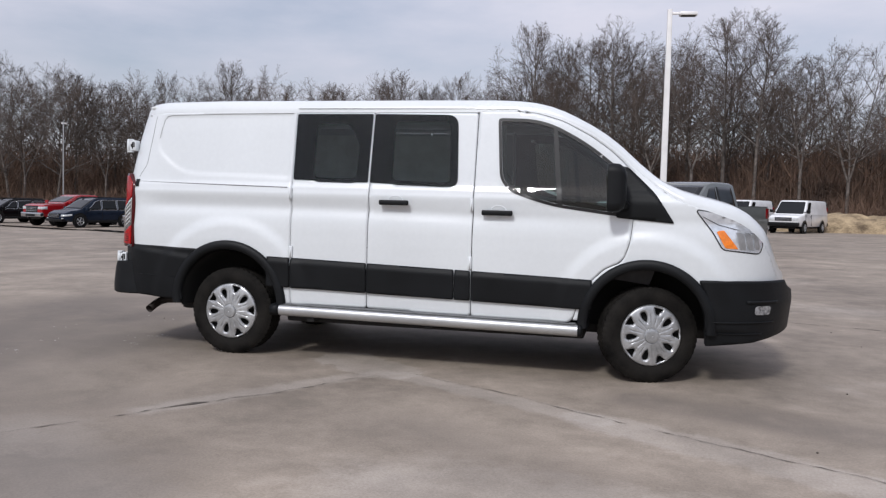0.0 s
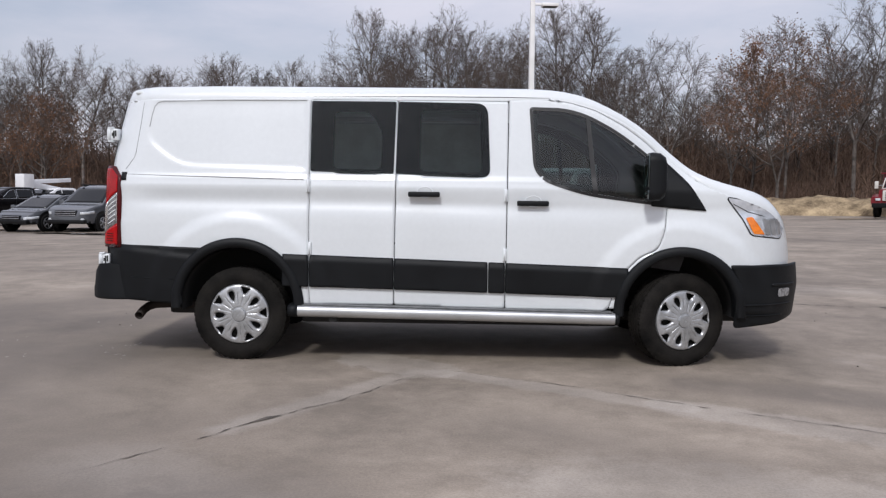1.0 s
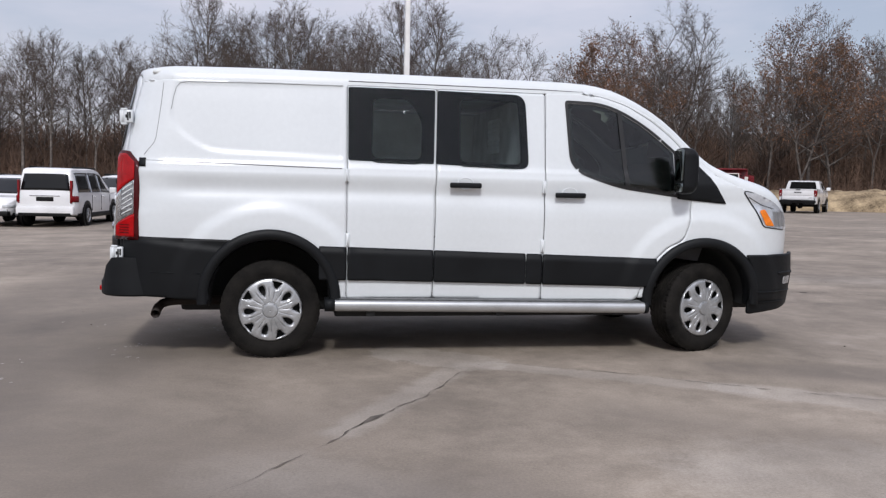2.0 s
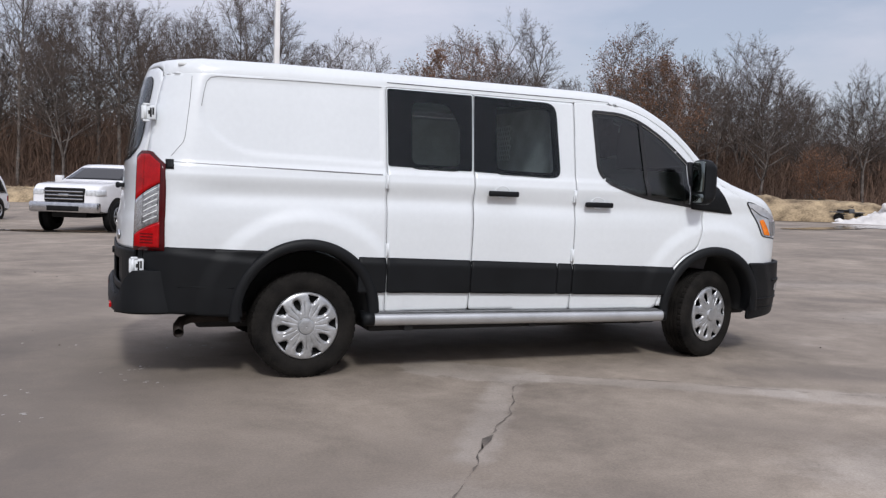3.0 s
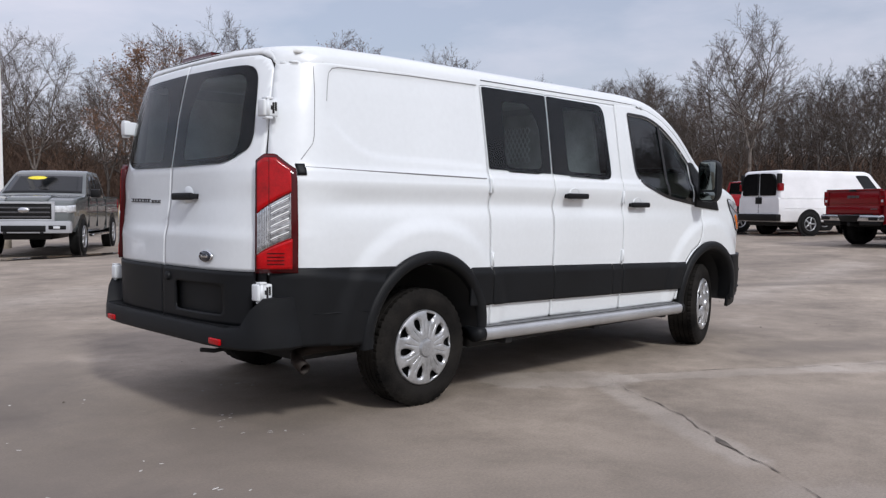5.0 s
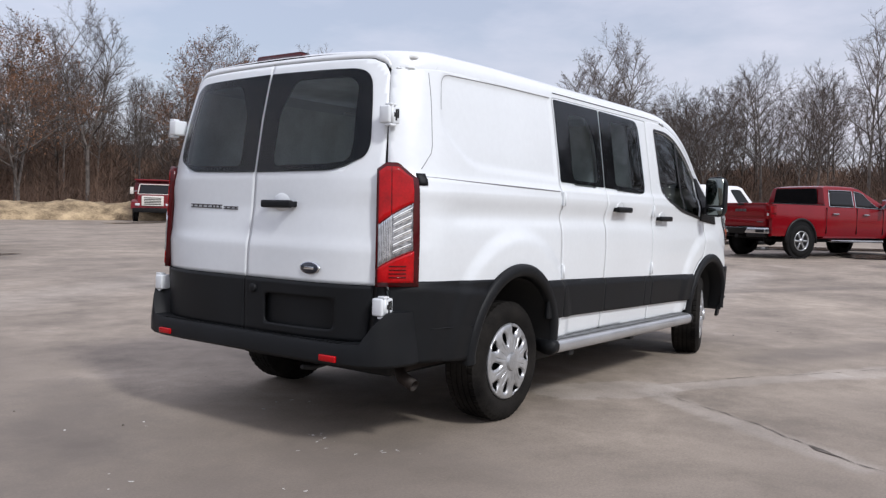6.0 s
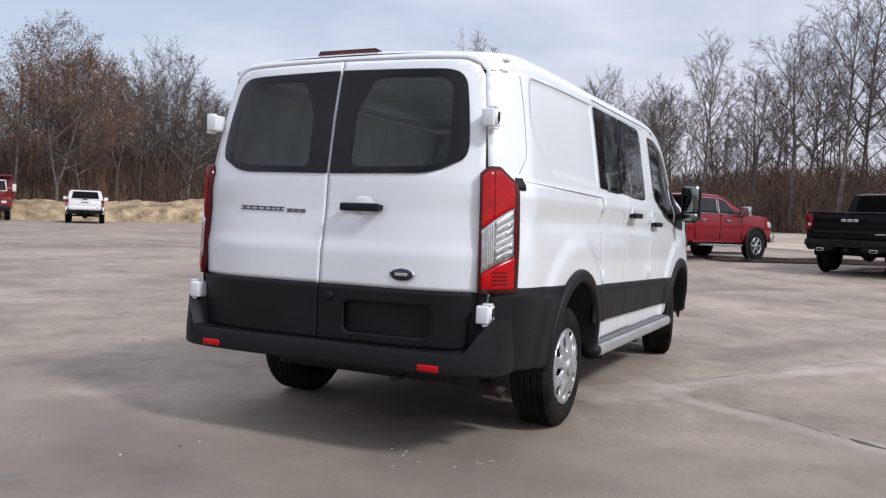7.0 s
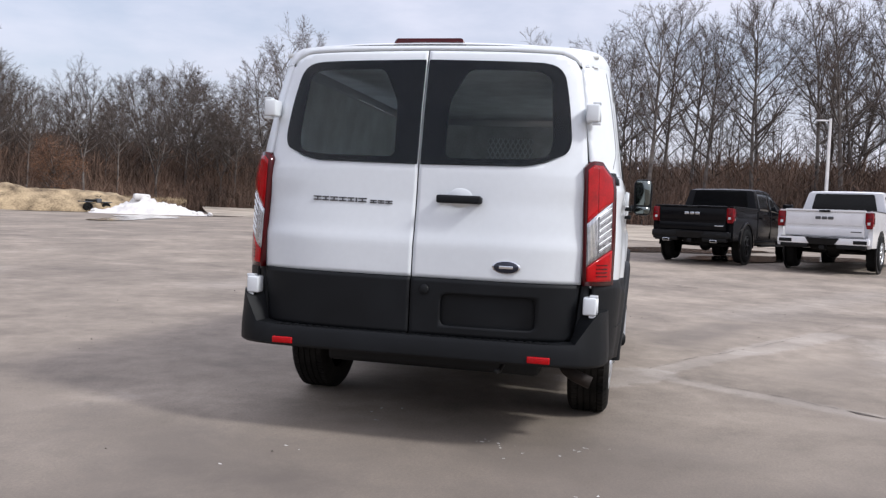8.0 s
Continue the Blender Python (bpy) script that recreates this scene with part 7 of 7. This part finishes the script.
scatter_far(620)
undergrowth()
bm = bmesh.new()
last = None
for k in range(181):
    az_deg = -180 + 2 * k
    e = WOOD_EDGE(az_deg) - 3 + 1.2 * noise.noise(Vector((k * 0.35, 0, 0)))
    row = []
    for r in (e, e + 6, e + 16, e + 40, e + 90):
        x, y = r * math.cos(radians(az_deg)), r * math.sin(radians(az_deg))
        row.append(bm.verts.new((x, y, wood_z(x, y, r - e - 4) + 0.03 + 0.25 * abs(noise.noise(Vector((x * 0.08, y * 0.08, 0)))))))
    if last:
        for i in range(4):
            bm.faces.new((last[i], last[i + 1], row[i + 1], row[i]))
    last = row
tagged(new("forest_floor", mesh_of("forest_floor", bm, M_LITTER)), "brown leaf litter under the bare trees", "leaf litter", kind="structure")
for x, y, k, s in ((23.5, 55.5, 0, 1.1), (36.0, 49.5, 0, 1.12), (46.0, 40.0, 1, 0.62), (47.5, 41.5, 1, 0.5), (-38.6, 69.0, 1, 1.2)):
    plant(OAKS[k], x, y, s, 70 * x, "oak with rust-brown dead leaves still on it", "rust-leaved oaks")
plant(KINDS[0], 64.0, 29.0, 1.1, 40, "tall bare tree standing above the wood")
plant(KINDS[5], 66.5, 33.0, 0.95, 140, "tall bare tree standing above the wood")

# ---- round the lot ----
M_STRAW = material("straw_earth", (0.28, 0.185, 0.095), 1.0, 0, 0.45, 1.1, 9, 1.0, color2=(0.47, 0.36, 0.22))
M_SAND = material("pale_verge", (0.36, 0.31, 0.25), 1.0, 0, 0.25, 0.35, 9, 0.5)
M_SNOW = material("old_snow", (0.64, 0.62, 0.60), 0.8, 0, 0.12, 1.2, 14, 0.6)
M_POLE = material("white_pole", (0.80, 0.79, 0.78), 0.45, 0.1, 0.06, 2)


def bank(points, width, heights, seed):
    """A rough earth bank along a line."""
    bm = bmesh.new()
    fine = []
    for i, ((x0, y0), (x1, y1)) in enumerate(zip(points, points[1:])):
        n = max(int(math.hypot(x1 - x0, y1 - y0) / 0.35), 1)
        fine += [(x0 + (x1 - x0) * k / n, y0 + (y1 - y0) * k / n, heights[i] + (heights[i + 1] - heights[i]) * k / n) for k in range(n)]
    last = None
    for i, (x, y, h) in enumerate(fine):
        a, b = fine[max(i - 6, 0)], fine[min(i + 6, len(fine) - 1)]
        d = Vector((b[0] - a[0], b[1] - a[1])).normalized()
        row = []
        for k in range(17):
            t = -1 + 2 * k / 16
            px, py = x - d.y * t * width, y + d.x * t * width
            shape = max(0.0, math.cos(t * math.pi / 2)) ** 0.8
            rough = 0.26 * noise.noise(Vector((px * 0.55, py * 0.55, seed))) + 0.20 * noise.noise(Vector((px * 1.7, py * 1.7, seed))) + 0.09 * noise.noise(Vector((px * 4.1, py * 4.1, seed)))
            z = ground_z(px, py) - 0.05 + shape * (h + rough)
            row.append(bm.verts.new((px, py, z)))
        if last:
            for k in range(16):
                bm.faces.new((last[k], row[k], row[k + 1], last[k + 1]))
        last = row
    bmesh.ops.recalc_face_normals(bm, faces=bm.faces)
    return bm


ends = [(-16, 62), (-4, 59), (10, 57), (19, 53.5), (27, 50), (34, 44.5), (40, 38.5), (44.5, 34), (47, 30)]
tagged(new("earth_bank", mesh_of("earth_bank", bank(ends, 3.2, [0.9, 1.2, 1.25, 1.2, 1.25, 1.3, 1.6, 1.3, 0.2], 2.0), M_STRAW)), "straw-covered rough earth bank at the edge of the lot", "earth bank", kind="structure")

# dry grass tufts and clods on the bank
c = Cones()
rnd = random.Random(77)
for _ in range(5200):
    i = rnd.randrange(len(ends) - 1)
    t = rnd.random()
    x, y = ends[i][0] + (ends[i + 1][0] - ends[i][0]) * t, ends[i][1] + (ends[i + 1][1] - ends[i][1]) * t
    o = rnd.gauss(0, 1.3)
    d = Vector((ends[i + 1][0] - ends[i][0], ends[i + 1][1] - ends[i][1])).normalized()
    x, y = x - d.y * o, y + d.x * o
    p = Vector((x, y, ground_z(x, y) + 1.05 * max(0, math.cos(o / 3.2 * math.pi / 2)) - 0.1))
    c.bar(p, p + Vector((rnd.gauss(0, 0.10), rnd.gauss(0, 0.10), rnd.uniform(0.10, 0.32))), 0.022, 0.0, 3)
tagged(new("dry_grass", c.mesh("dry_grass", M_STRAW)), "dry straw-coloured grass on the earth bank", "grass", kind="stuff")


def verge():
    bm = bmesh.new()
    last = None
    for k in range(60):
        az_deg = -40 + 1.2 * k
        inner = float(np.interp(az_deg, (-40, -18, -8, 0, 8, 16, 24, 32), (27, 27, 29, 30, 33, 40, 48, 54))) + 0.8 * noise.noise(Vector((k * 0.4, 5, 0)))
        outer = WOOD_EDGE(az_deg) - 1.0
        row = []
        for t in (0, 0.25, 0.5, 0.75, 1.0):
            r = inner + (outer - inner) * t
            x, y = r * math.cos(radians(az_deg)), r * math.sin(radians(az_deg))
            row.append(bm.verts.new((x, y, ground_z(x, y) + 0.015 + 0.5 * t * t)))
        if last:
            for i in range(4):
                bm.faces.new((last[i], last[i + 1], row[i + 1], row[i]))
        last = row
    return bm


tagged(new("verge", mesh_of("verge", verge(), M_SAND)), "pale sandy verge between the lot and the wood", "verge", kind="structure")


def blob(x, y, rx, ry, turn, seed, lift=0.006):
    """A flat patch with an uneven rim."""
    bm = bmesh.new()
    pts = []
    for k in range(56):
        a = 2 * math.pi * k / 56
        f = 1 + 0.45 * noise.noise(Vector((2.2 * math.cos(a), 2.2 * math.sin(a), seed))) + 0.2 * noise.noise(Vector((6 * math.cos(a), 6 * math.sin(a), seed)))
        u, v = rx * f * math.cos(a), ry * f * math.sin(a)
        c, s = math.cos(radians(turn)), math.sin(radians(turn))
        px, py = x + u * c - v * s, y + u * s + v * c
        pts.append(bm.verts.new((px, py, ground_z(px, py) + lift + 0.02)))
    mid = bm.verts.new((x, y, ground_z(x, y) + lift + 0.02))
    for i in range(56):
        bm.faces.new((mid, pts[i], pts[(i + 1) % 56]))
    return bm


for i, (x, y, rx, ry, turn) in enumerate(((20.6, -2.0, 4.2, 1.5, -55), (18.5, -5.5, 3.5, 1.2, -50), (22.8, 2.6, 2.6, 1.1, -55), (33.5, 24.5, 4.2, 1.7, 30), (27.5, 22.0, 3.4, 0.9, 20), (42.0, 25.5, 3.0, 0.8, -20), (22.5, 39.5, 2.4, 0.7, 10), (37.5, 33.5, 3.0, 0.8, -35),
                                             (-22.0, 28.8, 6.0, 0.6, -28), (-32.0, 33.0, 6.0, 0.5, -25), (-13.0, 23.0, 4.0, 0.4, -25), (2.0, 15.4, 1.6, 0.35, 10), (-4.0, 19.4, 2.0, 0.4, -30), (24.0, 8.0, 3.0, 0.6, -30))):
    tagged(new("puddle", mesh_of("puddle", blob(x, y, rx, ry, turn, 3.0 + i), M_WET)), "wet dark patch of melt water on asphalt", "puddle", kind="structure")


def snow_heap():
    heap = thing("snow_heap", "heap of old ploughed snow with a block on top", "snow", pose(41.1, 28.8, ground_z(41.1, 28.8), 0, 0, -52) @ Matrix.Diagonal((0.92, 0.92, 0.95, 1)))
    bm = bmesh.new()
    n, m = 80, 40
    grid = []
    for i in range(n + 1):
        row = []
        for j in range(m + 1):
            u, v = -4.3 + 8.6 * i / n, -1.8 + 3.6 * j / m
            e = max(0.0, 1 - (v / 1.7) ** 2) * max(0.0, 1 - (abs(u + 0.2) / 4.2) ** 2.2)
            peak = 0.46 + 0.52 * math.exp(-((u + 0.9) / 1.3) ** 2) + 0.30 * math.exp(-((u - 1.2) / 1.2) ** 2)
            z = e * peak * (1 + 0.40 * noise.noise(Vector((u * 1.5, v * 1.5, 1)))) + 0.26 * e * noise.noise(Vector((u * 3.2, v * 3.2, 2))) + 0.10 * e * noise.noise(Vector((u * 8, v * 8, 3))) - 0.03
            row.append(bm.verts.new((u, v, z)))
        grid.append(row)
    for i in range(n):
        for j in range(m):
            bm.faces.new((grid[i][j], grid[i + 1][j], grid[i + 1][j + 1], grid[i][j + 1]))
    part("snow_bank", bm, M_SNOW, heap)
    bm = boxed(-1.45, -0.35, -0.40, 0.40, 0.88, 1.32, 0.18, None, 3)
    for v in bm.verts:
        v.co += 0.09 * noise.noise_vector(v.co * 1.9)
    part("snow_block", bm, M_SNOW, heap)
    for x, y, r in ((-3.9, -0.7, 0.26), (3.6, -0.9, 0.22), (3.1, 0.3, 0.3), (2.5, -1.1, 0.25)):
        bm = bmesh.new()
        bmesh.ops.create_icosphere(bm, subdivisions=3, radius=r)
        for v in bm.verts:
            v.co += 0.12 * noise.noise_vector(v.co * 3.5 + Vector((x, y, 0)))
            v.co.z = v.co.z * 0.7 + 0.1
        part("snow_lump", bm, M_SNOW, heap, m=pose(x, y, 0))


def quad_bike(x, y):
    bike = thing("quad_bike", "small dark quad bike parked by the earth bank", "quad bike", pose(x, y, ground_z(x, y), 0, 0, -30))
    for wx in (-0.6, 0.6):
        for wy in (-0.45, 0.45):
            car_wheel(bike, wx, wy, 0.30, 0.26, M_BLACK2, 5)
    slab(bike, "frame", -0.6, 0.6, -0.22, 0.22, 0.30, 0.55, M_BLACK2, 0.05)
    slab(bike, "seat", -0.55, 0.15, -0.18, 0.18, 0.68, 0.82, M_BLACK2, 0.06)
    slab(bike, "tank", 0.10, 0.45, -0.2, 0.2, 0.55, 0.88, PAINT["grey"], 0.07)
    for s in (-1, 1):
        slab(bike, "mudguard", -0.95, -0.35, s * 0.22, s * 0.60, 0.62, 0.68, PAINT["grey"], 0.025)
        slab(bike, "mudguard", 0.35, 0.95, s * 0.22, s * 0.60, 0.62, 0.68, PAINT["grey"], 0.025)
    part("handlebar", tube(bmesh.new(), [(0.25, -0.42, 1.06), (0.35, -0.12, 0.98), (0.35, 0.12, 0.98), (0.25, 0.42, 1.06)], 0.02, 8), M_BLACK2, bike)


def light_pole(x, y, height, turn, label, reach=0.55, slim=1.0, mat=None):
    pole = thing("lamp_post", label, "lamp post", pose(x, y, ground_z(x, y), 0, 0, turn))
    bm = lathe(bmesh.new(), [(0.30, 0.0), (0.30, 0.55), (0.0, 0.56)], 24)
    part("footing", bm, M_SAND, pole, m=Matrix.Rotation(radians(90), 4, "X"))
    rings = []
    for z, w in ((0.5, 0.105), (height * 0.5, 0.092), (height, 0.075)):
        rings.append([(a, b, z) for a, b in rounded([(-w * slim, -w * slim), (w * slim, -w * slim), (w * slim, w * slim), (-w * slim, w * slim)], 0.03 * slim, 3)])
    sharpen(part("post", ring_loft(bmesh.new(), rings), mat or M_POLE, pole), 30)
    slab(pole, "arm", 0.0, reach, -0.04, 0.04, height - 0.16, height - 0.08, M_POLE, 0.015)
    head = slab(pole, "lamp_head", reach - 0.25, reach + 0.30, -0.17, 0.17, height - 0.20, height - 0.09, M_POLE, 0.03)
    slab(head, "lens", reach - 0.20, reach + 0.25, -0.13, 0.13, height - 0.212, height - 0.198, M_BLACK2, 0.004)



def lift_boom():
    boom = thing("lift_boom", "folded white lift boom with bucket on a service truck", "lift boom", pose(-24.1, 41.3, ground_z(-24.1, 41.3) + 0.95, 0, 0, math.degrees(math.atan2(-0.94, -0.35))))
    slab(boom, "turntable", -1.9, -1.3, -0.35, 0.35, -0.6, 0.55, PAINT["white"], 0.05)
    part("lower_arm", boxed(-0.15, 3.4, -0.13, 0.13, -0.16, 0.16, 0.03, pose(-1.6, 0.1, 0.6, 0, -9, 0)), PAINT["white"], boom)
    part("upper_arm", boxed(-3.2, 0.2, -0.10, 0.10, -0.12, 0.12, 0.03, pose(1.7, -0.2, 1.25, 0, 3, 0)), PAINT["white"], boom)
    slab(boom, "bucket", 1.6, 2.3, -0.35, 0.35, 0.9, 1.7, PAINT["white"], 0.05)
    slab(boom, "tool_box", -2.7, -0.9, -0.98, 0.98, -0.55, 0.25, PAINT["white"], 0.04)


snow_heap()
quad_bike(41.6, 33.6)
light_pole(2.25, 21.0, 7.75, 5, "tall white square lamp post with flat lamp head")
light_pole(50.0, -13.0, 7.75, 95, "tall white square lamp post with flat lamp head")
light_pole(-42.3, 49.3, 7.6, 120, "slim grey lamp post in front of the wood", 0.35, 0.5, M_RIM2)
lift_boom()

# small litter of stones on the lot
rnd = random.Random(4)
bm = bmesh.new()
for _ in range(70):
    a, r = rnd.uniform(0, 2 * math.pi), 2.2 + 7 * rnd.random() ** 0.8
    x, y = r * math.cos(a), r * math.sin(a)
    s = rnd.uniform(0.002, 0.005)
    geo = bmesh.ops.create_cube(bm, size=2 * s)
    bmesh.ops.transform(bm, matrix=pose(x, y, ground_z(x, y) + 0.4 * s, rnd.uniform(0, 90), rnd.uniform(0, 90), 0), verts=geo["verts"])
tagged(new("grit", mesh_of("grit", bm, M_CRACK, False)), "scattered small stones on the asphalt", "grit", kind="stuff")

# old white drips on the asphalt behind the van
M_DRIP = material("old_white_drips", (0.50, 0.485, 0.46), 0.9, 0, 0.3, 40, 200)
rnd = random.Random(12)
bm = bmesh.new()
for cx, cy, count in ((-3.2, -1.46, 5), (-3.29, -1.05, 3), (-3.17, 0.55, 3), (-2.5, -0.95, 3), (-2.56, -0.32, 4), (-2.70, -0.74, 4), (-3.69, -1.15, 2), (-2.26, 0.24, 4), (-2.63, -0.55, 4), (-3.6, -0.2, 3), (-4.1, -1.7, 3), (-3.4, -2.3, 3)):
    for _ in range(count):
        x, y = cx + rnd.gauss(0, 0.10), cy + rnd.gauss(0, 0.10)
        r, turn = rnd.uniform(0.004, 0.013), rnd.uniform(0, 6.28)
        ring = []
        for k in range(9):
            a = 2 * math.pi * k / 9
            q = r * rnd.uniform(0.6, 1.2)
            u, v = 1.5 * q * math.cos(a), 0.7 * q * math.sin(a)
            px, py = x + u * math.cos(turn) - v * math.sin(turn), y + u * math.sin(turn) + v * math.cos(turn)
            ring.append(bm.verts.new((px, py, ground_z(px, py) + 0.003)))
        bm.faces.new(ring)
tagged(new("white_drips", mesh_of("white_drips", bm, M_DRIP, False)), "small old white drips on the asphalt", "drips", kind="stuff")
